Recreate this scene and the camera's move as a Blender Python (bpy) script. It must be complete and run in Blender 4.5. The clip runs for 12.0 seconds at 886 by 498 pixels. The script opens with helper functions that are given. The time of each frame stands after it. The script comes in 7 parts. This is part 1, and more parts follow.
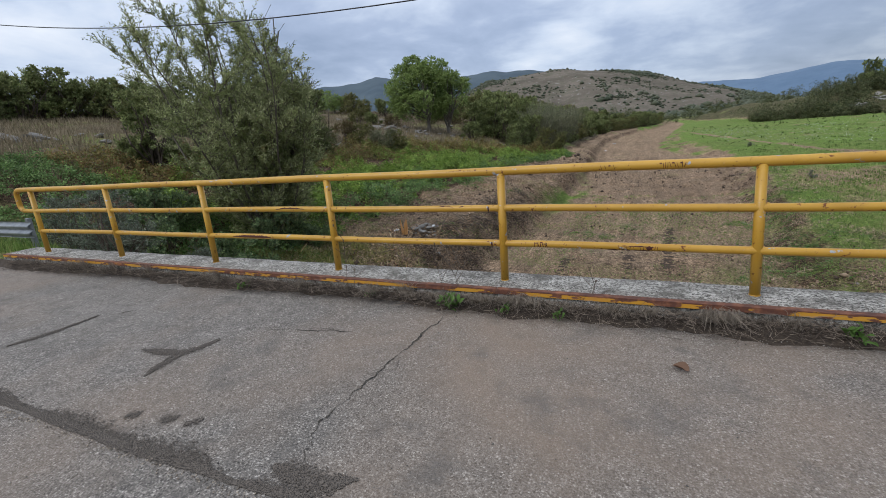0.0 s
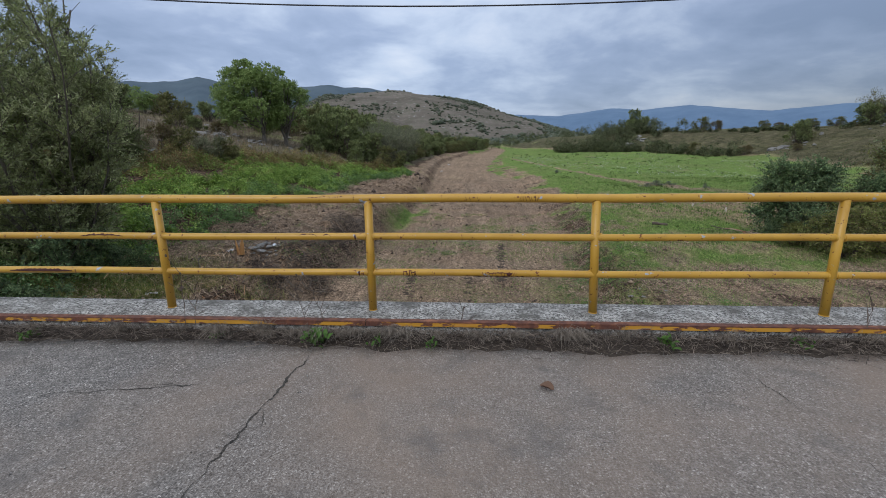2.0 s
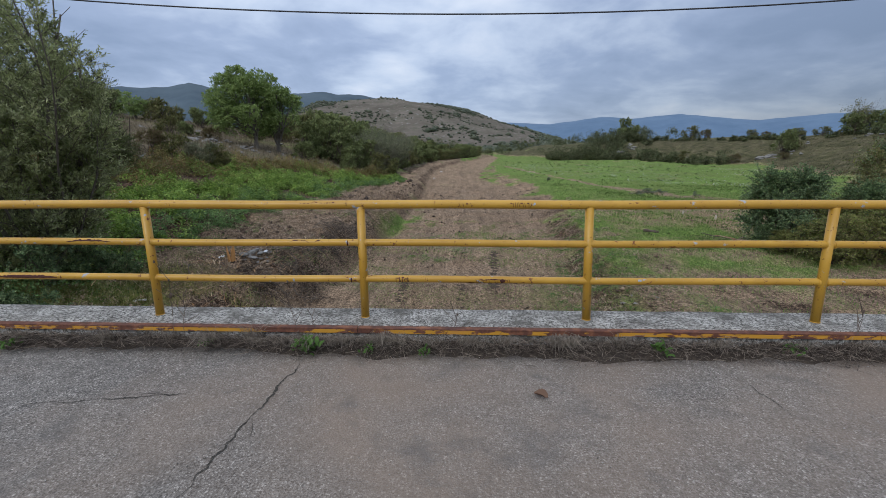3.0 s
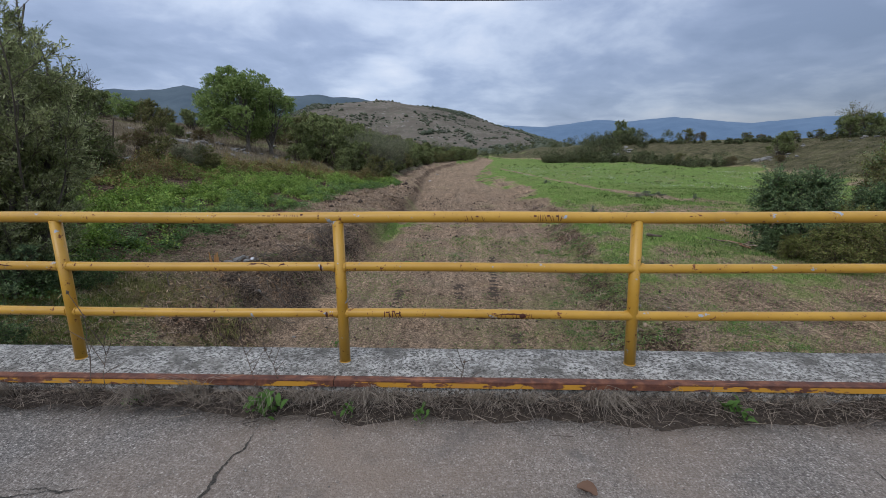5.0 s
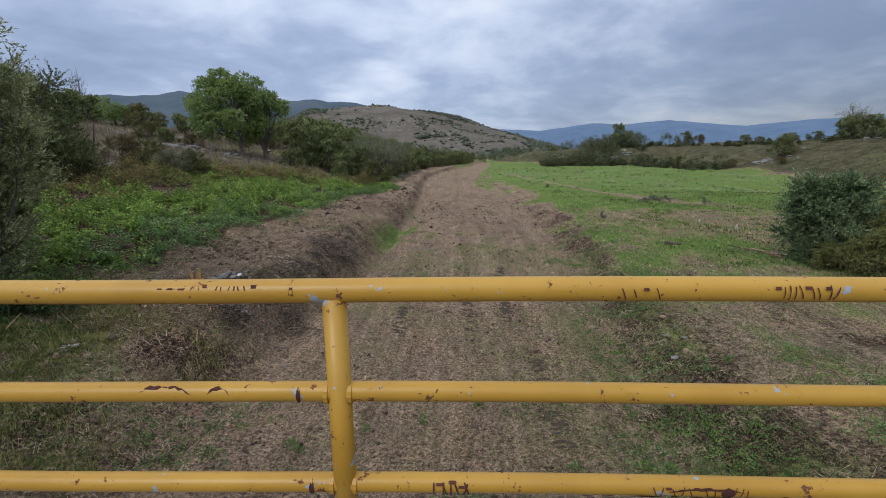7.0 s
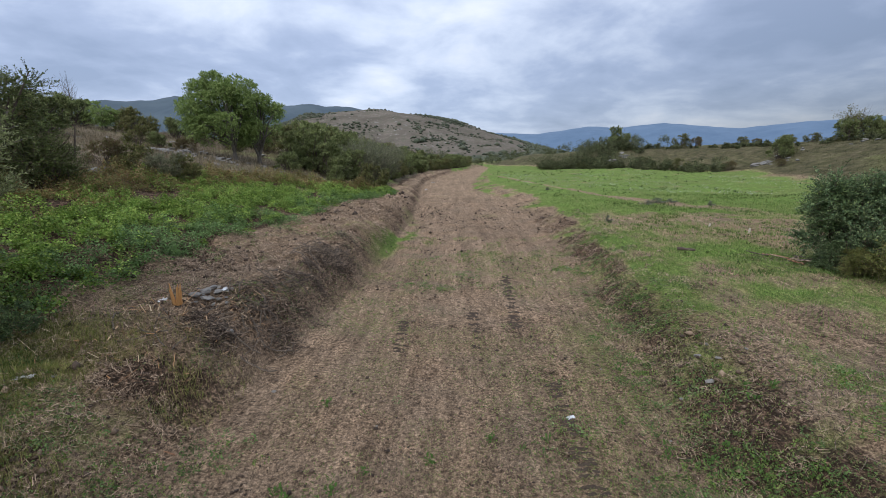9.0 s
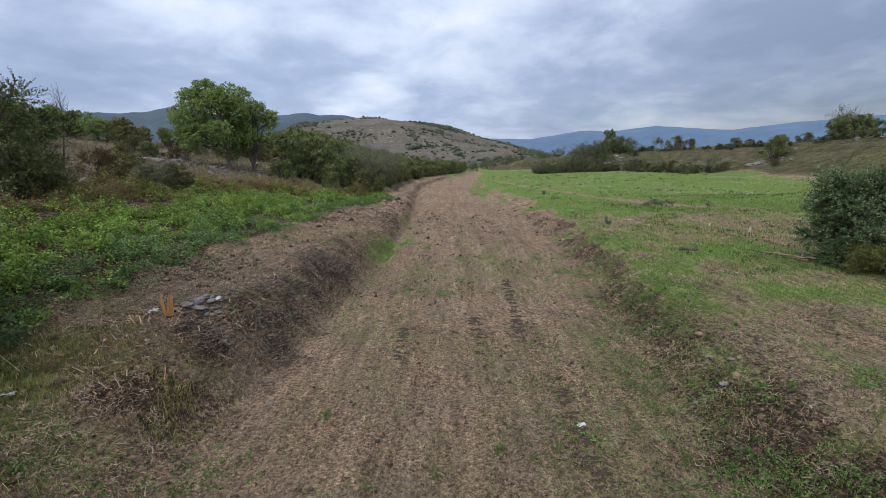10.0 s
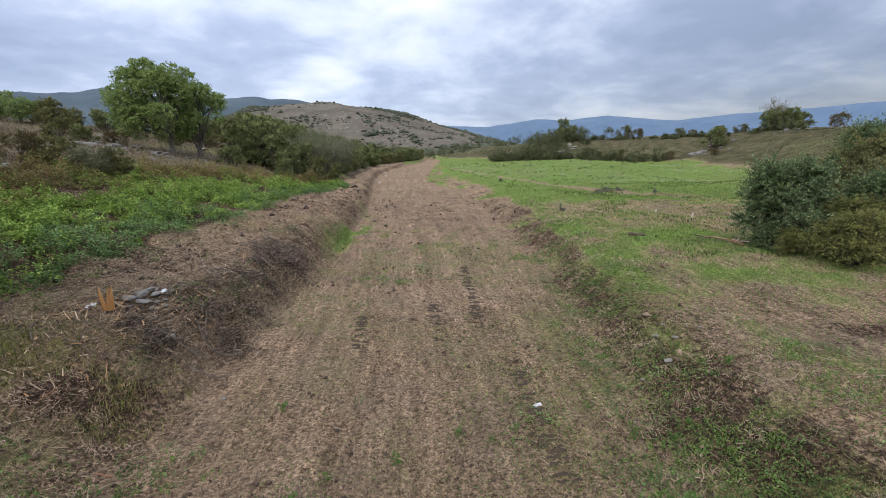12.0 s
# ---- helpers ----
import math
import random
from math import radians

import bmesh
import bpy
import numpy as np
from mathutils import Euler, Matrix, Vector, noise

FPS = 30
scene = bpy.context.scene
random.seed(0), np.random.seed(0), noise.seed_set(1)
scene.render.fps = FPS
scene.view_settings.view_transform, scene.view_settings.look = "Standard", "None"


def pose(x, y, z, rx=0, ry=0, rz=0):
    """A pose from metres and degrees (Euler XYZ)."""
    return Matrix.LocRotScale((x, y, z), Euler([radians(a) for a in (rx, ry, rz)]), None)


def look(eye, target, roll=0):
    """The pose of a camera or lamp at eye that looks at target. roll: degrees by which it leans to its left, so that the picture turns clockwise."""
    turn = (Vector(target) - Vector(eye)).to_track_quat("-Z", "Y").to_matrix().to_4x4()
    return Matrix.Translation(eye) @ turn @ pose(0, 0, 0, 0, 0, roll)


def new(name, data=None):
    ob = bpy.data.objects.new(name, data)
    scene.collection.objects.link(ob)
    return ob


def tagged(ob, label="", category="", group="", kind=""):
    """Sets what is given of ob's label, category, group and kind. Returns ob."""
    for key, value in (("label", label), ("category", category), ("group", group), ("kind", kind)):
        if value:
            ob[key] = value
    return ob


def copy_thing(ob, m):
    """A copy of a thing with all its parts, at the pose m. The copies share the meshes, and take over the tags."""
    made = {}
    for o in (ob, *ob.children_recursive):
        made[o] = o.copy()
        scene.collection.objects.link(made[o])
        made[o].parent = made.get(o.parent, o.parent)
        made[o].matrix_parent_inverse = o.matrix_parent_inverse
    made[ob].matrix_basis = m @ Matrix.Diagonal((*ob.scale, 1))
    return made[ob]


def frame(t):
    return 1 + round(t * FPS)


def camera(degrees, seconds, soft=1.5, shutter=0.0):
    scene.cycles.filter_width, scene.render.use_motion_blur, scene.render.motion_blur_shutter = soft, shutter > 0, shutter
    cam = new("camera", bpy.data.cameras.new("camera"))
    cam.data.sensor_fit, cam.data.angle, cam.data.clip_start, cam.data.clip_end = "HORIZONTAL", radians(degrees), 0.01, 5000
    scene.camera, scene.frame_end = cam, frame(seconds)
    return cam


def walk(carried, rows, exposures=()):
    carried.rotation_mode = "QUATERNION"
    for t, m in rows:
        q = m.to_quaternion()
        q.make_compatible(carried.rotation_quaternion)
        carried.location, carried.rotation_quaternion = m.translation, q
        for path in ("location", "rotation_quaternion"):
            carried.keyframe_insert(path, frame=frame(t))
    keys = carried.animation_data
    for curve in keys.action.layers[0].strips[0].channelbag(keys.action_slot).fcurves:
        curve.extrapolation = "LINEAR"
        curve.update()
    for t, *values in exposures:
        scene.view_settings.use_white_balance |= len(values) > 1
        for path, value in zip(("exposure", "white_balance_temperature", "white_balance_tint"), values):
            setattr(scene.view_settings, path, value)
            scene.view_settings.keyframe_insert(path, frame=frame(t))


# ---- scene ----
cam = camera(89.9, 12.0, soft=0.75)
PATH = [
    (0, (1.116, -3.777, 1.581), (0.314, -2.017, 1.074), -4.6),
    (0.5, (1.078, -3.636, 1.614), (0.525, -1.788, 1.087), -3.7),
    (1, (1.02, -3.627, 1.653), (0.682, -1.73, 1.117), -2.6),
    (1.5, (0.921, -3.665, 1.669), (0.721, -1.74, 1.165), -1.5),
    (2, (0.867, -3.698, 1.68), (0.745, -1.758, 1.208), -0.6),
    (2.5, (0.857, -3.707, 1.676), (0.76, -1.762, 1.223), -0.4),
    (3, (0.861, -3.676, 1.671), (0.772, -1.728, 1.229), -0.3),
    (5, (0.779, -2.799, 1.628), (0.709, -0.847, 1.197), -0.3),
    (5.5, (0.676, -2.378, 1.612), (0.61, -0.424, 1.19), -0.3),
    (6, (0.594, -1.975, 1.637), (0.529, -0.02, 1.222), -0.2),
    (6.5, (0.457, -1.601, 1.619), (0.397, 0.355, 1.204), -0.5),
    (7, (0.361, -1.24, 1.601), (0.304, 0.716, 1.187), -0.6),
    (9, (0.121, -0.07, 1.557), (0.077, 1.89, 1.159), -0.9),
    (9.5, (0.045, 0.178, 1.491), (0.007, 2.142, 1.115), -1.5),
    (10, (0.01, 0.279, 1.408), (-0.018, 2.244, 1.037), -1.9),
    (10.5, (0.019, 0.283, 1.397), (0.037, 2.246, 1.012), -2.1),
    (11, (0.014, 0.295, 1.37), (0.098, 2.251, 0.961), -2.0),
    (11.5, (0.026, 0.284, 1.386), (0.16, 2.232, 0.953), -1.8),
    (12, (0.019, 0.29, 1.39), (0.176, 2.237, 0.96), -1.5),
]
walk(cam, [(t, look(eye, target, roll)) for t, eye, target, roll in PATH],
     exposures=[(0.0, -0.01, 6350, 10), (0.5, -0.07, 6300, 10), (1.0, -0.15, 6150, 10), (2.5, -0.15, 6050, 10), (6.0, -0.15, 6100, 12), (7.0, -0.12, 6150, 12), (9.0, 0.10, 6250, 12), (9.5, 0.04, 6250, 12), (10.5, 0.04, 6250, 12), (11.0, 0.02, 6300, 12), (11.5, 0.22, 6350, 12), (12.0, 0.30, 6450, 13)])

# ---- world and sun ----
SUN_ELEVATION, SUN_TURN = 41.0, 210.0
world = bpy.data.worlds.new("overcast_sky")
scene.world = world
world.use_nodes = True


def build_sky(tree):
    n, l = tree.nodes, tree.links
    n.clear()
    out, bg = n.new("ShaderNodeOutputWorld"), n.new("ShaderNodeBackground")
    sky = n.new("ShaderNodeTexSky")
    sky.sky_type, sky.sun_disc = "NISHITA", False
    sky.sun_elevation, sky.sun_rotation = radians(SUN_ELEVATION), radians(SUN_TURN)
    sky.air_density, sky.dust_density, sky.ozone_density = 1.0, 1.5, 1.5
    coord, sep = n.new("ShaderNodeTexCoord"), n.new("ShaderNodeSeparateXYZ")
    l.new(coord.outputs["Generated"], sep.inputs[0])

    def op(kind, a, b=None, c=None):
        m = n.new("ShaderNodeMath")
        m.operation = kind
        for k, v in enumerate((a, b, c)):
            if v is None:
                continue
            if isinstance(v, (int, float)):
                m.inputs[k].default_value = v
            else:
                l.new(v, m.inputs[k])
        return m.outputs[0]

    up = op("MAXIMUM", sep.outputs["Z"], 0.0)
    deep = op("ADD", up, 0.24)
    flat = n.new("ShaderNodeCombineXYZ")
    l.new(op("DIVIDE", sep.outputs["X"], deep), flat.inputs[0])
    l.new(op("DIVIDE", sep.outputs["Y"], deep), flat.inputs[1])
    big, small = n.new("ShaderNodeTexNoise"), n.new("ShaderNodeTexNoise")
    big.inputs["Scale"].default_value, big.inputs["Detail"].default_value = 0.75, 6.0
    big.inputs["Roughness"].default_value, big.inputs["Distortion"].default_value = 0.5, 0.25
    small.inputs["Scale"].default_value, small.inputs["Detail"].default_value = 2.1, 8.0
    small.inputs["Roughness"].default_value, small.inputs["Distortion"].default_value = 0.55, 0.25
    for tex in (big, small):
        l.new(flat.outputs[0], tex.inputs["Vector"])
    mixed = op("ADD", op("MULTIPLY", big.outputs["Fac"], 0.62), op("MULTIPLY", small.outputs["Fac"], 0.38))
    ramp = n.new("ShaderNodeValToRGB")
    e = ramp.color_ramp.elements
    e[0].position, e[0].color = 0.38, (0.25, 0.32, 0.46, 1)
    e[1].position, e[1].color = 0.65, (0.84, 0.865, 0.91, 1)
    for at, col in ((0.455, (0.34, 0.415, 0.57, 1)), (0.53, (0.54, 0.615, 0.745, 1))):
        m = e.new(at)
        m.color = col
    l.new(mixed, ramp.inputs[0])
    low = n.new("ShaderNodeMix")
    low.data_type = "RGBA"
    l.new(op("MULTIPLY", op("POWER", op("SUBTRACT", 1.0, up), 14.0), 0.5), low.inputs[0])
    l.new(ramp.outputs[0], low.inputs[6])
    low.inputs[7].default_value = (0.60, 0.68, 0.80, 1)
    whiter = n.new("ShaderNodeMix")
    whiter.data_type = "RGBA"
    l.new(op("MULTIPLY", op("POWER", up, 1.8), 0.9), whiter.inputs[0])
    l.new(low.outputs[2], whiter.inputs[6])
    whiter.inputs[7].default_value = (0.62, 0.615, 0.60, 1)
    gain = n.new("ShaderNodeVectorMath")
    gain.operation = "SCALE"
    l.new(whiter.outputs[2], gain.inputs[0])
    l.new(op("MULTIPLY", op("SUBTRACT", op("SUBTRACT", 1.0, op("MULTIPLY", op("MAXIMUM", sep.outputs["X"], -0.2), 0.16)), op("MULTIPLY", op("MULTIPLY", op("MAXIMUM", sep.outputs["X"], 0.0), 0.90), op("POWER", op("SUBTRACT", 1.0, up), 6.5))), op("ADD", 1.0, op("MULTIPLY", op("POWER", up, 1.6), 1.25))), gain.inputs["Scale"])
    faint = n.new("ShaderNodeVectorMath")
    faint.operation = "SCALE"
    l.new(sky.outputs[0], faint.inputs[0])
    faint.inputs["Scale"].default_value = 0.1
    both = n.new("ShaderNodeMix")
    both.data_type = "RGBA"
    both.inputs[0].default_value = 0.88
    l.new(faint.outputs[0], both.inputs[6])
    l.new(gain.outputs[0], both.inputs[7])
    l.new(both.outputs[2], bg.inputs["Color"])
    bg.inputs["Strength"].default_value = 1.12
    l.new(bg.outputs[0], out.inputs[0])


build_sky(world.node_tree)
sun_data = bpy.data.lights.new("sun", "SUN")
sun_data.energy, sun_data.angle, sun_data.color = 1.25, radians(22), (1.0, 0.95, 0.88)
sun = new("sun", sun_data)
az, el = radians(SUN_TURN), radians(SUN_ELEVATION)
sun.matrix_world = look((math.sin(az) * math.cos(el) * 60, math.cos(az) * math.cos(el) * 60, math.sin(el) * 60), (0, 0, 0))


# ---- materials ----
class Nodes:
    """A node material with short ways to add and join its nodes."""

    def __init__(self, name, rough=0.8, metal=0.0):
        self.mat = bpy.data.materials.new(name)
        self.mat.use_nodes = True
        self.n, self.l = self.mat.node_tree.nodes, self.mat.node_tree.links
        self.bsdf = self.n["Principled BSDF"]
        self.bsdf.inputs["Roughness"].default_value = rough
        self.bsdf.inputs["Metallic"].default_value = metal
        self.place = self.n.new("ShaderNodeTexCoord").outputs["Object"]

    def put(self, value, socket):
        if isinstance(value, (int, float)):
            socket.default_value = value
        elif isinstance(value, tuple):
            socket.default_value = value if len(value) == 4 or socket.type == "VECTOR" else (*value, 1)
        else:
            self.l.new(value, socket)

    def noise(self, scale, detail=4.0, rough=0.55, vector=None, distort=0.0):
        t = self.n.new("ShaderNodeTexNoise")
        self.put(vector or self.place, t.inputs["Vector"])
        t.inputs["Scale"].default_value, t.inputs["Detail"].default_value = scale, detail
        t.inputs["Roughness"].default_value, t.inputs["Distortion"].default_value = rough, distort
        return t.outputs["Fac"]

    def cells(self, scale, out="Distance", feature="F1", vector=None):
        t = self.n.new("ShaderNodeTexVoronoi")
        t.feature = feature
        self.put(vector or self.place, t.inputs["Vector"])
        t.inputs["Scale"].default_value = scale
        return t.outputs[out]

    def stretch(self, x, y, z):
        m = self.n.new("ShaderNodeMapping")
        self.l.new(self.place, m.inputs["Vector"])
        m.inputs["Scale"].default_value = (x, y, z)
        return m.outputs[0]

    def step(self, value, low, high, a=0.0, b=1.0):
        m = self.n.new("ShaderNodeMapRange")
        self.put(value, m.inputs[0])
        for k, v in enumerate((low, high, a, b)):
            m.inputs[k + 1].default_value = v
        return m.outputs[0]

    def math(self, kind, a, b=0.0):
        m = self.n.new("ShaderNodeMath")
        m.operation = kind
        self.put(a, m.inputs[0])
        self.put(b, m.inputs[1])
        return m.outputs[0]

    def mix(self, fac, a, b, blend="MIX"):
        m = self.n.new("ShaderNodeMix")
        m.data_type, m.blend_type = "RGBA", blend
        self.put(fac, m.inputs[0])
        self.put(a, m.inputs[6])
        self.put(b, m.inputs[7])
        return m.outputs[2]

    def ramp(self, fac, *stops):
        r = self.n.new("ShaderNodeValToRGB")
        e = r.color_ramp.elements
        while len(e) < len(stops):
            e.new(0.5)
        for k, (at, col) in enumerate(stops):
            e[k].position, e[k].color = at, (*col, 1)
        self.put(fac, r.inputs[0])
        return r.outputs[0]

    def island(self):
        return self.n.new("ShaderNodeNewGeometry").outputs["Random Per Island"]

    def attribute(self, name):
        a = self.n.new("ShaderNodeAttribute")
        a.attribute_name = name
        s = self.n.new("ShaderNodeSeparateColor")
        self.l.new(a.outputs["Color"], s.inputs[0])
        return s.outputs

    def colour(self, value):
        self.put(value, self.bsdf.inputs["Base Color"])
        return self

    def bump(self, height, strength, distance):
        b = self.n.new("ShaderNodeBump")
        self.put(height, b.inputs["Height"])
        b.inputs["Strength"].default_value, b.inputs["Distance"].default_value = strength, distance
        self.l.new(b.outputs[0], self.bsdf.inputs["Normal"])
        return self

    def roughness(self, value):
        self.put(value, self.bsdf.inputs["Roughness"])
        return self


def leaf_material(name, *cols, rough=0.55, thin=0.34, patch=0.0):
    """Leaves: each one its own tone, some light let through."""
    m = Nodes(name, rough)
    k = m.island()
    stops = [((i + 0.5) / len(cols), c) for i, c in enumerate(cols)]
    col = m.ramp(k, *stops)
    if patch:
        col = m.mix(m.step(m.noise(patch, 2.0), 0.4, 0.62), col, m.mix(1.0, col, (0.62, 0.66, 0.55), "MULTIPLY"))
        col = m.mix(1.0, col, m.step(m.noise(patch * 6.0, 3.0, 0.6), 0.36, 0.64, 0.55, 1.5), "MULTIPLY")
    m.colour(col)
    m.bsdf.inputs["Specular IOR Level"].default_value = 0.12
    tr, add = m.n.new("ShaderNodeBsdfTranslucent"), m.n.new("ShaderNodeMixShader")
    m.l.new(col, tr.inputs[0])
    add.inputs[0].default_value = thin
    m.l.new(m.bsdf.outputs[0], add.inputs[1])
    m.l.new(tr.outputs[0], add.inputs[2])
    m.l.new(add.outputs[0], m.n["Material Output"].inputs[0])
    return m.mat


def asphalt_material():
    m = Nodes("worn_asphalt", 0.85)
    stones = m.cells(100.0, "Color")
    grit = m.cells(100.0, "Distance")
    sep = m.n.new("ShaderNodeSeparateColor")
    m.l.new(stones, sep.inputs[0])
    binder = m.mix(m.step(m.noise(0.9, 5), 0.35, 0.7), (0.140, 0.128, 0.117), (0.192, 0.176, 0.160))
    stone = m.ramp(sep.outputs[0], (0.0, (0.035, 0.031, 0.028)), (0.35, (0.12, 0.108, 0.097)), (0.75, (0.235, 0.216, 0.196)), (1.0, (0.40, 0.378, 0.35)))
    col = m.mix(m.step(grit, 0.34, 0.62, 0.92, 0.0), binder, stone)
    coarse = m.n.new("ShaderNodeSeparateColor")
    m.l.new(m.cells(52.0, "Color"), coarse.inputs[0])
    col = m.mix(m.step(m.cells(52.0), 0.28, 0.44, 0.75, 0.0), col, m.ramp(coarse.outputs[1], (0.0, (0.045, 0.041, 0.038)), (0.45, (0.14, 0.127, 0.116)), (0.8, (0.24, 0.222, 0.204)), (1.0, (0.44, 0.415, 0.385))))
    col = m.mix(1.0, col, m.step(m.noise(22.0, 6, 0.85), 0.34, 0.66, 0.68, 1.32), "MULTIPLY")
    col = m.mix(1.0, col, m.step(m.noise(95.0, 2, 0.8), 0.36, 0.64, 0.50, 1.55), "MULTIPLY")
    pits = m.n.new("ShaderNodeSeparateColor")
    m.l.new(m.cells(36.0, "Color"), pits.inputs[0])
    col = m.mix(m.math("MULTIPLY", m.step(pits.outputs[0], 0.86, 0.90), m.step(m.cells(36.0), 0.22, 0.36, 0.85, 0.0)), col, (0.045, 0.041, 0.037))
    col = m.mix(m.step(m.noise(7.0, 5, 0.7), 0.48, 0.64, 0.0, 0.38), col, (0.07, 0.064, 0.058))
    col = m.mix(m.step(m.noise(0.35, 4, 0.6), 0.44, 0.66, 0.0, 0.7), col, (0.225, 0.170, 0.128))
    col = m.mix(m.step(m.noise(1.7, 6, 0.7), 0.54, 0.70, 0.0, 0.6), col, (0.085, 0.080, 0.076))
    col = m.mix(m.step(m.noise(30.0, 3, 0.7), 0.62, 0.75, 0.0, 0.6), col, (0.09, 0.085, 0.08))
    m.colour(col)
    h = m.math("ADD", m.math("MULTIPLY", grit, -0.6), m.math("MULTIPLY", m.noise(14.0, 5), 1.2))
    return m.bump(h, 0.8, 0.008).roughness(m.step(m.noise(3.0), 0.3, 0.7, 0.72, 0.92)).mat


def yellow_paint():
    m = Nodes("chipped_yellow_paint", 0.42)
    base = m.mix(m.step(m.noise(2.2, 5), 0.35, 0.7), (0.41, 0.222, 0.022), (0.53, 0.305, 0.037))
    base = m.mix(m.step(m.noise(9.0, 6, 0.7), 0.55, 0.75, 0.0, 0.45), base, (0.36, 0.20, 0.030))
    chips = m.math("MAXIMUM", m.step(m.noise(21.0, 7, 0.7), 0.625, 0.64), m.step(m.noise(46.0, 5, 0.65, m.stretch(0.8, 1.0, 1.0)), 0.685, 0.70))
    rust = m.mix(m.noise(60.0), (0.10, 0.035, 0.018), (0.20, 0.075, 0.03))
    col = m.mix(chips, base, rust)
    bare = m.step(m.noise(11.0, 5, 0.6, m.stretch(1.0, 1.3, 1.2)), 0.655, 0.67)
    col = m.mix(bare, col, (0.31, 0.35, 0.41))
    m.colour(col)
    return m.bump(m.math("ADD", m.math("MULTIPLY", chips, -1.0), m.noise(50.0, 4)), 0.35, 0.003).roughness(m.mix(chips, (0.40,) * 3, (0.9,) * 3)).mat


def rusty_angle(name, yellow):
    """Rusty steel; a lower yellow leaves more of its old paint."""
    m = Nodes(name, 0.8)
    rust = m.ramp(m.noise(14.0, 6, 0.65), (0.3, (0.055, 0.022, 0.016)), (0.5, (0.12, 0.045, 0.027)), (0.7, (0.24, 0.10, 0.05)))
    worn = m.step(m.noise(6.0, 6, 0.62, m.stretch(0.7, 1.0, 2.0)), yellow, yellow + 0.03)
    col = m.mix(worn, rust, (0.50, 0.25, 0.022))
    col = m.mix(m.step(m.noise(3.0, 5, 0.6, m.stretch(0.5, 9.0, 1.0)), 0.60, 0.66, 0.0, 0.8), col, (0.36, 0.15, 0.07))
    return m.colour(col).bump(m.noise(35.0, 6), 0.5, 0.004).mat


def lichen_concrete():
    m = Nodes("lichen_covered_concrete", 0.92)
    base = m.mix(m.step(m.noise(3.0, 5), 0.3, 0.7), (0.072, 0.066, 0.056), (0.155, 0.146, 0.13))
    spots = m.math("MULTIPLY", m.step(m.noise(36.0, 8, 0.8), 0.455, 0.51), m.step(m.noise(4.0, 8, 0.8), 0.38, 0.58))
    col = m.mix(spots, base, (0.54, 0.525, 0.49))
    col = m.mix(m.step(m.noise(48.0, 5, 0.75), 0.56, 0.60), col, (0.03, 0.03, 0.025))
    col = m.mix(m.step(m.noise(6.0, 6, 0.7), 0.62, 0.70, 0.0, 0.7), col, (0.10, 0.10, 0.075))
    return m.colour(col).bump(m.math("ADD", m.noise(40.0, 6, 0.7), spots), 0.6, 0.006).mat


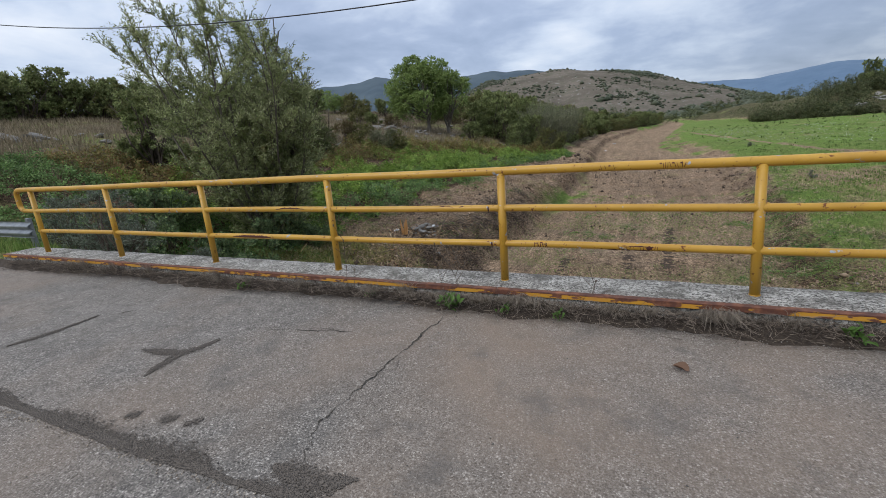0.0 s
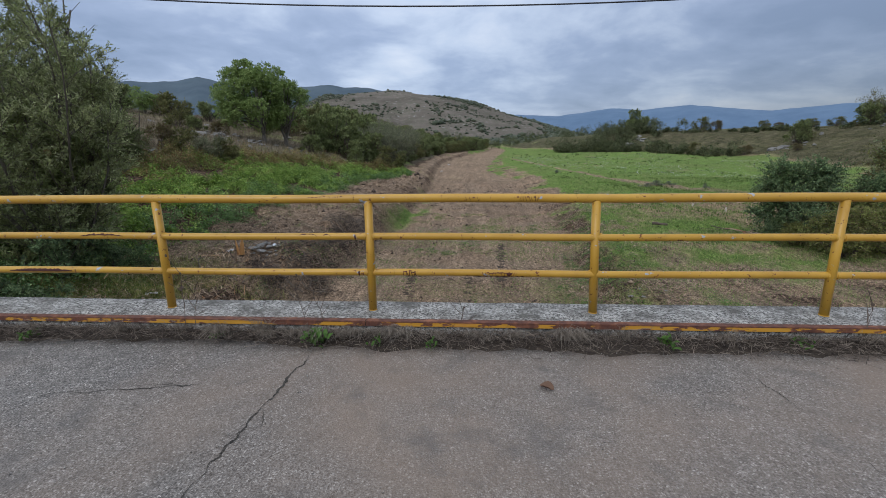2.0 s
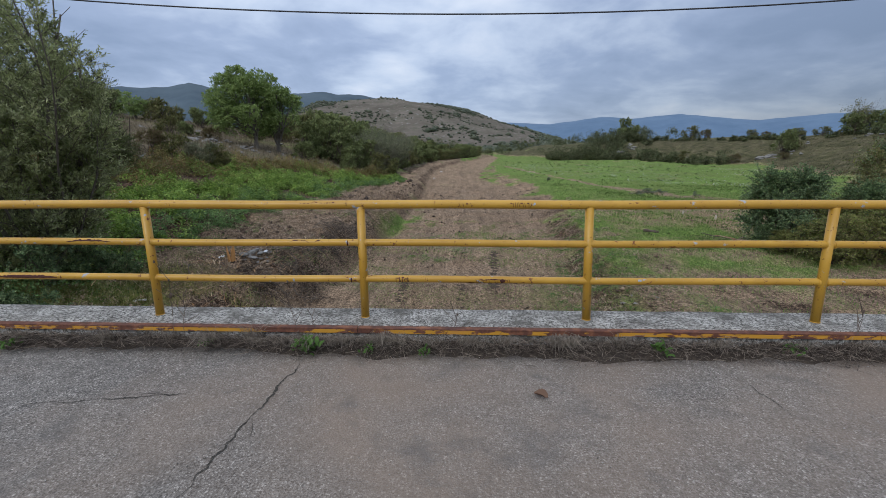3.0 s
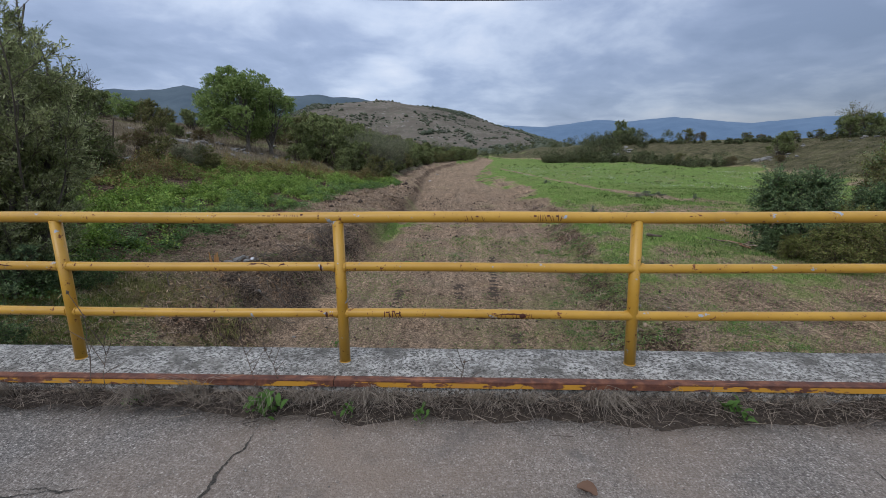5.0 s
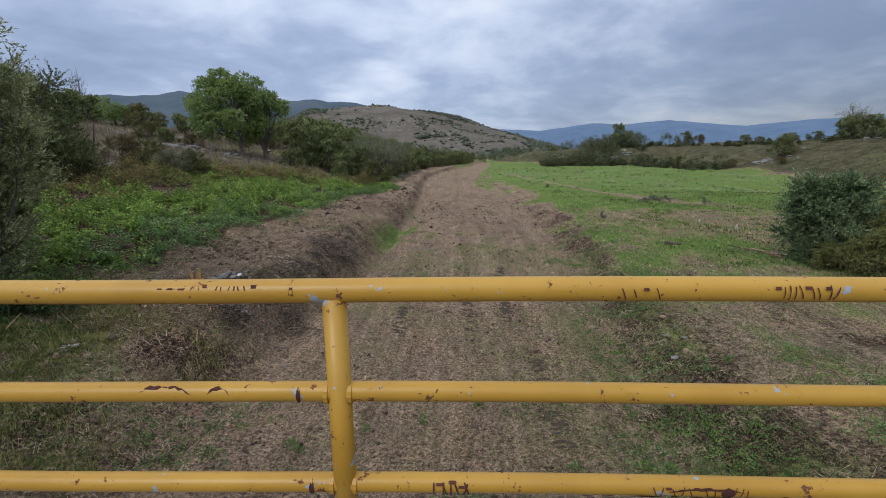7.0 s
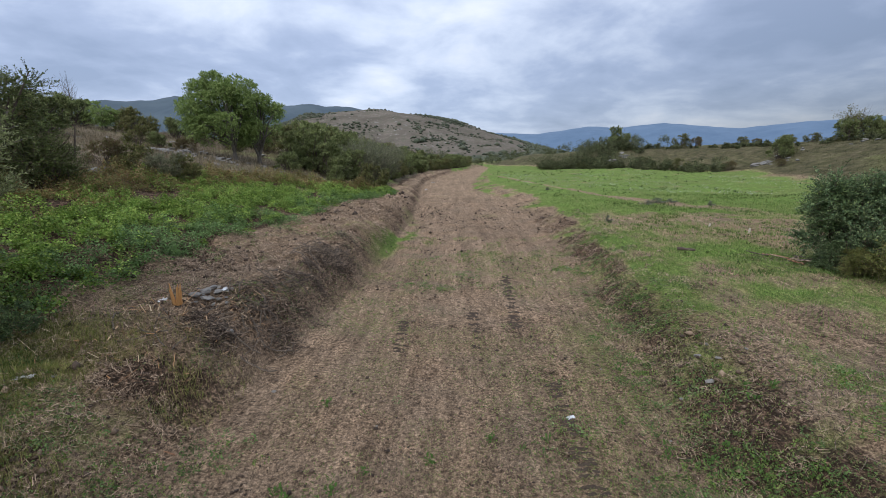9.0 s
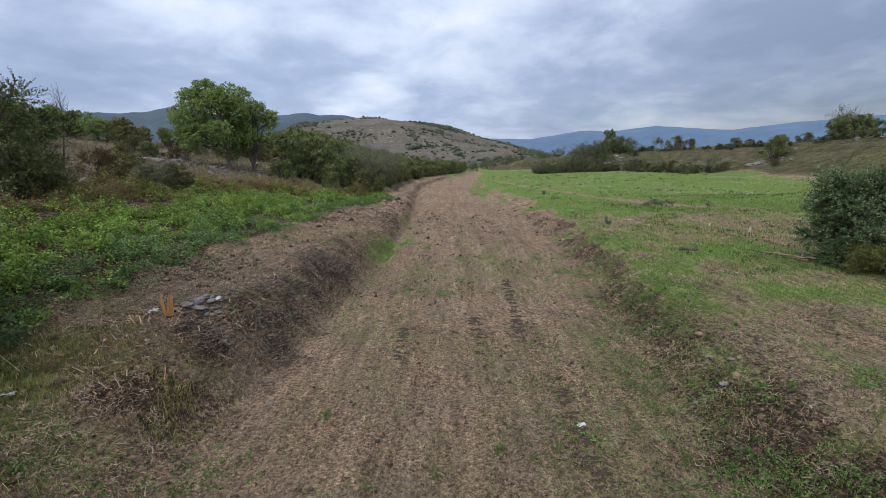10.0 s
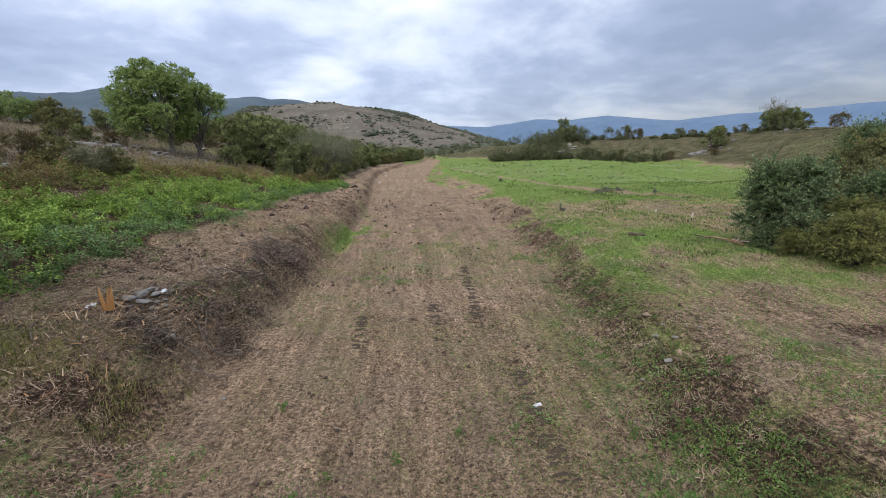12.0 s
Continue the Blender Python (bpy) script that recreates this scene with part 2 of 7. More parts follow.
def ground_material():
    """Earth, straw, green growth and dead hill grass, mixed by the sheet's cover."""
    m = Nodes("ground_cover", 1.0)
    m.bsdf.inputs["Specular IOR Level"].default_value = 0.03
    cover = m.attribute("cover")
    fine = m.noise(15.0, 8, 0.82)
    mid = m.noise(4.0, 6, 0.72)
    wide = m.noise(0.55, 4, 0.6)
    patchy = m.noise(1.3, 5, 0.65)
    clots = m.noise(9.0, 5, 0.7)
    earth = m.mix(m.step(fine, 0.43, 0.57), (0.05, 0.034, 0.024), (0.32, 0.212, 0.148))
    straw = m.mix(m.step(fine, 0.43, 0.57), (0.13, 0.09, 0.06), (0.56, 0.40, 0.268))
    straw = m.mix(m.step(wide, 0.35, 0.7, 0.0, 0.5), straw, (0.225, 0.19, 0.15))
    green = m.mix(m.step(fine, 0.40, 0.60), (0.060, 0.105, 0.026), (0.20, 0.30, 0.072))
    green = m.mix(m.step(m.noise(0.5, 6, 0.7, m.stretch(0.25, 1.0, 1.0)), 0.46, 0.60, 0.0, 0.5), green, m.mix(m.step(fine, 0.4, 0.6), (0.045, 0.078, 0.022), (0.13, 0.185, 0.055)))
    green = m.mix(m.step(m.noise(0.16, 5, 0.65), 0.42, 0.62, 0.0, 0.55), green, m.mix(m.step(fine, 0.4, 0.6), (0.085, 0.105, 0.035), (0.20, 0.225, 0.085)))
    green = m.mix(m.math("MULTIPLY", m.step(mid, 0.46, 0.60, 0.0, 0.7), m.step(cover[0], 0.55, 0.85, 1.0, 0.12)), green, m.mix(m.step(fine, 0.4, 0.6), (0.13, 0.115, 0.05), (0.34, 0.29, 0.14)))
    green = m.mix(m.math("MULTIPLY", m.step(patchy, 0.46, 0.64, 0.0, 0.75), m.step(cover[0], 0.55, 0.85, 1.0, 0.10)), green, m.mix(m.step(clots, 0.4, 0.6), (0.19, 0.165, 0.08), (0.36, 0.31, 0.165)))
    earth = m.mix(m.step(clots, 0.44, 0.58), (0.062, 0.046, 0.034), earth)
    straw = m.mix(m.step(clots, 0.38, 0.50, 0.55, 0.0), straw, (0.10, 0.072, 0.048))
    dead = m.mix(m.step(mid, 0.3, 0.7), (0.12, 0.100, 0.075), (0.26, 0.215, 0.16))
    along = m.n.new("ShaderNodeSeparateXYZ")
    m.l.new(m.place, along.inputs[0])
    olive = m.mix(m.step(m.noise(0.35, 6, 0.75), 0.40, 0.60), (0.062, 0.060, 0.034), (0.15, 0.132, 0.082))
    dead = m.mix(m.step(along.outputs[0], 18.0, 26.0), dead, olive)
    dead = m.mix(m.step(wide, 0.42, 0.62, 0.0, 0.6), dead, (0.095, 0.095, 0.045))
    ragged = m.math("MULTIPLY", m.math("SUBTRACT", m.math("ADD", m.math("MULTIPLY", mid, 0.4), m.math("ADD", m.math("MULTIPLY", clots, 0.3), m.math("MULTIPLY", m.noise(38.0, 4, 0.7), 0.3))), 0.5), 2.6)
    pick = lambda ch, lo=0.40, hi=0.62: m.step(m.math("ADD", cover[ch], ragged), lo, hi)  # noqa: E731
    col = m.mix(pick(1, 0.30, 0.66), earth, straw)
    col = m.mix(pick(2), col, dead)
    col = m.mix(pick(0, 0.28, 0.74), col, green)
    grain = m.step(m.noise(55.0, 3, 0.75), 0.34, 0.66, 0.45, 1.5)
    rows = m.step(m.noise(1.0, 6, 0.75, m.stretch(5.5, 0.8, 2.0)), 0.34, 0.66, 0.74, 1.42)
    lanes = m.step(m.noise(1.0, 5, 0.65, m.stretch(1.5, 0.10, 1.0)), 0.36, 0.64, 0.70, 1.00)
    col = m.mix(1.0, col, m.mix(m.step(cover[0], 0.35, 0.6), lanes, (1.0, 1.0, 1.0)), "MULTIPLY")
    blots = m.step(m.noise(6.5, 6, 0.8), 0.36, 0.62, 0.76, 1.22)
    col = m.mix(1.0, m.mix(1.0, col, rows, "MULTIPLY"), blots, "MULTIPLY")
    m.colour(m.mix(1.0, col, grain, "MULTIPLY"))
    return m.bump(m.math("ADD", m.math("MULTIPLY", mid, 1.2), fine), 0.9, 0.09).mat


def bark_material(name, a, b):
    m = Nodes(name, 0.9)
    k = m.noise(9.0, 6, 0.7, m.stretch(1, 1, 0.25))
    return m.colour(m.mix(m.step(k, 0.3, 0.7), a, b)).bump(k, 0.8, 0.02).mat


def stone_material(name="weathered_limestone", tone=1.0):
    m = Nodes(name, 0.9)
    k = m.noise(5.0, 7, 0.7)
    col = m.mix(m.step(k, 0.3, 0.7), tuple(c * tone for c in (0.10, 0.095, 0.085)), tuple(c * tone for c in (0.25, 0.243, 0.23)))
    col = m.mix(m.step(m.noise(22.0, 5), 0.58, 0.7, 0.0, 0.7), col, (0.14, 0.135, 0.12))
    return m.colour(col).bump(k, 0.7, 0.05).mat


def litter_material(name, *cols):
    m = Nodes(name, 0.85)
    return m.colour(m.ramp(m.island(), *[((i + 0.5) / len(cols), c) for i, c in enumerate(cols)])).mat


ASPHALT, YELLOW, RUSTY, LICHEN = asphalt_material(), yellow_paint(), rusty_angle("rusty_steel", 0.66), lichen_concrete()
FLAKING = rusty_angle("rusty_steel_with_flaking_yellow", 0.475)
GROUND, STONE = ground_material(), stone_material("weathered_limestone", 1.12)
BARK = bark_material("grey_bark", (0.07, 0.058, 0.045), (0.17, 0.15, 0.125))
TWIG = bark_material("dark_twig_bark", (0.05, 0.036, 0.028), (0.13, 0.10, 0.08))
WILLOW_LEAF = leaf_material("willow_leaves", (0.25, 0.285, 0.13), (0.30, 0.335, 0.155), (0.36, 0.39, 0.19), (0.45, 0.47, 0.27), thin=0.42, patch=0.9)
WALNUT_LEAF = leaf_material("walnut_leaves", (0.15, 0.215, 0.07), (0.195, 0.27, 0.085), (0.235, 0.315, 0.10), (0.31, 0.385, 0.135), thin=0.32)
SHRUB_LEAF = leaf_material("dark_shrub_leaves", (0.135, 0.165, 0.07), (0.18, 0.215, 0.09), (0.235, 0.27, 0.112), (0.30, 0.325, 0.15), thin=0.36, patch=0.25)
OLIVE_LEAF = leaf_material("olive_shrub_leaves", (0.125, 0.142, 0.055), (0.17, 0.182, 0.07), (0.22, 0.225, 0.09), (0.22, 0.18, 0.09), thin=0.3, patch=0.4)
RUST_LEAF = leaf_material("rusty_shrub_leaves", (0.14, 0.10, 0.06), (0.18, 0.13, 0.075), (0.19, 0.165, 0.08), (0.15, 0.155, 0.065))
BUSH_LEAF = leaf_material("bank_bush_leaves", (0.10, 0.155, 0.08), (0.135, 0.20, 0.10), (0.18, 0.25, 0.125), (0.27, 0.34, 0.16), thin=0.28, patch=0.7)
YELLOW_LEAF = leaf_material("yellowing_bush_leaves", (0.16, 0.19, 0.06), (0.21, 0.24, 0.075), (0.26, 0.275, 0.09), (0.24, 0.20, 0.09), thin=0.33, patch=0.5)
HAW_LEAF = leaf_material("hawthorn_leaves", (0.09, 0.12, 0.045), (0.115, 0.15, 0.055), (0.145, 0.18, 0.068), (0.20, 0.21, 0.09), thin=0.3, patch=0.5)
SILVER_LEAF = leaf_material("silvery_shrub_leaves", (0.11, 0.14, 0.10), (0.17, 0.20, 0.15), (0.24, 0.27, 0.21))
CROP_LEAF = leaf_material("green_crop_leaves", (0.15, 0.245, 0.055), (0.20, 0.315, 0.07), (0.26, 0.375, 0.085), (0.34, 0.43, 0.11), thin=0.32, patch=0.45)
CROP_DARK = leaf_material("dark_nettle_leaves", (0.11, 0.19, 0.07), (0.16, 0.255, 0.095), (0.22, 0.325, 0.125), thin=0.3, patch=0.5)
CROP_RUST = leaf_material("reddish_dry_crop_leaves", (0.26, 0.165, 0.085), (0.30, 0.21, 0.10), (0.28, 0.24, 0.10), (0.22, 0.24, 0.09), thin=0.32, patch=0.5)
GRASS = leaf_material("meadow_grass_blades", (0.085, 0.15, 0.035), (0.145, 0.24, 0.055), (0.20, 0.31, 0.075), (0.29, 0.34, 0.12), rough=0.6)
TERRACE_GRASS = leaf_material("dull_terrace_grass", (0.07, 0.064, 0.034), (0.11, 0.096, 0.052), (0.15, 0.128, 0.072), (0.085, 0.10, 0.04), rough=0.8, patch=0.12)
SCRUB_LEAF = leaf_material("far_scrub_leaves", (0.06, 0.08, 0.042), (0.10, 0.122, 0.062), (0.15, 0.168, 0.082), (0.19, 0.18, 0.10), patch=0.12)
FEATHER_LEAF = leaf_material("feathery_grey_green_leaves", (0.16, 0.175, 0.105), (0.21, 0.222, 0.138), (0.27, 0.28, 0.185), thin=0.36, patch=0.3)
TUFT_GRASS = leaf_material("rank_meadow_grass", (0.085, 0.14, 0.042), (0.125, 0.195, 0.058), (0.18, 0.25, 0.08), (0.24, 0.26, 0.11), rough=0.6, patch=0.1)
BED_GREEN = leaf_material("olive_bed_sprouts", (0.12, 0.15, 0.05), (0.19, 0.225, 0.08), (0.25, 0.285, 0.105), (0.32, 0.33, 0.145), rough=0.6)
BANK_GRASS = leaf_material("olive_bank_grass", (0.17, 0.20, 0.055), (0.25, 0.27, 0.08), (0.33, 0.325, 0.12), (0.38, 0.32, 0.16), rough=0.6, patch=1.2)
DRY_GRASS = leaf_material("dry_grass_blades", (0.15, 0.125, 0.082), (0.23, 0.19, 0.13), (0.32, 0.265, 0.185), rough=0.7)
BRUSH = litter_material("dark_brushwood", (0.035, 0.027, 0.022), (0.075, 0.057, 0.045), (0.16, 0.12, 0.092), (0.44, 0.345, 0.26))
FRESH_WOOD = litter_material("fresh_split_wood", (0.38, 0.17, 0.05), (0.50, 0.25, 0.08), (0.56, 0.34, 0.15))
CHAFF = litter_material("chopped_chaff", (0.035, 0.023, 0.016), (0.10, 0.067, 0.045), (0.22, 0.15, 0.10), (0.34, 0.24, 0.165), (0.56, 0.43, 0.31))
PALE_STONE = stone_material("pale_rubble", 1.5)
STRAW = litter_material("mown_straw", (0.04, 0.028, 0.02), (0.12, 0.082, 0.056), (0.30, 0.21, 0.142), (0.46, 0.33, 0.225), (0.38, 0.27, 0.175), (0.62, 0.48, 0.335))

HEAP = litter_material("matted_straw", (0.035, 0.025, 0.018), (0.10, 0.07, 0.048), (0.27, 0.19, 0.13), (0.42, 0.305, 0.21), (0.62, 0.475, 0.335))

# ---- mesh helpers ----
LATTICE = np.random.default_rng(3).random((256, 256))


def soft_noise(x, y, seed=0):
    """Smooth noise from 0 to 1 over a plane, one lattice cell a metre."""
    x, y = np.asarray(x, float) + 17.3 * seed, np.asarray(y, float) + 31.7 * seed
    i, j = np.floor(x).astype(int), np.floor(y).astype(int)
    u, v = x - i, y - j
    u, v = u * u * (3 - 2 * u), v * v * (3 - 2 * v)
    at = lambda a, b: LATTICE[a % 256, b % 256]  # noqa: E731
    return (at(i, j) * (1 - u) + at(i + 1, j) * u) * (1 - v) + (at(i, j + 1) * (1 - u) + at(i + 1, j + 1) * u) * v


def fbm(x, y, size, octaves=4, seed=0):
    total, amp = 0.0, 0.5
    for k in range(octaves):
        total = total + amp * (soft_noise(np.asarray(x) / size, np.asarray(y) / size, seed + k) - 0.5)
        size, amp = size / 2.1, amp * 0.55
    return total


def smooth(a, b, v):
    k = np.clip((np.asarray(v, float) - a) / (b - a), 0, 1)
    return k * k * (3 - 2 * k)


def np_mesh(name, verts, faces, *materials, shade=False):
    me = bpy.data.meshes.new(name)
    verts, faces = np.asarray(verts, np.float32), np.asarray(faces, np.int32)
    me.vertices.add(len(verts))
    me.vertices.foreach_set("co", verts.ravel())
    me.loops.add(faces.size)
    me.loops.foreach_set("vertex_index", faces.ravel())
    me.polygons.add(len(faces))
    me.polygons.foreach_set("loop_start", np.arange(len(faces), dtype=np.int32) * faces.shape[1])
    if shade:
        me.polygons.foreach_set("use_smooth", np.ones(len(faces), bool))
    for mat in materials:
        me.materials.append(mat)
    me.update(calc_edges=True)
    return me


def part(name, bm, material, parent=None, label=""):
    """Links a bmesh, or a mesh, as one mesh object, under a thing or a part if one is given."""
    if isinstance(bm, bmesh.types.BMesh):
        me = bpy.data.meshes.new(name)
        bm.to_mesh(me)
        bm.free()
        me.materials.append(material)
    else:
        me = bm
    ob = new(name, me)
    if parent:
        ob.parent = parent
    return tagged(ob, label)


def unit(v):
    return v / np.maximum(np.linalg.norm(v, axis=-1, keepdims=True), 1e-9)


def leaves(points, length, width, out=None, lift=0.3, seed=0, spread=1.0, level=0.6):
    """Folded leaves, two triangles each, at the points; out: the way they tend to point."""
    r = np.random.default_rng(seed)
    n = len(points)
    way = r.normal(size=(n, 3)) * spread
    if out is not None:
        way = way + out
    way = unit(way)
    side = unit(np.cross(way, unit(r.normal(size=(n, 3))) + np.array([0, 0, level])))
    face = np.cross(side, way)
    ln = (np.asarray(length) * r.uniform(0.65, 1.25, n))[:, None]
    wd = ln * (width / np.mean(length)) * 0.5
    mid = points + way * ln * 0.45
    verts = np.stack([points, mid + side * wd + face * wd * lift, points + way * ln, mid - side * wd + face * wd * lift], 1).reshape(-1, 3)
    k = np.arange(n)[:, None] * 4
    faces = np.concatenate([k + [0, 1, 2], k + [0, 2, 3]], 1).reshape(-1, 3)
    return verts, faces


def sprays(base, way, length, per, leaf, wide, seed, droop=0.15, splay=0.8, bare=0.12, thick=0.006):
    """Leafy shoots: leaves set in a spiral round bent twigs. Gives the leaves and the twigs."""
    r = np.random.default_rng(seed)
    n = len(base)
    way, length = unit(way), np.asarray(length, float)
    u = unit(np.cross(way, unit(r.normal(size=(n, 3)))))
    v = np.cross(way, u)
    s = np.linspace(bare, 1, per)[None] + r.normal(size=(n, per)) * 0.4 / per
    sag = np.array([0, 0, -1.0]) * droop
    at = base[:, None] + (way[:, None] * s[..., None] + sag * (s**2)[..., None]) * length[:, None, None]
    turn = np.arange(per) * 2.4 + r.uniform(0, 6.283, (n, 1))
    out = np.cos(turn)[..., None] * u[:, None] + np.sin(turn)[..., None] * v[:, None]
    go = (way[:, None] * 0.75 + out * splay).reshape(-1, 3)
    ln = (leaf * (1.1 - 0.4 * s) * np.ones((n, 1))).ravel()
    mid, tip = base + (way * 0.5 + sag * 0.25) * length[:, None], base + (way + sag) * length[:, None]
    w = np.full(n, thick)
    return leaves(at.reshape(-1, 3), ln, wide, go * 2.2, seed=seed + 1, spread=0.6), join(tubes(base, mid, w, w * 0.7, 3), tubes(mid, tip, w * 0.7, w * 0.25, 3))


def blades(points, height, width, lean=0.5, seed=0):
    """Grass blades, one bent pair of triangles each."""
    r = np.random.default_rng(seed)
    n = len(points)
    turn = r.uniform(0, 2 * np.pi, n)
    side = np.stack([np.cos(turn), np.sin(turn), 0 * turn], 1)
    over = np.stack([-np.sin(turn), np.cos(turn), 0 * turn], 1) * (r.normal(size=n) * lean)[:, None]
    h = (np.asarray(height) * r.uniform(0.5, 1.3, n))[:, None]
    w = np.asarray(width) * r.uniform(0.6, 1.3, n)[:, None] * 0.5
    up = np.array([0, 0, 1.0])
    mid = points + h * (0.55 * up + 0.3 * over)
    tip = points + h * (0.9 * up + 1.0 * over)
    verts = np.stack([points - side * w, points + side * w, mid + side * w * 0.7, mid - side * w * 0.7, tip], 1).reshape(-1, 3)
    k = np.arange(n)[:, None] * 5
    faces = np.concatenate([k + [0, 1, 2], k + [0, 2, 3], k + [3, 2, 4]], 1).reshape(-1, 3)
    return verts, faces


def strips(points, length, width, tilt=0.25, seed=0):
    """Thin straws lying about on the points."""
    r = np.random.default_rng(seed)
    n = len(points)
    turn = r.uniform(0, 2 * np.pi, n)
    way = np.stack([np.cos(turn), np.sin(turn), np.abs(r.normal(size=n)) * tilt], 1)
    side = np.stack([-np.sin(turn), np.cos(turn), r.normal(size=n) * 0.4], 1)
    ln, wd = (length * r.uniform(0.35, 1.3, n))[:, None] * 0.5, (width * r.uniform(0.5, 1.4, n))[:, None] * 0.5
    c = points + np.array([0, 0, 0.006]) + way * ln * 0.4
    verts = np.stack([c - way * ln - side * wd, c + way * ln - side * wd * 0.6, c + way * ln + side * wd * 0.6, c - way * ln + side * wd], 1).reshape(-1, 3)
    k = np.arange(n)[:, None] * 4
    return verts, np.concatenate([k + [0, 1, 2], k + [0, 2, 3]], 1).reshape(-1, 3)


def tubes(a, b, ra, rb, sides=5):
    """Tapered tubes from the points a to the points b."""
    a, b = np.asarray(a, float), np.asarray(b, float)
    ra, rb = np.asarray(ra, float), np.asarray(rb, float)
    way = unit(b - a)
    ref = np.where(np.abs(way[:, 2:3]) > 0.9, np.array([[1.0, 0, 0]]), np.array([[0, 0, 1.0]]))
    u = unit(np.cross(way, ref))
    v = np.cross(way, u)
    ang = np.arange(sides) * 2 * np.pi / sides
    ring = np.cos(ang)[None, :, None] * u[:, None] + np.sin(ang)[None, :, None] * v[:, None]
    low, high = a[:, None] + ring * ra[:, None, None], b[:, None] + ring * rb[:, None, None]
    verts = np.concatenate([low, high], 1).reshape(-1, 3)
    k = np.arange(len(a))[:, None, None] * 2 * sides
    i = np.arange(sides)
    j = (i + 1) % sides
    quad = np.stack([i, j, j + sides, i + sides], 1)[None]
    return verts, (k + quad).reshape(-1, 4)


def join(*pieces):
    """Several pairs of points and faces as one."""
    base, vs, fs = 0, [], []
    for v, f in pieces:
        vs.append(v)
        fs.append(f + base)
        base += len(v)
    return np.concatenate(vs), np.concatenate(fs)


def bar(bm, a, b, r, sides=12, r2=None, caps=True):
    """Adds a round bar from a to b to a bmesh."""
    a, b = Vector(a), Vector(b)
    m = Matrix.Translation((a + b) / 2) @ (b - a).to_track_quat("Z", "Y").to_matrix().to_4x4()
    bmesh.ops.create_cone(bm, cap_ends=caps, segments=sides, radius1=r, radius2=r if r2 is None else r2, depth=(b - a).length, matrix=m)
    return bm


def box(bm, x0, x1, y0, y1, z0, z1, bevel=0.0):
    m = Matrix.Translation(((x0 + x1) / 2, (y0 + y1) / 2, (z0 + z1) / 2)) @ Matrix.Diagonal((x1 - x0, y1 - y0, z1 - z0, 1))
    geo = bmesh.ops.create_cube(bm, size=1.0, matrix=m)["verts"]
    if bevel:
        edges = list({e for v in geo for e in v.link_edges})
        bmesh.ops.bevel(bm, geom=edges, offset=bevel, segments=2, affect="EDGES")
    return bm


# ---- lie of the land ----
def bed_left(y):
    return np.interp(y, [0, 9, 14, 20, 27, 39, 58, 76, 103, 125, 144, 180, 230], [-5.2, -5.0, -4.45, -4.05, -3.7, -3.5, -4.2, -5.2, -5.6, -3.8, -1.0, 5.5, 12])


def bed_right(y):
    return np.interp(y, [0, 7.4, 12, 15, 21, 28, 37, 54, 66, 79, 92, 125, 160, 190, 230], [4.2, 4.3, 5.1, 5.5, 6.1, 6.4, 7.0, 6.8, 4.8, 3.0, 4.1, 7.2, 11, 14.5, 18])


def bank_w(y):
    """Width of the right bank's slope."""
    return np.interp(y, [0, 8, 11, 15, 22, 30, 44, 64, 86, 102, 180], [3.2, 2.3, 1.85, 1.75, 1.65, 2.2, 3.0, 5.0, 5.5, 4.0, 1.5])


def track_at(x, y):
    """How near a spot lies to the cart track across the meadow, from 0 to 1."""
    middle = np.interp(x, [9, 11.5, 14.4, 16.2, 17.9, 19.8, 21.6, 30, 60], [150, 107, 78, 60, 49, 44.6, 39, 31, 28])
    return np.exp(-((y - middle) / (0.9 + 0.045 * y)) ** 2) * smooth(9, 12, x) * smooth(26, 20, x)


def crop_edge(y):
    return np.interp(y, [0, 8, 18, 33, 44, 52], [-9.9, -9.7, -9.4, -8.3, -6.6, -6.4])


def crop_back(y):
    return np.interp(y, [0, 10, 21, 36, 48, 54], [-20.5, -19.5, -18.5, -16.5, -10.5, -7.0])


def terrace_foot(y):
    return np.interp(y, [20, 45, 77, 109, 142, 177, 230], [38, 49, 60, 66, 54, 36, 22])


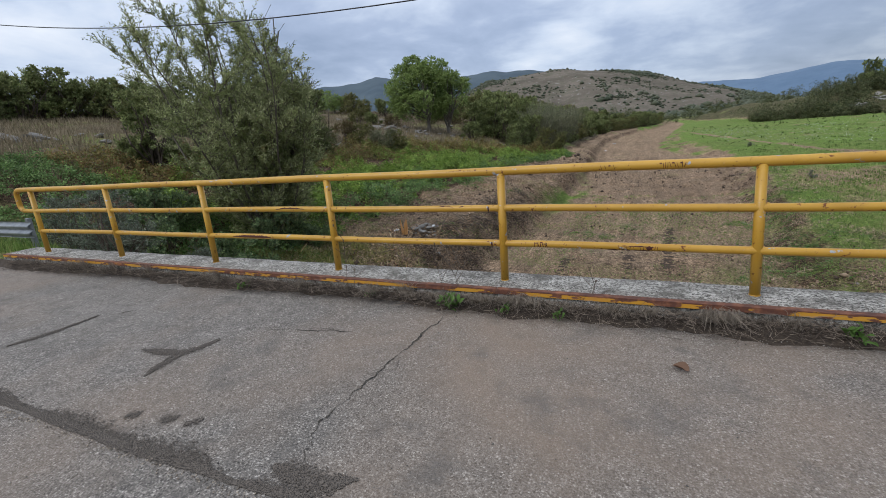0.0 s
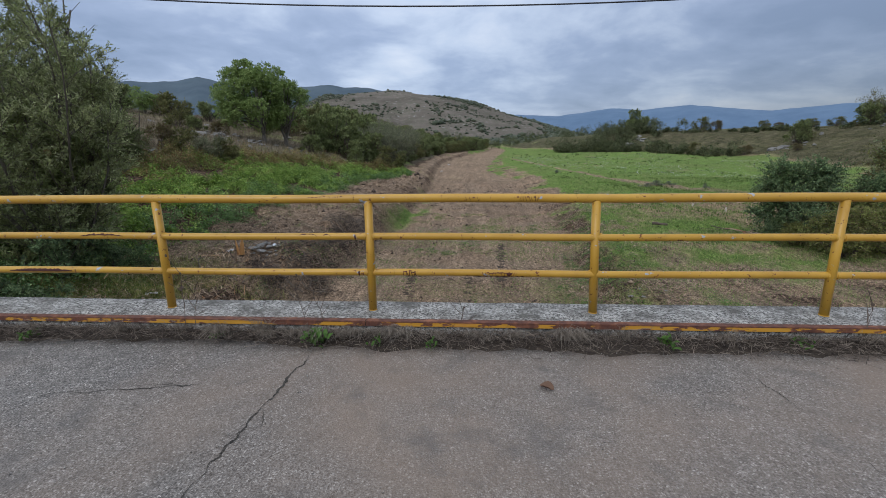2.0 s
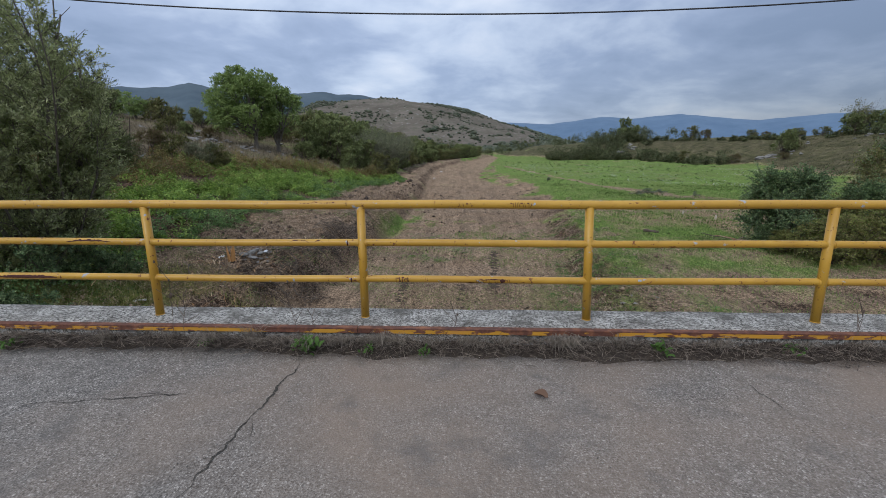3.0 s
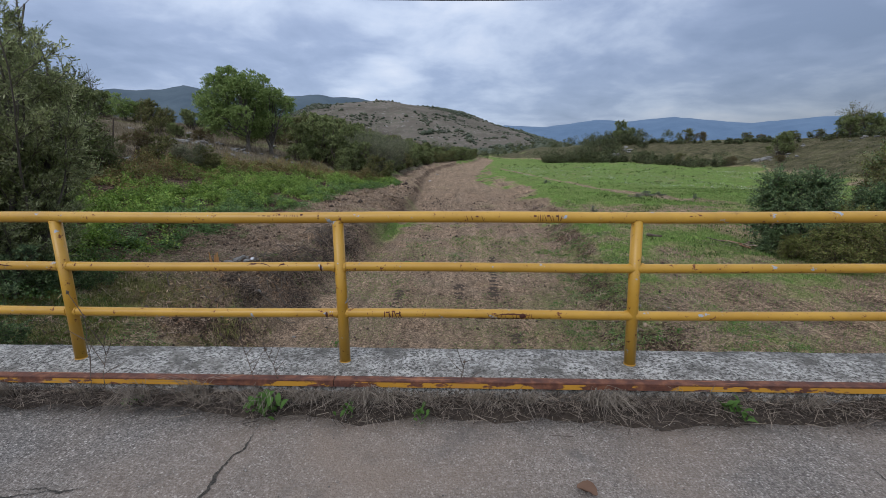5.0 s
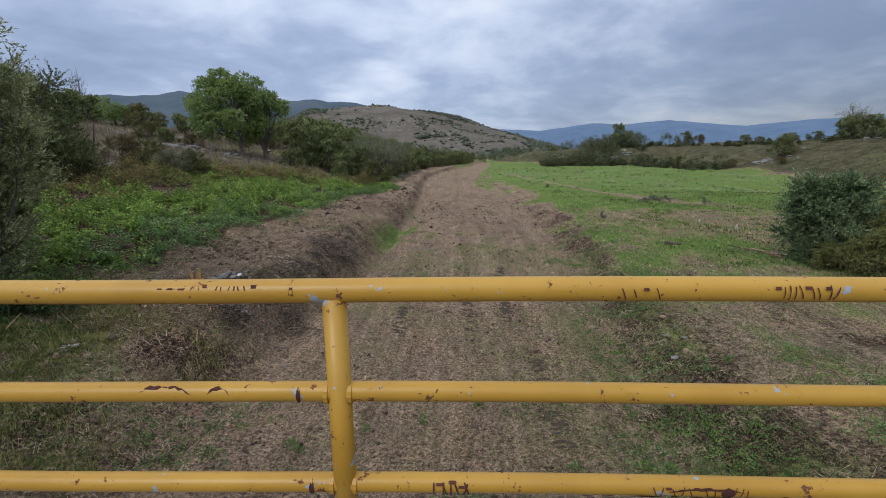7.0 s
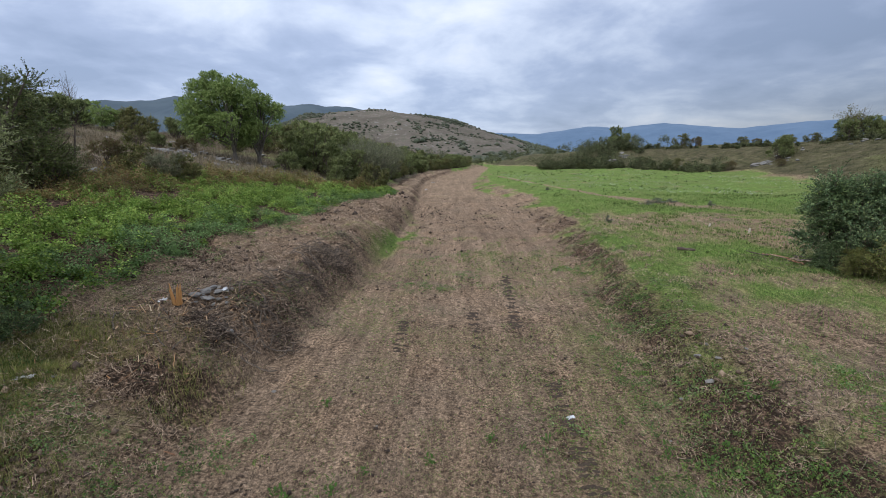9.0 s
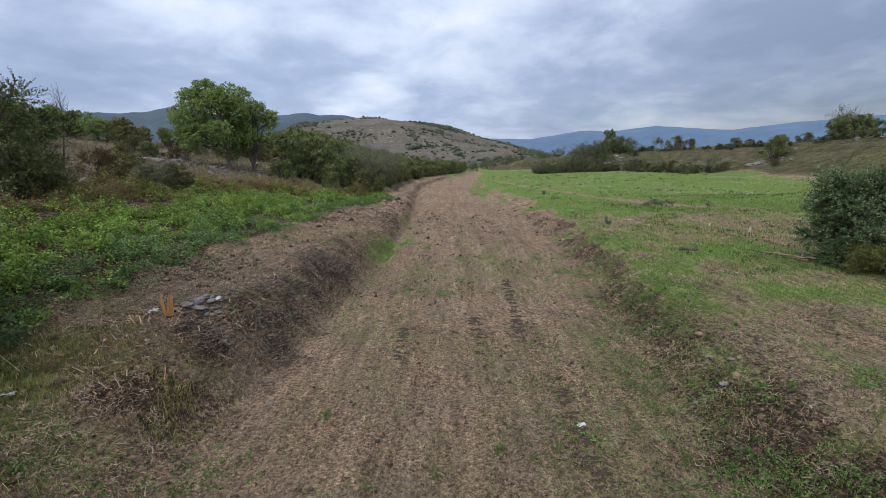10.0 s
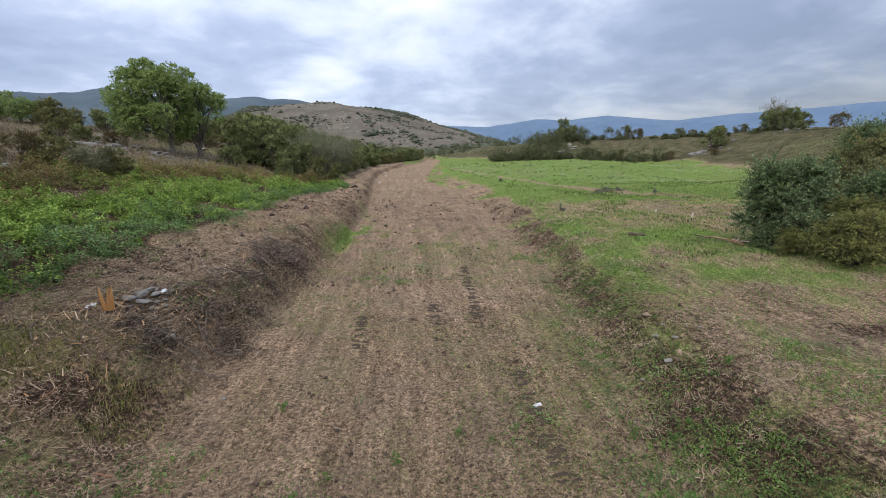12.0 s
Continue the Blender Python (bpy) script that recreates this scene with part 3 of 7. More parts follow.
def height(x, y, rough=True):
    """The ground's height over the whole plane."""
    x, y = np.asarray(x, float), np.asarray(y, float)
    l, r = bed_left(y), bed_right(y)
    bed = -3.9 + 0.004 * np.clip(y, 0, 200)
    lw, rw = 2.3 * np.interp(y, [0, 8.5, 12.5], [1.7, 1.5, 1.0]), bank_w(y)
    spread = np.interp(y, [0, 9.0, 13.0], [2.5, 2.1, 1.0])
    kl, kr = np.interp((l + 0.25 - x) / spread, [0, 0.25, 0.95, 1.9, 4.6], [0, 0.06, 0.60, 0.92, 1.0]), np.interp((x - r) / rw, [-0.1, 0.12, 0.85, 1.0, 1.25], [0, 0.08, 0.85, 0.97, 1.0])
    u = np.clip(-x - 9.0, 0, None)
    hill = 0.25 * np.minimum(u, 9.5) + 0.30 * np.clip(u - 9.5, 0, 6) + 0.17 * np.clip(u - 15.5, 0, 22)
    hill = hill * (1 - 0.75 * smooth(110, 260, y)) * (1 - smooth(-30, -120, y))
    left = -2.05 + 0.25 * smooth(0, 4, l - lw - x) + hill
    right = -2.88 + 0.0010 * np.clip(y, 0, 300)
    s = x - terrace_foot(y)
    rise = (6.3 * smooth(-2, 24, s) + 0.03 * np.clip(s - 22, 0, 60)) * (1 - 0.8 * smooth(200, 420, y)) * (1 - smooth(-60, -160, y))
    z = bed + kl * (left - bed) + kr * (right + rise - bed)
    near = 1 - smooth(70, 220, np.hypot(x, y))
    if rough:
        z = z + (0.24 * fbm(x, y, 0.8, 4, 1) * (1 + kl + 0.4 * kr) + 0.28 * fbm(x, y, 4.0, 3, 5) * np.clip(kl + kr, 0.25, 1)) * near
        z = z + 0.16 * np.clip(fbm(x, y, 1.6, 4, 21), 0, 1) * (kl * smooth(-10, -9, x) + 0.8 * kr * (1 - kr) * 4) * near
        z = z + 2.2 * fbm(x, y, 22, 5, 9) * smooth(12, 40, np.abs(x)) * (1 - smooth(300, 900, np.hypot(x, y)))
        z = z + 0.45 * fbm(x, y, 2.6, 3, 33) * smooth(10, 35, y) * near * np.clip(kl + kr + 0.3, 0, 1) * smooth(20, 9, np.abs(x))
        z = z + 0.26 * np.exp(-((x - l + 1.3) / 0.5) ** 2) * np.clip(0.55 + 1.8 * fbm(x, y, 2.4, 3, 44), 0, 1.2) * smooth(12.0, 15.0, y) * smooth(34, 24, y)
        rut = np.exp(-((x - 0.6 - 0.35 * np.sin(y * 0.11)) / 0.22) ** 2) + np.exp(-((x - 2.5 - 0.35 * np.sin(y * 0.11)) / 0.25) ** 2)
        z = z - 0.03 * rut * smooth(4, 9, y) * near
    bank = -0.03 - 0.62 * np.clip(y - 0.9, 0, None) - 0.62 * np.clip(-7.4 - y, 0, None)
    beside = smooth(-7.3, -9.3, x) + smooth(7.6, 9.8, x)
    bank = bank + (0.12 * fbm(x, y, 1.2, 3, 40) if rough else 0) * smooth(0.7, 1.4, y)
    return np.maximum(z, bed + beside * (np.maximum(bank, bed) - bed))


def graded(fine_a, fine_b, step, low, high, grow_low, grow_high):
    """Coordinates that lie close between fine_a and fine_b and ever wider beyond."""
    mid = list(np.arange(fine_a, fine_b, step))
    before, at, d = [], fine_a, step
    while at > low:
        d *= grow_low
        at -= d
        before.append(at)
    after, at, d = [], mid[-1], step
    while at < high:
        d *= grow_high
        at += d
        after.append(at)
    return np.array(before[::-1] + mid + after)


def build_ground():
    xs = graded(-13, 14, 0.13, -4700, 4700, 1.05, 1.05)
    ys = graded(1.5, 24, 0.13, -1500, 4700, 1.18, 1.022)
    gx, gy = np.meshgrid(xs, ys)
    x, y = gx.ravel(), gy.ravel()
    verts = np.stack([x, y, height(x, y)], 1)
    i = np.arange(len(ys) - 1)[:, None] * len(xs) + np.arange(len(xs) - 1)[None]
    i = i.ravel()
    me = np_mesh("ground", verts, np.stack([i, i + 1, i + 1 + len(xs), i + len(xs)], 1), GROUND, shade=True)
    l, r = bed_left(y), bed_right(y)
    in_bed = smooth(-1.2, 0.3, np.minimum(x - l, r - x))
    on_left, on_right = smooth(0.2, 1.4, l - x), smooth(0.65, 1.12, (x - r) / bank_w(y))
    crop = smooth(0, 0.8, crop_edge(y) - x) * smooth(54, 50, y)
    uphill = smooth(-0.5, 2.5, crop_back(y) - x) * smooth(-2, 1, l - x)
    big, mid = fbm(x, y, 5.0, 4, 11), fbm(x, y, 1.6, 4, 15)
    rut = np.exp(-((x - 0.6 - 0.35 * np.sin(y * 0.11)) / 0.3) ** 2) + np.exp(-((x - 2.5 - 0.35 * np.sin(y * 0.11)) / 0.35) ** 2)
    near_strip = smooth(17, 7, y)
    green = in_bed * (0.03 + 0.14 * smooth(1.0, 4.0, x) * smooth(30, 8, y) + 0.06 * near_strip + 0.9 * big + 0.7 * mid - 0.06 * rut)
    straw = in_bed * (0.74 + 0.7 * mid - 0.16 * rut * (1 + 4 * mid) - 0.25 * big)
    bank_r = np.clip(1 - in_bed - on_right, 0, 1) * (x > 0)
    green += bank_r * (0.38 + 1.3 * big + 2.3 * mid + 0.45 * smooth(66, 76, y) - 0.12 * smooth(25, 35, y) * smooth(66, 55, y))
    straw += bank_r * (0.26 + 1.8 * mid + 0.55 * smooth(24, 38, y))
    green += np.exp(-((x - l + 0.2) / 0.7) ** 2) * np.clip(2.2 * fbm(x, y, 5.0, 3, 12) + 0.12, 0, 1) * 1.3 * smooth(19, 26, y) * smooth(70, 45, y)
    green += np.exp(-((x - l - 0.6) / 0.8) ** 2 - ((y - 32) / 5.0) ** 2) * np.clip(0.42 + 3.0 * mid + 2.6 * fbm(x, y, 0.8, 3, 13), 0, 1.0)
    left_slope = on_left * (1 - crop) * (1 - uphill)
    green += left_slope * (0.05 + 0.30 * smooth(11, 8, y) + 1.4 * big + 1.2 * mid)
    straw += left_slope * (0.86 - 0.20 * smooth(10.5, 7, y) + 2.4 * mid)
    tan = np.exp(-((y - 28 + 0.6 * (x - 14)) / 5.0) ** 2) * smooth(8, 12, x) * 0.72 * np.clip(0.8 + 4.5 * mid, 0, 1.6) + np.exp(-((y - 8) / 4.0) ** 2) * 0.32
    track = track_at(x, y)
    green += on_right * (0.60 - 0.40 * smooth(18, 9, y) - tan * 1.1 - 1.7 * track + 1.5 * big + 1.5 * mid + 0.62 * smooth(26, 42, y) + 0.45 * np.exp(-((x - r - 1.25 * bank_w(y)) / 0.9) ** 2) * smooth(9, 13, y))
    straw += on_right * (0.78 - 0.22 * smooth(13, 9, y) + 0.9 * mid + 0.3 * tan)
    straw += crop * 0.05
    s = x - terrace_foot(y)
    slope_patch = fbm(x, y, 14, 4, 19)
    dead = np.maximum(uphill * (0.72 + 0.8 * big), smooth(0, 6, s) * (0.95 + 0.8 * slope_patch))
    green = green * (1 - smooth(-1, 5, s)) + smooth(0, 6, s) * (0.02 + 1.5 * slope_patch + 0.8 * big) + uphill * (0.14 + 1.8 * big + slope_patch)
    verge = smooth(-7.5, -9, x) * smooth(5, 3, y)
    green = np.maximum(green, verge * (0.55 + 0.6 * mid))
    far = smooth(240, 400, np.hypot(x, y))
    green = green * (1 - far) + far * 0.6
    cover = np.stack([green, straw, dead, np.ones_like(x)], 1).clip(0, 1).astype(np.float32)
    a = me.color_attributes.new("cover", "FLOAT_COLOR", "POINT")
    a.data.foreach_set("color", cover.ravel())
    return tagged(new("ground", me), "dry mown river bed between grassy banks and meadow", "ground", kind="structure")


build_ground()


def build_hill(name, profile, near, ridge, material, label, seed, bumps):
    """A long hill: its ridge follows the profile of (bearing in degrees, height) and falls to the plain towards the bridge."""
    bearing = np.radians(np.linspace(profile[0][0], profile[-1][0], 260))
    top = np.interp(np.degrees(bearing), [p[0] for p in profile], [p[1] for p in profile])
    rows = np.linspace(0, 1, 46)
    b, v = np.meshgrid(bearing, rows)
    d = near + (ridge - near) * v + 0.04 * ridge * fbm(b * 60, v * 0 + 3, 4.0, 3, seed)
    shape = np.where(v < 0.82, smooth(0, 0.82, v) ** 0.85, 1 - 0.35 * smooth(0.82, 1.0, v))
    t = np.broadcast_to(top, b.shape)
    x, y = d * np.sin(b), d * np.cos(b)
    z = -3 + shape * (t + 3) + bumps * (fbm(x, y, ridge * 0.09, 5, seed + 2) * shape)
    n = len(bearing)
    i = (np.arange(len(rows) - 1)[:, None] * n + np.arange(n - 1)[None]).ravel()
    me = np_mesh(name, np.stack([x.ravel(), y.ravel(), z.ravel()], 1), np.stack([i, i + 1, i + 1 + n, i + n], 1), material, shade=True)
    return tagged(new(name, me), label, "hill", kind="structure"), (x, y, z)


def hill_material():
    m = Nodes("rocky_dry_hillside", 1.0)
    m.bsdf.inputs["Specular IOR Level"].default_value = 0.03
    col = m.mix(m.step(m.noise(0.02, 6, 0.65), 0.35, 0.65), (0.110, 0.096, 0.079), (0.185, 0.163, 0.138))
    col = m.mix(m.step(m.noise(0.09, 6, 0.7), 0.50, 0.60, 0.0, 0.55), col, (0.105, 0.108, 0.076))
    col = m.mix(m.step(m.noise(0.16, 5, 0.7), 0.60, 0.66), col, (0.27, 0.265, 0.25))
    return m.colour(col).bump(m.noise(0.12, 6, 0.7), 0.7, 4.0).mat


def hazy_woods_material(name, a, b, glow):
    """Woods so far away that haze is painted in: a blue colour that also glows."""
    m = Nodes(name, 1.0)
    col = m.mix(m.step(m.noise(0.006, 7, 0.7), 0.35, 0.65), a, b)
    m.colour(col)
    # emission in the same blue imitates the brightness of haze
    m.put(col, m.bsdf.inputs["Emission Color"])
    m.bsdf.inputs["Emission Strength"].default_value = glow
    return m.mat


HILLSIDE = hill_material()
ROCKY = [(-38, 8), (-26, 30), (-21, 56), (-17.5, 74), (-13.2, 82), (-9.5, 86), (-7.9, 86), (-4.0, 77), (-1.1, 70), (4.6, 47), (7.8, 34), (12.3, 12), (15, 2)]
_, (hx, hy, hz) = build_hill("rocky_hill", ROCKY, 430, 900, HILLSIDE, "grey rocky hillside dotted with dark bushes", 31, 12)
# ridge and mountains carry their haze in the blue and the emission
BLUE_GREEN = hazy_woods_material("haze_tinted_ridge", (0.036, 0.060, 0.084), (0.060, 0.088, 0.112), 0.18)
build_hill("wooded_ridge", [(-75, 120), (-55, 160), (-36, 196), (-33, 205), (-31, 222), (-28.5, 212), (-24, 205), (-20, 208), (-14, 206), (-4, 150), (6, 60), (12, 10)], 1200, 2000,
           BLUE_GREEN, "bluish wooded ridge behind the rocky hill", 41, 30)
BLUE = hazy_woods_material("haze_blue_mountains", (0.058, 0.10, 0.165), (0.075, 0.122, 0.192), 0.5)
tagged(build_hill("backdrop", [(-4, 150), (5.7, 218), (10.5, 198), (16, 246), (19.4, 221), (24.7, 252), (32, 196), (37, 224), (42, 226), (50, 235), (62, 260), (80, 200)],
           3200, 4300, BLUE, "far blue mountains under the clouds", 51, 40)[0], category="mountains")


def build_hill_scrub():
    """Bushes and scrub woods on the rocky hill, too many and too far off to count."""
    r = np.random.default_rng(5)
    n = 60000
    a, b = r.uniform(0, hx.shape[0] - 1.01, n), r.uniform(0, hx.shape[1] - 1.01, n)
    i, j = a.astype(int), b.astype(int)
    u, v = a - i, b - j
    x, y, z = (g[i, j] * (1 - u) * (1 - v) + g[i + 1, j] * u * (1 - v) + g[i, j + 1] * (1 - u) * v + g[i + 1, j + 1] * u * v for g in (hx, hy, hz))
    thick = 1.5 * fbm(x, y, 70, 6, 77) + 0.30 * smooth(12, 0, z) - 0.03 * smooth(10, 24, z) * smooth(66, 50, z) + 0.16 * smooth(74, 95, z) + 0.40 * smooth(-150, -260, x) + 0.50 * smooth(70, 150, x) + 0.5 * smooth(0.55, 0.78, a / (hx.shape[0] - 1)) * smooth(-8, -3, np.degrees(np.arctan2(x, y)))
    keep = thick - 0.10 > 0.45 * r.random(len(x)) ** 0.7 - 0.18 * (r.random(len(x)) < 0.22)
    x, y, z = x[keep], y[keep], z[keep]
    size = np.clip(np.exp(r.normal(size=len(x)) * 0.5) * 0.95, 0.4, 3.0) * (1 + 0.8 * smooth(40, 0, z))
    base = np.array([[0, 0, 1.1], [1, 0, 0.2], [0.3, 0.95, 0.4], [-0.8, 0.6, 0.1], [-0.8, -0.6, 0.45], [0.3, -0.95, 0.15], [0, 0, -0.6]])
    tri = np.array([[0, 1, 2], [0, 2, 3], [0, 3, 4], [0, 4, 5], [0, 5, 1], [6, 2, 1], [6, 3, 2], [6, 4, 3], [6, 5, 4], [6, 1, 5]])
    turn = r.uniform(0, 6.28, len(x))
    c, s = np.cos(turn)[:, None], np.sin(turn)[:, None]
    wob = r.uniform(0.7, 1.3, (len(x), 7, 1))
    px = (base[None, :, 0] * c - base[None, :, 1] * s) * size[:, None] * wob[:, :, 0] * 1.2
    py = (base[None, :, 0] * s + base[None, :, 1] * c) * size[:, None] * wob[:, :, 0] * 1.2
    pz = base[None, :, 2] * size[:, None] * wob[:, :, 0]
    v = np.stack([x[:, None] + px, y[:, None] + py, z[:, None] + pz], 2).reshape(-1, 3)
    f = (np.arange(len(x))[:, None, None] * 7 + tri[None]).reshape(-1, 3)
    me = np_mesh("hill_scrub", v, f, leaf_material("hill_scrub_leaves", (0.048, 0.060, 0.038), (0.066, 0.078, 0.049), (0.088, 0.098, 0.064), thin=0.0))
    tagged(new("hill_scrub", me), "dark scrub scattered over the rocky hill", "scrub", kind="stuff")


build_hill_scrub()

# ---- bridge ----
ROAD_Z, KERB_Z = 0.05, 0.22


def gutter_width(x):
    """How far the dirt at the kerb's foot reaches over the road."""
    return np.clip(0.01 + 0.23 * (0.5 + 2.4 * fbm(x, 0 * np.asarray(x), 0.8, 5, 61)), 0.03, 0.28)


def build_road():
    xs, ys = np.linspace(-60, 60, 2401), np.append(np.linspace(-7.2, -0.57, 68), [-0.4, -0.34])
    gx, gy = np.meshgrid(xs, ys)
    x, y = gx.ravel(), gy.ravel().copy()
    lip = np.repeat(np.arange(70) == 69, 2401)
    y[lip] = -0.262 - gutter_width(x[lip]) + 0.04 * fbm(x[lip], 0 * x[lip], 0.1, 3, 3)
    y[np.roll(lip, -2401)] = y[lip] - 0.010
    z = ROAD_Z + 0.012 * fbm(x, y, 1.5, 3, 8) + np.where(lip, -0.006, 0)
    i = (np.arange(69)[:, None] * 2401 + np.arange(2400)[None]).ravel()
    top = np.stack([x, y, z], 1)
    n = len(top)
    low = top[lip] - [0, 0, 0.16]
    k = np.arange(2400)
    faces = np.concatenate([np.stack([i, i + 1, i + 2402, i + 2401], 1), np.stack([69 * 2401 + k, 69 * 2401 + k + 1, n + k + 1, n + k], 1)])
    me = np_mesh("road", np.concatenate([top, low]), faces, ASPHALT, shade=True)
    tagged(new("road", me), "cracked grey asphalt road across the bridge", "road", kind="structure")
    bm = box(bmesh.new(), -8.4, 8.4, -7.3, 0.229, -0.75, -0.115)
    tagged(part("bridge_deck", bm, LICHEN), "concrete slab of the bridge under the road", "bridge", kind="structure")


def build_kerb():
    """The concrete strip that carries the railing, its steel edge and the dirt at its foot."""
    nx, prof = 420, np.array([[-0.262, -0.115], [-0.262, 0.20], [-0.245, 0.212], [-0.222, KERB_Z - 0.001], [-0.05, KERB_Z], [0.08, KERB_Z], [0.215, KERB_Z - 0.006], [0.236, KERB_Z - 0.03], [0.236, -0.6]])
    xs = np.linspace(-8.35, 8.35, nx)
    x = np.repeat(xs, len(prof))
    y, z = np.tile(prof[:, 0], nx), np.tile(prof[:, 1], nx)
    z = z + 0.010 * fbm(x, y, 0.25, 4, 3) * (z > 0.1)
    y = y + np.where(y > 0.15, 0.03 * fbm(x, 0 * x, 0.5, 4, 6), 0)
    k = len(prof)
    i = (np.arange(nx - 1)[:, None] * k + np.arange(k - 1)[None]).ravel()
    me = np_mesh("kerb", np.stack([x, y, z], 1), np.stack([i, i + k, i + k + 1, i + 1], 1), LICHEN)
    kerb = tagged(new("kerb", me), "concrete kerb with white lichen under the railing", "kerb", kind="structure")
    for k in range(4):
        a, b = -8.3 + k * 4.15, -8.3 + (k + 1) * 4.15 - 0.006
        bm = box(bmesh.new(), a, b, -0.284, -0.220, KERB_Z - 0.004, KERB_Z + 0.006, 0.002)
        edge = part("steel_edge", bm, RUSTY, kerb, "rusty brown steel angle along the kerb")
        part("front_plate", box(bmesh.new(), a, b, -0.284, -0.274, KERB_Z - 0.036, KERB_Z - 0.0045), FLAKING, edge, "steel front with flaking yellow paint")
    return kerb


def build_gutter():
    xs = np.linspace(-9.5, 9.0, 700)
    rows = np.linspace(0, 1, 9)
    gx, v = np.meshgrid(xs, rows)
    x, v = gx.ravel(), v.ravel()
    wide = gutter_width(x) + 0.02
    y = -0.274 - v * wide
    z = ROAD_Z - 0.03 + (0.085 * (1 - v) ** 1.4 + 0.034) * (0.86 + 0.9 * fbm(x, y, 0.35, 4, 62)) - 0.02 * v
    i = (np.arange(8)[:, None] * 700 + np.arange(699)[None]).ravel()
    m = Nodes("gutter_dirt", 1.0)
    m.colour(m.mix(m.step(m.noise(40.0, 6, 0.75), 0.3, 0.7), (0.02, 0.015, 0.012), (0.085, 0.065, 0.048))).bump(m.noise(60.0, 5), 0.9, 0.01)
    me = np_mesh("gutter_dirt", np.stack([x, y, z], 1), np.stack([i + 700, i + 701, i + 1, i], 1), m.mat, shade=True)
    tagged(new("gutter_dirt", me), "dark dirt and dead roots along the kerb", "dirt", kind="structure")


build_road()
build_kerb()
build_gutter()


def jagged(points, wide, seed, material, name, label):
    """A crack or a tar line: a ragged strip that follows the points on the road."""
    r = np.random.default_rng(seed)
    p = np.array(points, float)
    t = np.concatenate([[0], np.cumsum(np.linalg.norm(np.diff(p, axis=0), axis=1))])
    s = np.arange(0, t[-1], 0.009)
    x, y = np.interp(s, t, p[:, 0]), np.interp(s, t, p[:, 1])
    x, y = x + 0.09 * fbm(s, s * 0, 0.35, 4, seed), y + 0.09 * fbm(s, s * 0 + 9, 0.35, 4, seed)
    x, y = x + 0.05 * fbm(s, s * 0 + 2, 0.06, 3, seed + 7), y + 0.05 * fbm(s, s * 0 + 6, 0.06, 3, seed + 9)
    way = np.stack([np.gradient(x), np.gradient(y)], 1)
    side = unit(np.stack([-way[:, 1], way[:, 0]], 1))
    w = wide * (0.28 + 6.5 * np.clip(fbm(s, s * 0 + 5, 0.35, 5, seed + 3), 0, 1) ** 1.2 + 0.5 * (r.random(len(s)) < 0.06)) * r.uniform(0.5, 1.5, len(s)) * np.clip(np.minimum(s, t[-1] - s) / 0.2, 0.1, 1)
    z = ROAD_Z + 0.012 * fbm(x, y, 1.5, 3, 8) + 0.0045
    a = np.stack([x + side[:, 0] * w, y + side[:, 1] * w, z], 1)
    b = np.stack([x - side[:, 0] * w, y - side[:, 1] * w, z], 1)
    k = np.arange(len(s) - 1)
    me = np_mesh(name, np.concatenate([a, b]), np.stack([k, k + 1, k + 1 + len(s), k + len(s)], 1), material)
    tagged(new(name, me), label, "crack", kind="structure")


def crack_material():
    m = Nodes("dirt_filled_crack", 1.0)
    return m.colour(m.mix(m.step(m.noise(90.0, 4), 0.35, 0.7), (0.022, 0.02, 0.018), (0.085, 0.075, 0.06))).bump(m.noise(120.0), 1.0, 0.01).mat


def patch_material():
    m = Nodes("dark_loose_grit", 0.95)
    return m.colour(m.mix(m.step(m.cells(120.0), 0.2, 0.6), (0.050, 0.044, 0.038), (0.135, 0.116, 0.10))).bump(m.cells(120.0), 1.0, 0.01).mat


CRACK, GRIT = crack_material(), patch_material()
jagged([(-0.39, -0.45), (-0.44, -0.97), (-0.475, -1.65), (-0.49, -2.08), (-0.40, -2.34), (-0.34, -2.52)], 0.0052, 1, CRACK, "road_crack", "jagged dirt-filled crack across the asphalt")
jagged([(-0.9, -1.0), (-1.15, -1.04), (-1.95, -1.18), (-2.07, -1.43), (-2.18, -1.81), (-2.15, -2.02)], 0.006, 2, CRACK, "road_crack", "curved crack in the asphalt")
jagged([(-3.93, -2.13), (-4.02, -1.75), (-3.83, -1.41), (-3.6, -1.1)], 0.009, 3, CRACK, "road_crack", "dark crack in the asphalt")
jagged([(-0.475, -1.62), (-0.55, -1.72), (-0.70, -1.75)], 0.003, 14, CRACK, "road_crack", "short side crack in the asphalt")
jagged([(-0.46, -1.3), (-0.40, -1.36), (-0.36, -1.5)], 0.003, 15, CRACK, "road_crack", "short side crack in the asphalt")
jagged([(-1.45, -1.08), (-1.35, -1.06), (-1.1, -1.045)], 0.009, 16, CRACK, "road_crack", "wider stretch of a crack in the asphalt")
jagged([(-2.45, -0.93), (-2.36, -0.9), (-2.30, -0.88), (-2.34, -0.94)], 0.008, 17, CRACK, "road_crack", "short dark chip in the asphalt")
jagged([(2.83, -0.6), (2.9, -1.13), (2.93, -1.45), (2.95, -1.9)], 0.0025, 4, CRACK, "road_crack", "hairline crack in the asphalt")


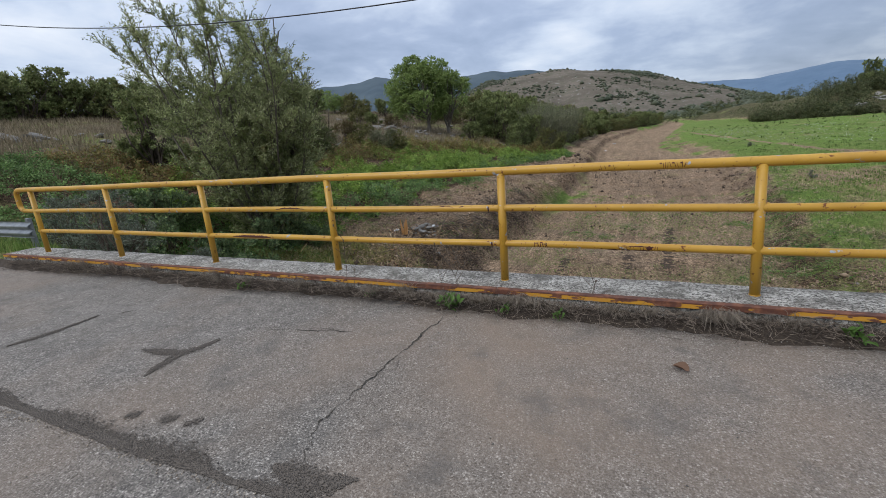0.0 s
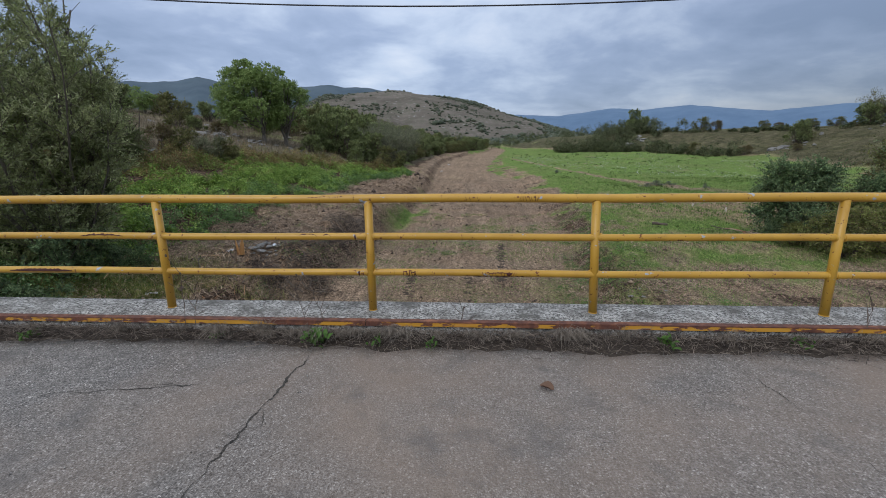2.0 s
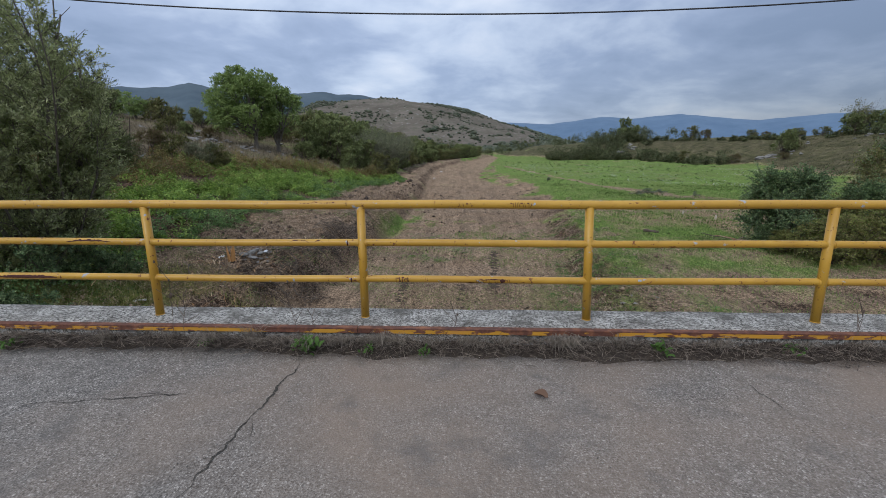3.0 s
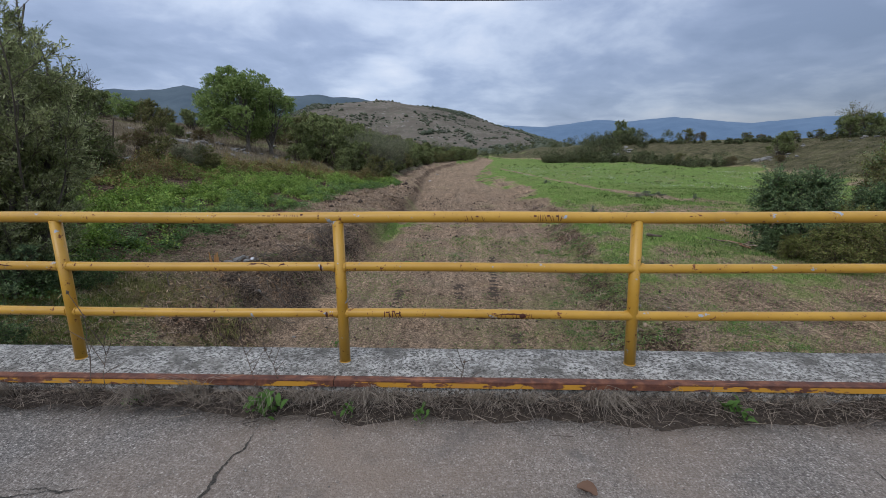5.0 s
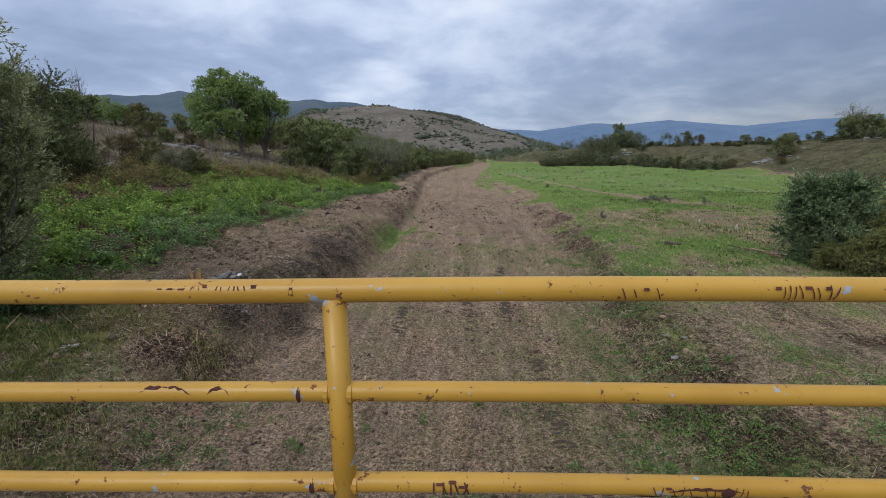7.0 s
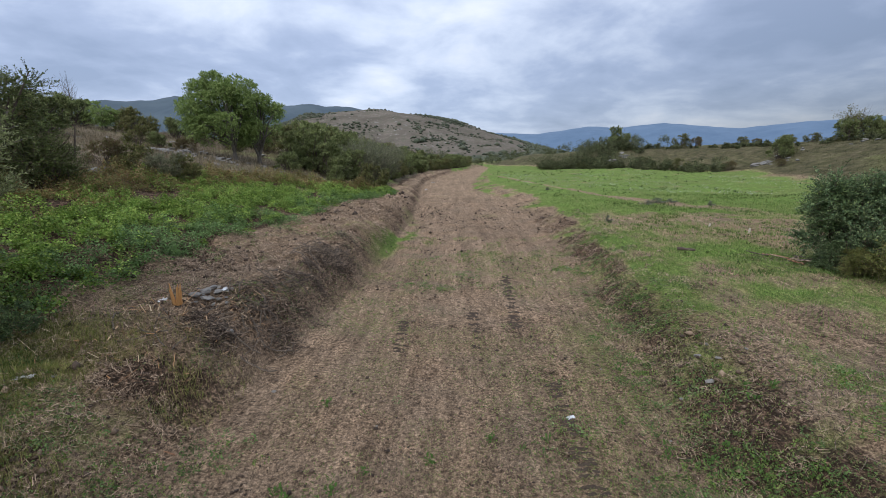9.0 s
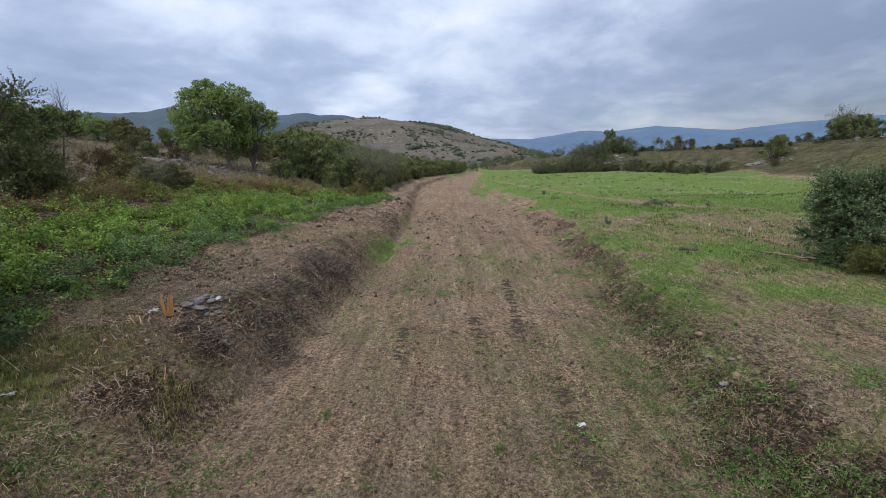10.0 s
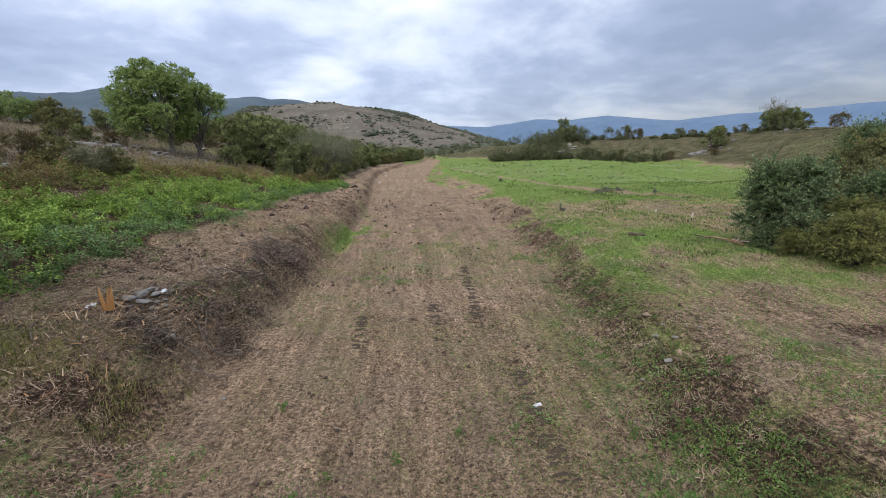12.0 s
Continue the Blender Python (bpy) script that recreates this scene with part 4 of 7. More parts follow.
def build_grit(points, wide, count, seed, label, one_sided=False):
    """Small ragged flakes of loose dark grit strewn along a worn seam."""
    r = np.random.default_rng(seed)
    p = np.array(points, float)
    t = np.concatenate([[0], np.cumsum(np.linalg.norm(np.diff(p, axis=0), axis=1))])
    s = r.uniform(0, t[-1], count)
    ends = np.clip(np.minimum(s, t[-1] - s) / (0.3 * t[-1]), 0.12, 1) if t[-1] < 2 else 1.0
    thick = wide * (0.3 + 2.6 * np.clip(0.35 + 1.3 * fbm(s, s * 0, 0.5, 4, seed), 0, 1)) * ends
    x = np.interp(s, t, p[:, 0]) + r.normal(size=count) * thick
    off = r.normal(size=count) * thick
    y = np.interp(s, t, p[:, 1]) + (np.abs(off) * 1.6 - 0.02 if one_sided else off) + 0.08 * fbm(s, s * 0 + 4, 0.9, 3, seed)
    rad = r.uniform(0.0015, 0.0058, count)
    z = ROAD_Z + 0.012 * fbm(x, y, 1.5, 3, 8) + 0.004 + 0.0025 * r.random(count)
    ang = np.arange(7) * 2 * np.pi / 7
    wob = r.uniform(0.5, 1.35, (count, 7))
    vx = x[:, None] + np.cos(ang) * rad[:, None] * wob * 1.5
    vy = y[:, None] + np.sin(ang) * rad[:, None] * wob
    v = np.stack([vx, vy, np.repeat(z[:, None], 7, 1)], 2).reshape(-1, 3)
    f = np.arange(count)[:, None] * 7 + np.arange(7)[None]
    tagged(new("dark_grit", np_mesh("dark_grit", v, f, GRIT)), label, "grit", kind="stuff")


build_grit([(-4.8, -2.62), (-2.78, -2.6), (-1.82, -2.6), (-1.0, -2.6), (-0.2, -2.58)], 0.024, 24000, 5, "dark gritty seam between two layers of asphalt", True)
build_grit([(-2.06, -1.47), (-2.10, -1.62), (-2.16, -1.74), (-2.38, -1.76), (-2.58, -1.77)], 0.022, 2600, 6, "dark grit in a worn hollow of the asphalt")
build_grit([(-2.14, -1.72), (-2.15, -1.88), (-2.11, -2.05)], 0.014, 800, 10, "dark grit in a worn hollow of the asphalt")
build_grit([(-1.72, -2.42), (-1.66, -2.38)], 0.012, 200, 7, "small dark patch of grit on the asphalt")
build_grit([(-1.46, -2.38), (-1.38, -2.34)], 0.012, 260, 11, "small dark patch of grit on the asphalt")
build_grit([(-1.27, -2.37), (-1.21, -2.30)], 0.012, 220, 12, "small dark patch of grit on the asphalt")
build_grit([(-0.5, -2.45), (-0.2, -2.5), (-0.05, -2.42)], 0.030, 2600, 8, "dark grit at the end of the seam")
def build_gravel():
    """Pale stones loosened along the lower edge of the seam."""
    r = np.random.default_rng(13)
    n = 520
    x = r.uniform(-4.6, -0.4, n)
    y = -2.655 + r.normal(size=n) * 0.016 + 0.05 * fbm(x, 0 * x, 0.8, 3, 14)
    rad = r.uniform(0.003, 0.008, n)
    base = np.array([[1, 0, 0], [-1, 0, 0], [0, 1, 0], [0, -1, 0], [0, 0, 0.8], [0, 0, -0.8]], float)
    tri = np.array([[0, 2, 4], [2, 1, 4], [1, 3, 4], [3, 0, 4], [2, 0, 5], [1, 2, 5], [3, 1, 5], [0, 3, 5]])
    z = ROAD_Z + 0.012 * fbm(x, y, 1.5, 3, 8) + rad * 0.4
    v = (np.stack([x, y, z], 1)[:, None] + base[None] * rad[:, None, None] * r.uniform(0.6, 1.3, (n, 6, 1))).reshape(-1, 3)
    f = (np.arange(n)[:, None, None] * 6 + tri[None]).reshape(-1, 3)
    tagged(new("seam_gravel", np_mesh("seam_gravel", v, f, litter_material("pale_gravel", (0.14, 0.12, 0.10), (0.24, 0.20, 0.16), (0.36, 0.31, 0.25)))), "pale gravel along the seam in the asphalt", "gravel", kind="stuff")


build_gravel()
build_grit([(-3.97, -2.05), (-3.88, -1.73), (-3.89, -1.35)], 0.020, 2200, 9, "dark grit along a crack")



# ---- railing ----
POST_X = [-7.57, -5.67, -3.77, -1.875, 0.0, 1.92, 3.85, 5.78, 7.71]


def pipe(points, r, material, name, parent, label="", sides=14):
    """A bent pipe through the points."""
    p = np.array(points, float)
    ring, verts = np.arange(sides) * 2 * np.pi / sides, []
    way = unit(np.gradient(p, axis=0))
    ref = np.array([0, 1.0, 0])
    for c, w in zip(p, way):
        u = unit(np.cross(w, ref if abs(w[1]) < 0.85 else np.array([0, 0, 1.0])))
        verts.append(c + r * (np.cos(ring)[:, None] * u + np.sin(ring)[:, None] * np.cross(w, u)))
    n = len(p)
    i = np.arange(sides)
    j = (i + 1) % sides
    faces = np.concatenate([np.stack([k * sides + i, k * sides + j, (k + 1) * sides + j, (k + 1) * sides + i], 1) for k in range(n - 1)])
    me = np_mesh(name, np.concatenate(verts), faces, material, shade=True)
    return part(name, me, None, parent, label)


def arc(cx, cz, r, a0, a1, n=8):
    return [(cx + r * math.cos(radians(a)), 0, cz + r * math.sin(radians(a))) for a in np.linspace(a0, a1, n)]


def build_railing():
    rail = tagged(new("railing"), "yellow painted steel pipe railing, chipped and rusty, on the bridge kerb", "railing")
    x0, x1 = POST_X[0] - 0.32, POST_X[-1] + 0.32
    top, mid, low = 1.216, 0.888, 0.567
    loop = arc(x0, top - 0.1, 0.1, 180, 90)[::-1]
    left = arc(x0, mid + 0.1, 0.1, 270, 180)
    right = arc(x1, top - 0.1, 0.1, 90, 0) + arc(x1, mid + 0.1, 0.1, 0, -90)
    across = [(x, 0.004 * math.sin(x * 1.7), top + 0.003 * math.sin(x * 2.3)) for x in np.linspace(x0 + 0.1, x1 - 0.1, 60)]
    pipe(left + loop[::-1] + across + right, 0.0365, YELLOW, "top_rail", rail)
    for z, name in ((mid, "middle_rail"), (low, "lower_rail")):
        a, b = (x0, x1) if z == mid else (POST_X[0], POST_X[-1])
        pipe([(x, 0.004 * math.sin(x * 2.1 + z), z + 0.003 * math.sin(x * 1.9 + z)) for x in np.linspace(a, b, 60)], 0.031, YELLOW, name, rail)
    for k, x in enumerate(POST_X):
        foot, head = (x + 0.014, x - 0.020) if x == 1.92 else (x, x - 0.012 if x > 1 else x + 0.003)
        bm = bar(bmesh.new(), (foot, 0, KERB_Z - 0.01), (head, 0, top - 0.02), 0.036, 16)
        bar(bm, (foot, 0, KERB_Z - 0.004), (foot, 0, KERB_Z + 0.006), 0.0385, 16)
        post = part("post", bm, YELLOW, rail)
        for f in post.data.polygons:
            f.use_smooth = abs(f.normal.z) < 0.5
        for z in (mid, low):
            for s in (-1, 1):
                part("weld", bar(bmesh.new(), (x + s * 0.030, 0, z), (x + s * 0.043, 0, z), 0.034, 12), YELLOW, rail)
    return rail


RAILING = build_railing()


# ---- plants ----
def at_ground(x, y):
    return float(height(np.array([x]), np.array([y]))[0])


def limb(r, start, way, length, radius, level, plan, segs, tips):
    """Grows one limb with its side limbs; the last level's points are where leaves sit."""
    steps = 5 if level == 0 else 4
    p, w, rad = np.array(start, float), unit(np.array(way, float)), radius
    for k in range(steps):
        w = unit(w + r.normal(size=3) * plan["wobble"] + np.array([0, 0, plan["up"][level]]))
        q = p + w * length / steps
        thin = radius * (1 - 0.62 * (k + 1) / steps)
        segs.append((p, q, rad, thin))
        if level == plan["levels"] - 1:
            tips.append((p, q))
        elif k >= plan["bare"][level]:
            for _ in range(plan["kids"][level]):
                side = unit(np.cross(w, r.normal(size=3)))
                go = unit(w * (1 - plan["spread"][level]) + side * plan["spread"][level])
                limb(r, p + (q - p) * r.random(), go, length * plan["short"] * r.uniform(0.7, 1.2), thin * 0.6, level + 1, plan, segs, tips)
        p, rad = q, thin
    if level < plan["levels"] - 1:
        limb(r, p, w, length * plan["short"], rad, level + 1, plan, segs, tips)


def build_tree(name, stems, plan, bark, leaf, count, size, seed, fuzz, droop=0.0):
    """A tree at the origin: trunk and limbs as one part, the leaves of its crown as another."""
    r = np.random.default_rng(seed)
    segs, tips = [], []
    for base, way, length, radius in stems:
        limb(r, base, way, length, radius, 0, plan, segs, tips)
    root = new(name)
    a, b, ra, rb = (np.array(v) for v in zip(*segs))
    part("trunk", np_mesh("trunk", *tubes(a, b, np.maximum(ra, 0.004), np.maximum(rb, 0.003), 6), bark, shade=True), None, root)
    if count:
        mid = np.array([(t[0] + t[1]) / 2 for t in tips])
        out = np.linalg.norm((mid - mid.mean(0)) / mid.std(0), axis=1) + 0.35 * (mid[:, 2] - mid[:, 2].mean()) / mid[:, 2].std()
        odds = np.clip(out, 0.2, None) ** 0.9
        pick = r.choice(len(tips), count, p=odds / odds.sum())
        ta, tb = np.array([t[0] for t in tips])[pick], np.array([t[1] for t in tips])[pick]
        p = ta + (tb - ta) * r.random((count, 1)) + r.normal(size=(count, 3)) * fuzz
        way = unit(tb - ta) * 0.9 + np.array([0, 0, -droop])
        part("crown", np_mesh("crown", *leaves(p, np.full(count, size[0]), size[1], way, seed=seed + 1), leaf), None, root)
    return root


def build_shrub(name, tall, wide, leaf, count, size, seed, lumps=9, flat=1.0, long=0.8, per=13, droop=0.15):
    """A shrub at the origin: stems, and a ragged crown of leafy shoots that grow out of many uneven lumps."""
    r = np.random.default_rng(seed)
    root = new(name)
    k = r.uniform(0.12, 0.86, lumps)
    turn, reach = r.uniform(0, 2 * np.pi, lumps), np.sqrt(r.random(lumps)) * np.sqrt(1 - k**2) * 0.85
    c = np.stack([np.cos(turn) * reach * wide, np.sin(turn) * reach * wide * flat, k * tall], 1)
    rad = r.uniform(0.14, 0.36, lumps) * min(tall * 0.9, wide * 1.15)
    c[:, 2] = np.clip(c[:, 2], rad * 0.55, tall - rad * 0.85)
    shoot_count = count // per
    which = r.choice(lumps, shoot_count, p=rad**2 / (rad**2).sum())
    d = unit(r.normal(size=(shoot_count, 3)) + [0, 0, 0.25])
    base = c[which] + d * (rad[which] * r.uniform(0.15, 0.6, shoot_count))[:, None]
    base[:, 2] = np.abs(base[:, 2]) + 0.03
    far = rad[which] * r.uniform(0.45, 1.05, shoot_count) * long
    far[r.random(shoot_count) < 0.07] *= 1.7
    leafy, twigs = sprays(base, d * 0.9 + [0, 0, 0.45] + r.normal(size=(shoot_count, 3)) * 0.25, far, per, size[0], size[1], seed + 1, droop)
    leafy[0][:, 2] = np.maximum(leafy[0][:, 2], 0.01)
    crown = part("crown", np_mesh("crown", *leafy, leaf), None, root)
    tagged(part("shoot", np_mesh("shoot", *twigs, TWIG), None, crown), kind="stuff")
    n = min(lumps * 2, 30)
    k = r.integers(0, lumps, n)
    a = np.stack([r.normal(size=n) * 0.1 * wide, r.normal(size=n) * 0.1 * wide, np.full(n, -0.15)], 1)
    b = c[k] + r.normal(size=(n, 3)) * rad[k][:, None] * 0.6
    b[:, 2] = np.maximum(b[:, 2], 0.2)
    m = (a + b) / 2 + r.normal(size=(n, 3)) * 0.06 * tall
    part("stem", np_mesh("stem", *join(tubes(a, m, np.full(n, 0.014 * tall), np.full(n, 0.010 * tall), 5), tubes(m, b, np.full(n, 0.010 * tall), np.full(n, 0.004 * tall), 5)), TWIG), None, root)
    return root


def stand(ob, x, y, scale=1.0, turn=0.0, sink=0.05, tall=1.0):
    ob.matrix_basis = pose(x, y, at_ground(x, y) - sink, 0, 0, turn) @ Matrix.Diagonal((scale, scale, scale * tall, 1))
    return ob


def again(ob, x, y, scale=1.0, turn=0.0, sink=0.05, tall=1.0, long=1.0):
    m = pose(x, y, at_ground(x, y) - sink, 0, 0, turn) @ Matrix.Diagonal((scale * long, scale, scale * tall, 1))
    new_scale = ob.scale.copy()
    return copy_thing(ob, m @ Matrix.Diagonal((1 / new_scale.x, 1 / new_scale.y, 1 / new_scale.z, 1)))


# willow behind the railing
def build_willow(seed):
    """A many-stemmed willow that leans to one side: curved stems, side branches, and plumes of narrow leaves."""
    r = np.random.default_rng(seed)
    root = new("willow_tree")
    a, b, ra, rb = [], [], [], []
    start, way, length = [], [], []
    for k in range(30):
        turn = 2.4 * k + r.uniform(-0.3, 0.3)
        open_out = (0.03 + 0.50 * ((k + 0.5) / 30) ** 0.85) * (1.0 - (0.34 if k < 14 else 0.08) * math.cos(turn - 0.43))
        w = np.array([open_out * math.cos(turn), open_out * math.sin(turn), 1.0])
        tall = 8.6 - 6.6 * open_out + r.uniform(-0.5, 0.4) - 0.9 * math.cos(turn - 0.43) * (k > 6)
        p, rad = np.array([0.3 * math.cos(turn), 0.3 * math.sin(turn), -0.25]), r.uniform(0.045, 0.085)
        steps = 8
        for i in range(steps):
            w = unit(w + r.normal(size=3) * 0.09 + np.array([-0.016, -0.008, 0.02]))
            q = p + w * tall / steps
            thin = rad * 0.84
            a.append(p)
            b.append(q)
            ra.append(rad)
            rb.append(thin)
            for _ in range(2 if i else 1):
                side = unit(np.cross(w, r.normal(size=3)))
                go = unit(w * 0.55 + side * 0.75 + [0, 0, 0.15])
                reach = tall * r.uniform(0.10, 0.21) * (1.1 - 0.35 * i / steps)
                f = p + (q - p) * r.random()
                g = f + go * reach + [0, 0, 0.06 * reach]
                a.append(f)
                b.append(g)
                ra.append(thin * 0.35)
                rb.append(0.006)
                n = int(8 + 9 * reach)
                t = r.uniform(0.15, 1.0, n)
                start.append(f + (g - f) * t[:, None])
                way.append(go * 0.7 + r.normal(size=(n, 3)) * 0.45 + [0, 0, 0.55])
                length.append(r.uniform(0.28, 0.62, n))
            n = 5
            start.append(p + (q - p) * r.random((n, 1)))
            way.append(w * 0.6 + r.normal(size=(n, 3)) * 0.6)
            length.append(r.uniform(0.3, 0.7, n))
            p, rad = q, thin
        start.append(np.repeat(p[None], 6, 0))
        way.append(w + r.normal(size=(6, 3)) * 0.35)
        length.append(r.uniform(0.5, 0.9, 6))
    def inside(p):
        """Whether a point lies within the slanting side that the tree turns to the meadow."""
        return p[:, 0] * 0.66 + p[:, 1] * 0.75 < np.interp(p[:, 2], [0, 2, 4, 5.1, 6.2, 7.0, 8.0], [1.1, 2.0, 2.0, 1.6, 0.9, 0.3, -0.4])

    start, way, length = np.concatenate(start), np.concatenate(way), np.concatenate(length)
    ok = inside(start)
    start, way, length = start[ok], way[ok], length[ok]
    ok = inside(np.array(a))
    a, b, ra, rb = (np.array(v)[ok] for v in (a, b, ra, rb))
    leafy, twigs = sprays(start, way, length, 15, 0.115, 0.033, seed + 1, 0.12, 0.7, 0.1)
    part("trunk", np_mesh("trunk", *tubes(a, b, np.maximum(ra, 0.006), np.maximum(rb, 0.004), 6), BARK, shade=True), None, root)
    crown = part("crown", np_mesh("crown", *leafy, WILLOW_LEAF), None, root)
    tagged(part("shoot", np_mesh("shoot", *twigs, BARK), None, crown, "thin brown willow shoots"), kind="stuff")
    return root


willow = build_willow(20)
stand(willow, -10.8, 8.0, 1.03, 0, 0.1)
tagged(willow, "bushy grey-green willow with many thin upright stems below the bridge", "tree")

# walnut trees on the slope
def build_walnut(seed, tall, wide, lumps, count, off=0.0):
    """A broad tree: a forked trunk, limbs that reach into each lump of the crown, and feathered leaves round the lumps."""
    r = np.random.default_rng(seed)
    root = new("walnut_tree")
    k = r.uniform(-0.85, 0.95, lumps)
    turn = r.uniform(0, 2 * np.pi, lumps)
    reach = r.uniform(0.12, 1.0, lumps) ** 0.7 * np.sqrt(1 - k**2 * 0.8)
    c = np.stack([off + np.cos(turn) * reach * wide, np.sin(turn) * reach * wide, tall * (0.555 + 0.365 * k)], 1)
    rad = r.uniform(0.16, 0.28, lumps) * wide * 1.2
    fork = [np.array([0.15, 0.0, 1.5]), np.array([-0.35, 0.25, 1.9]), np.array([0.1, -0.4, 1.8])]
    a, b, ra, rb = [np.array([0, 0, -0.3])], [np.array([0.02, 0.02, 0.9])], [0.26], [0.21]
    for f in fork:
        a.append(np.array([0.02, 0.02, 0.85]))
        b.append(f)
        ra.append(0.15)
        rb.append(0.12)
    for n in range(lumps):
        f = fork[n % 3]
        m = f + (c[n] - f) * 0.5 + r.normal(size=3) * 0.25 + [0, 0, 0.3]
        for p, q, s, e in ((f, m, 0.10, 0.06), (m, c[n], 0.06, 0.025)):
            a.append(p)
            b.append(q)
            ra.append(s)
            rb.append(e)
        for _ in range(5):
            a.append(c[n])
            b.append(c[n] + unit(r.normal(size=3)) * rad[n] * 0.9)
            ra.append(0.02)
            rb.append(0.006)
    part("trunk", np_mesh("trunk", *tubes(a, b, ra, rb, 7), BARK, shade=True), None, root)
    shoot_count = count // 9
    which = r.choice(lumps, shoot_count, p=rad**2 / (rad**2).sum())
    d = unit(r.normal(size=(shoot_count, 3)) + [0, 0, 0.25])
    base = c[which] + d * (rad[which] * r.uniform(0.45, 1.0, shoot_count))[:, None] * [1, 1, 0.75]
    leafy, _ = sprays(base, d + [0, 0, 0.1] + r.normal(size=(shoot_count, 3)) * 0.35, r.uniform(0.35, 0.7, shoot_count), 9, 0.22, 0.10, seed + 1, 0.3, 1.0, 0.2)
    part("crown", np_mesh("crown", *leafy, WALNUT_LEAF), None, root)
    return root


stand(tagged(build_walnut(33, 9.3, 3.2, 56, 40000, -1.0), "broad fresh-green walnut tree on the dry slope", "tree"), -22.3, 46.4, 1.0, 0)
stand(tagged(build_walnut(38, 9.6, 2.2, 34, 18000, 0.2), "narrower walnut tree beside a broader one", "tree"), -20.7, 48.6, 1.0, 80)

small = build_walnut(39, 4.2, 2.1, 18, 7000)
tagged(small, "small round green tree on the grassy ridge", "tree")
stand(small, -43.5, 57.0, 0.85, 0)

# shrubs: a few kinds, then copies
DARK = tagged(build_shrub("shrub", 3.0, 1.9, SHRUB_LEAF, 7500, (0.17, 0.085), 51, 22), "dense dark-green shrub on the dry slope", "shrub", "shrubs of the valley")
OLIVE = tagged(build_shrub("shrub", 2.6, 2.1, OLIVE_LEAF, 6500, (0.16, 0.075), 52, 20), "olive-green shrub with browning leaves on the slope", "shrub", "shrubs of the valley")
RUST = tagged(build_shrub("shrub", 2.0, 1.7, RUST_LEAF, 4800, (0.13, 0.06), 53, 16), "brown half-bare shrub in dry grass", "shrub", "shrubs of the valley")
THICK = tagged(build_shrub("shrub", 3.4, 1.5, SHRUB_LEAF, 7500, (0.16, 0.08), 54, 24), "tall dark shrub in the thicket by the river bed", "shrub", "shrubs of the valley")
stand(OLIVE, -19.9, 28.0, 0.72, 10)
stand(RUST, -21.3, 27.4, 0.85, 40)
stand(DARK, -29, 58, 0.7, 20)
hawthorn = tagged(build_shrub("hawthorn", 5.2, 3.2, HAW_LEAF, 30000, (0.10, 0.055), 55, 44), "tall dark-green hawthorn at the back of the field", "shrub", "shrubs of the valley")
stand(hawthorn, -20.4, 20.2, 1.15, 20, tall=0.82)
again(hawthorn, -18.8, 20.5, 0.58, 140, tall=0.85)
FLUFF = tagged(build_shrub("shrub", 2.2, 2.0, FEATHER_LEAF, 9500, (0.11, 0.035), 56, 18), "pale grey-green feathery shrub in the dry grass", "shrub", "shrubs of the valley")
stand(FLUFF, -18.4, 28.9, 0.82, 30)
for kind, x, y, s in ((OLIVE, -31.3, 45.0, 0.75), (DARK, -29.2, 45.0, 0.62), (RUST, -26.6, 45.5, 0.8)):
    again(kind, x, y, s, 47 * x)
stand(THICK, -19.9, 10.4, 1.15, 60)
sr = np.random.default_rng(77)
# single shrubs of the left slope: kind, place, size
for kind, x, y, s in ((OLIVE, -17.6, 29.6, 0.6), (OLIVE, -40, 58, 1.35), (OLIVE, -43, 62, 1.2), (DARK, -36.5, 60, 0.9), (RUST, -33, 60, 1.3), (RUST, -47, 66, 1.4), (OLIVE, -31, 66, 1.3),
                      (OLIVE, -52, 57, 1.2), (THICK, -50, 62, 1.2), (DARK, -47, 56, 1.2), (RUST, -55, 52, 1.5), (OLIVE, -26, 55, 0.9), (RUST, -25.5, 62, 1.2)):
    again(kind, x, y, s * sr.uniform(0.9, 1.1), sr.uniform(0, 360))
# thicket along the left bank
for k in range(52):
    y = 50 + 105 * (k / 52) ** 1.35 + sr.uniform(-2, 2)
    x = float(bed_left(y)) - 4.6 - sr.uniform(0, 1) ** 1.2 * (9 + 0.06 * y)
    size = sr.uniform(0.75, 1.25) * (1.0 + 0.004 * (y - 50))
    if x > float(bed_left(y)) - 5:
        size *= 0.75
    again((THICK, DARK, THICK, OLIVE)[k % 4], x, y, size, sr.uniform(0, 360), tall=sr.uniform(0.8, 1.15))
for x, y, s in ((-14.5, 54, 1.4), (-16.5, 56, 1.75), (-12.5, 58, 1.3), (-18.5, 60, 1.9), (-11.5, 64, 1.2), (-20, 66, 1.9), (-15, 70, 1.7), (-13.5, 66, 1.5)):
    again(THICK, x, y, s, sr.uniform(0, 360))
for k in range(86):
    y = 66 + 112 * sr.random()
    x = float(bed_left(y)) - 4.0 - (20 + 0.1 * y) * sr.random() ** 1.5
    far_off = smooth(3, 12, float(bed_left(y)) - x)
    again((THICK, DARK, OLIVE, OLIVE)[k % 4], x, y, sr.uniform(0.8, 1.3) * (1 + 0.55 * float(far_off)), sr.uniform(0, 360), tall=sr.uniform(0.8, 1.25), long=sr.uniform(0.8, 1.4))
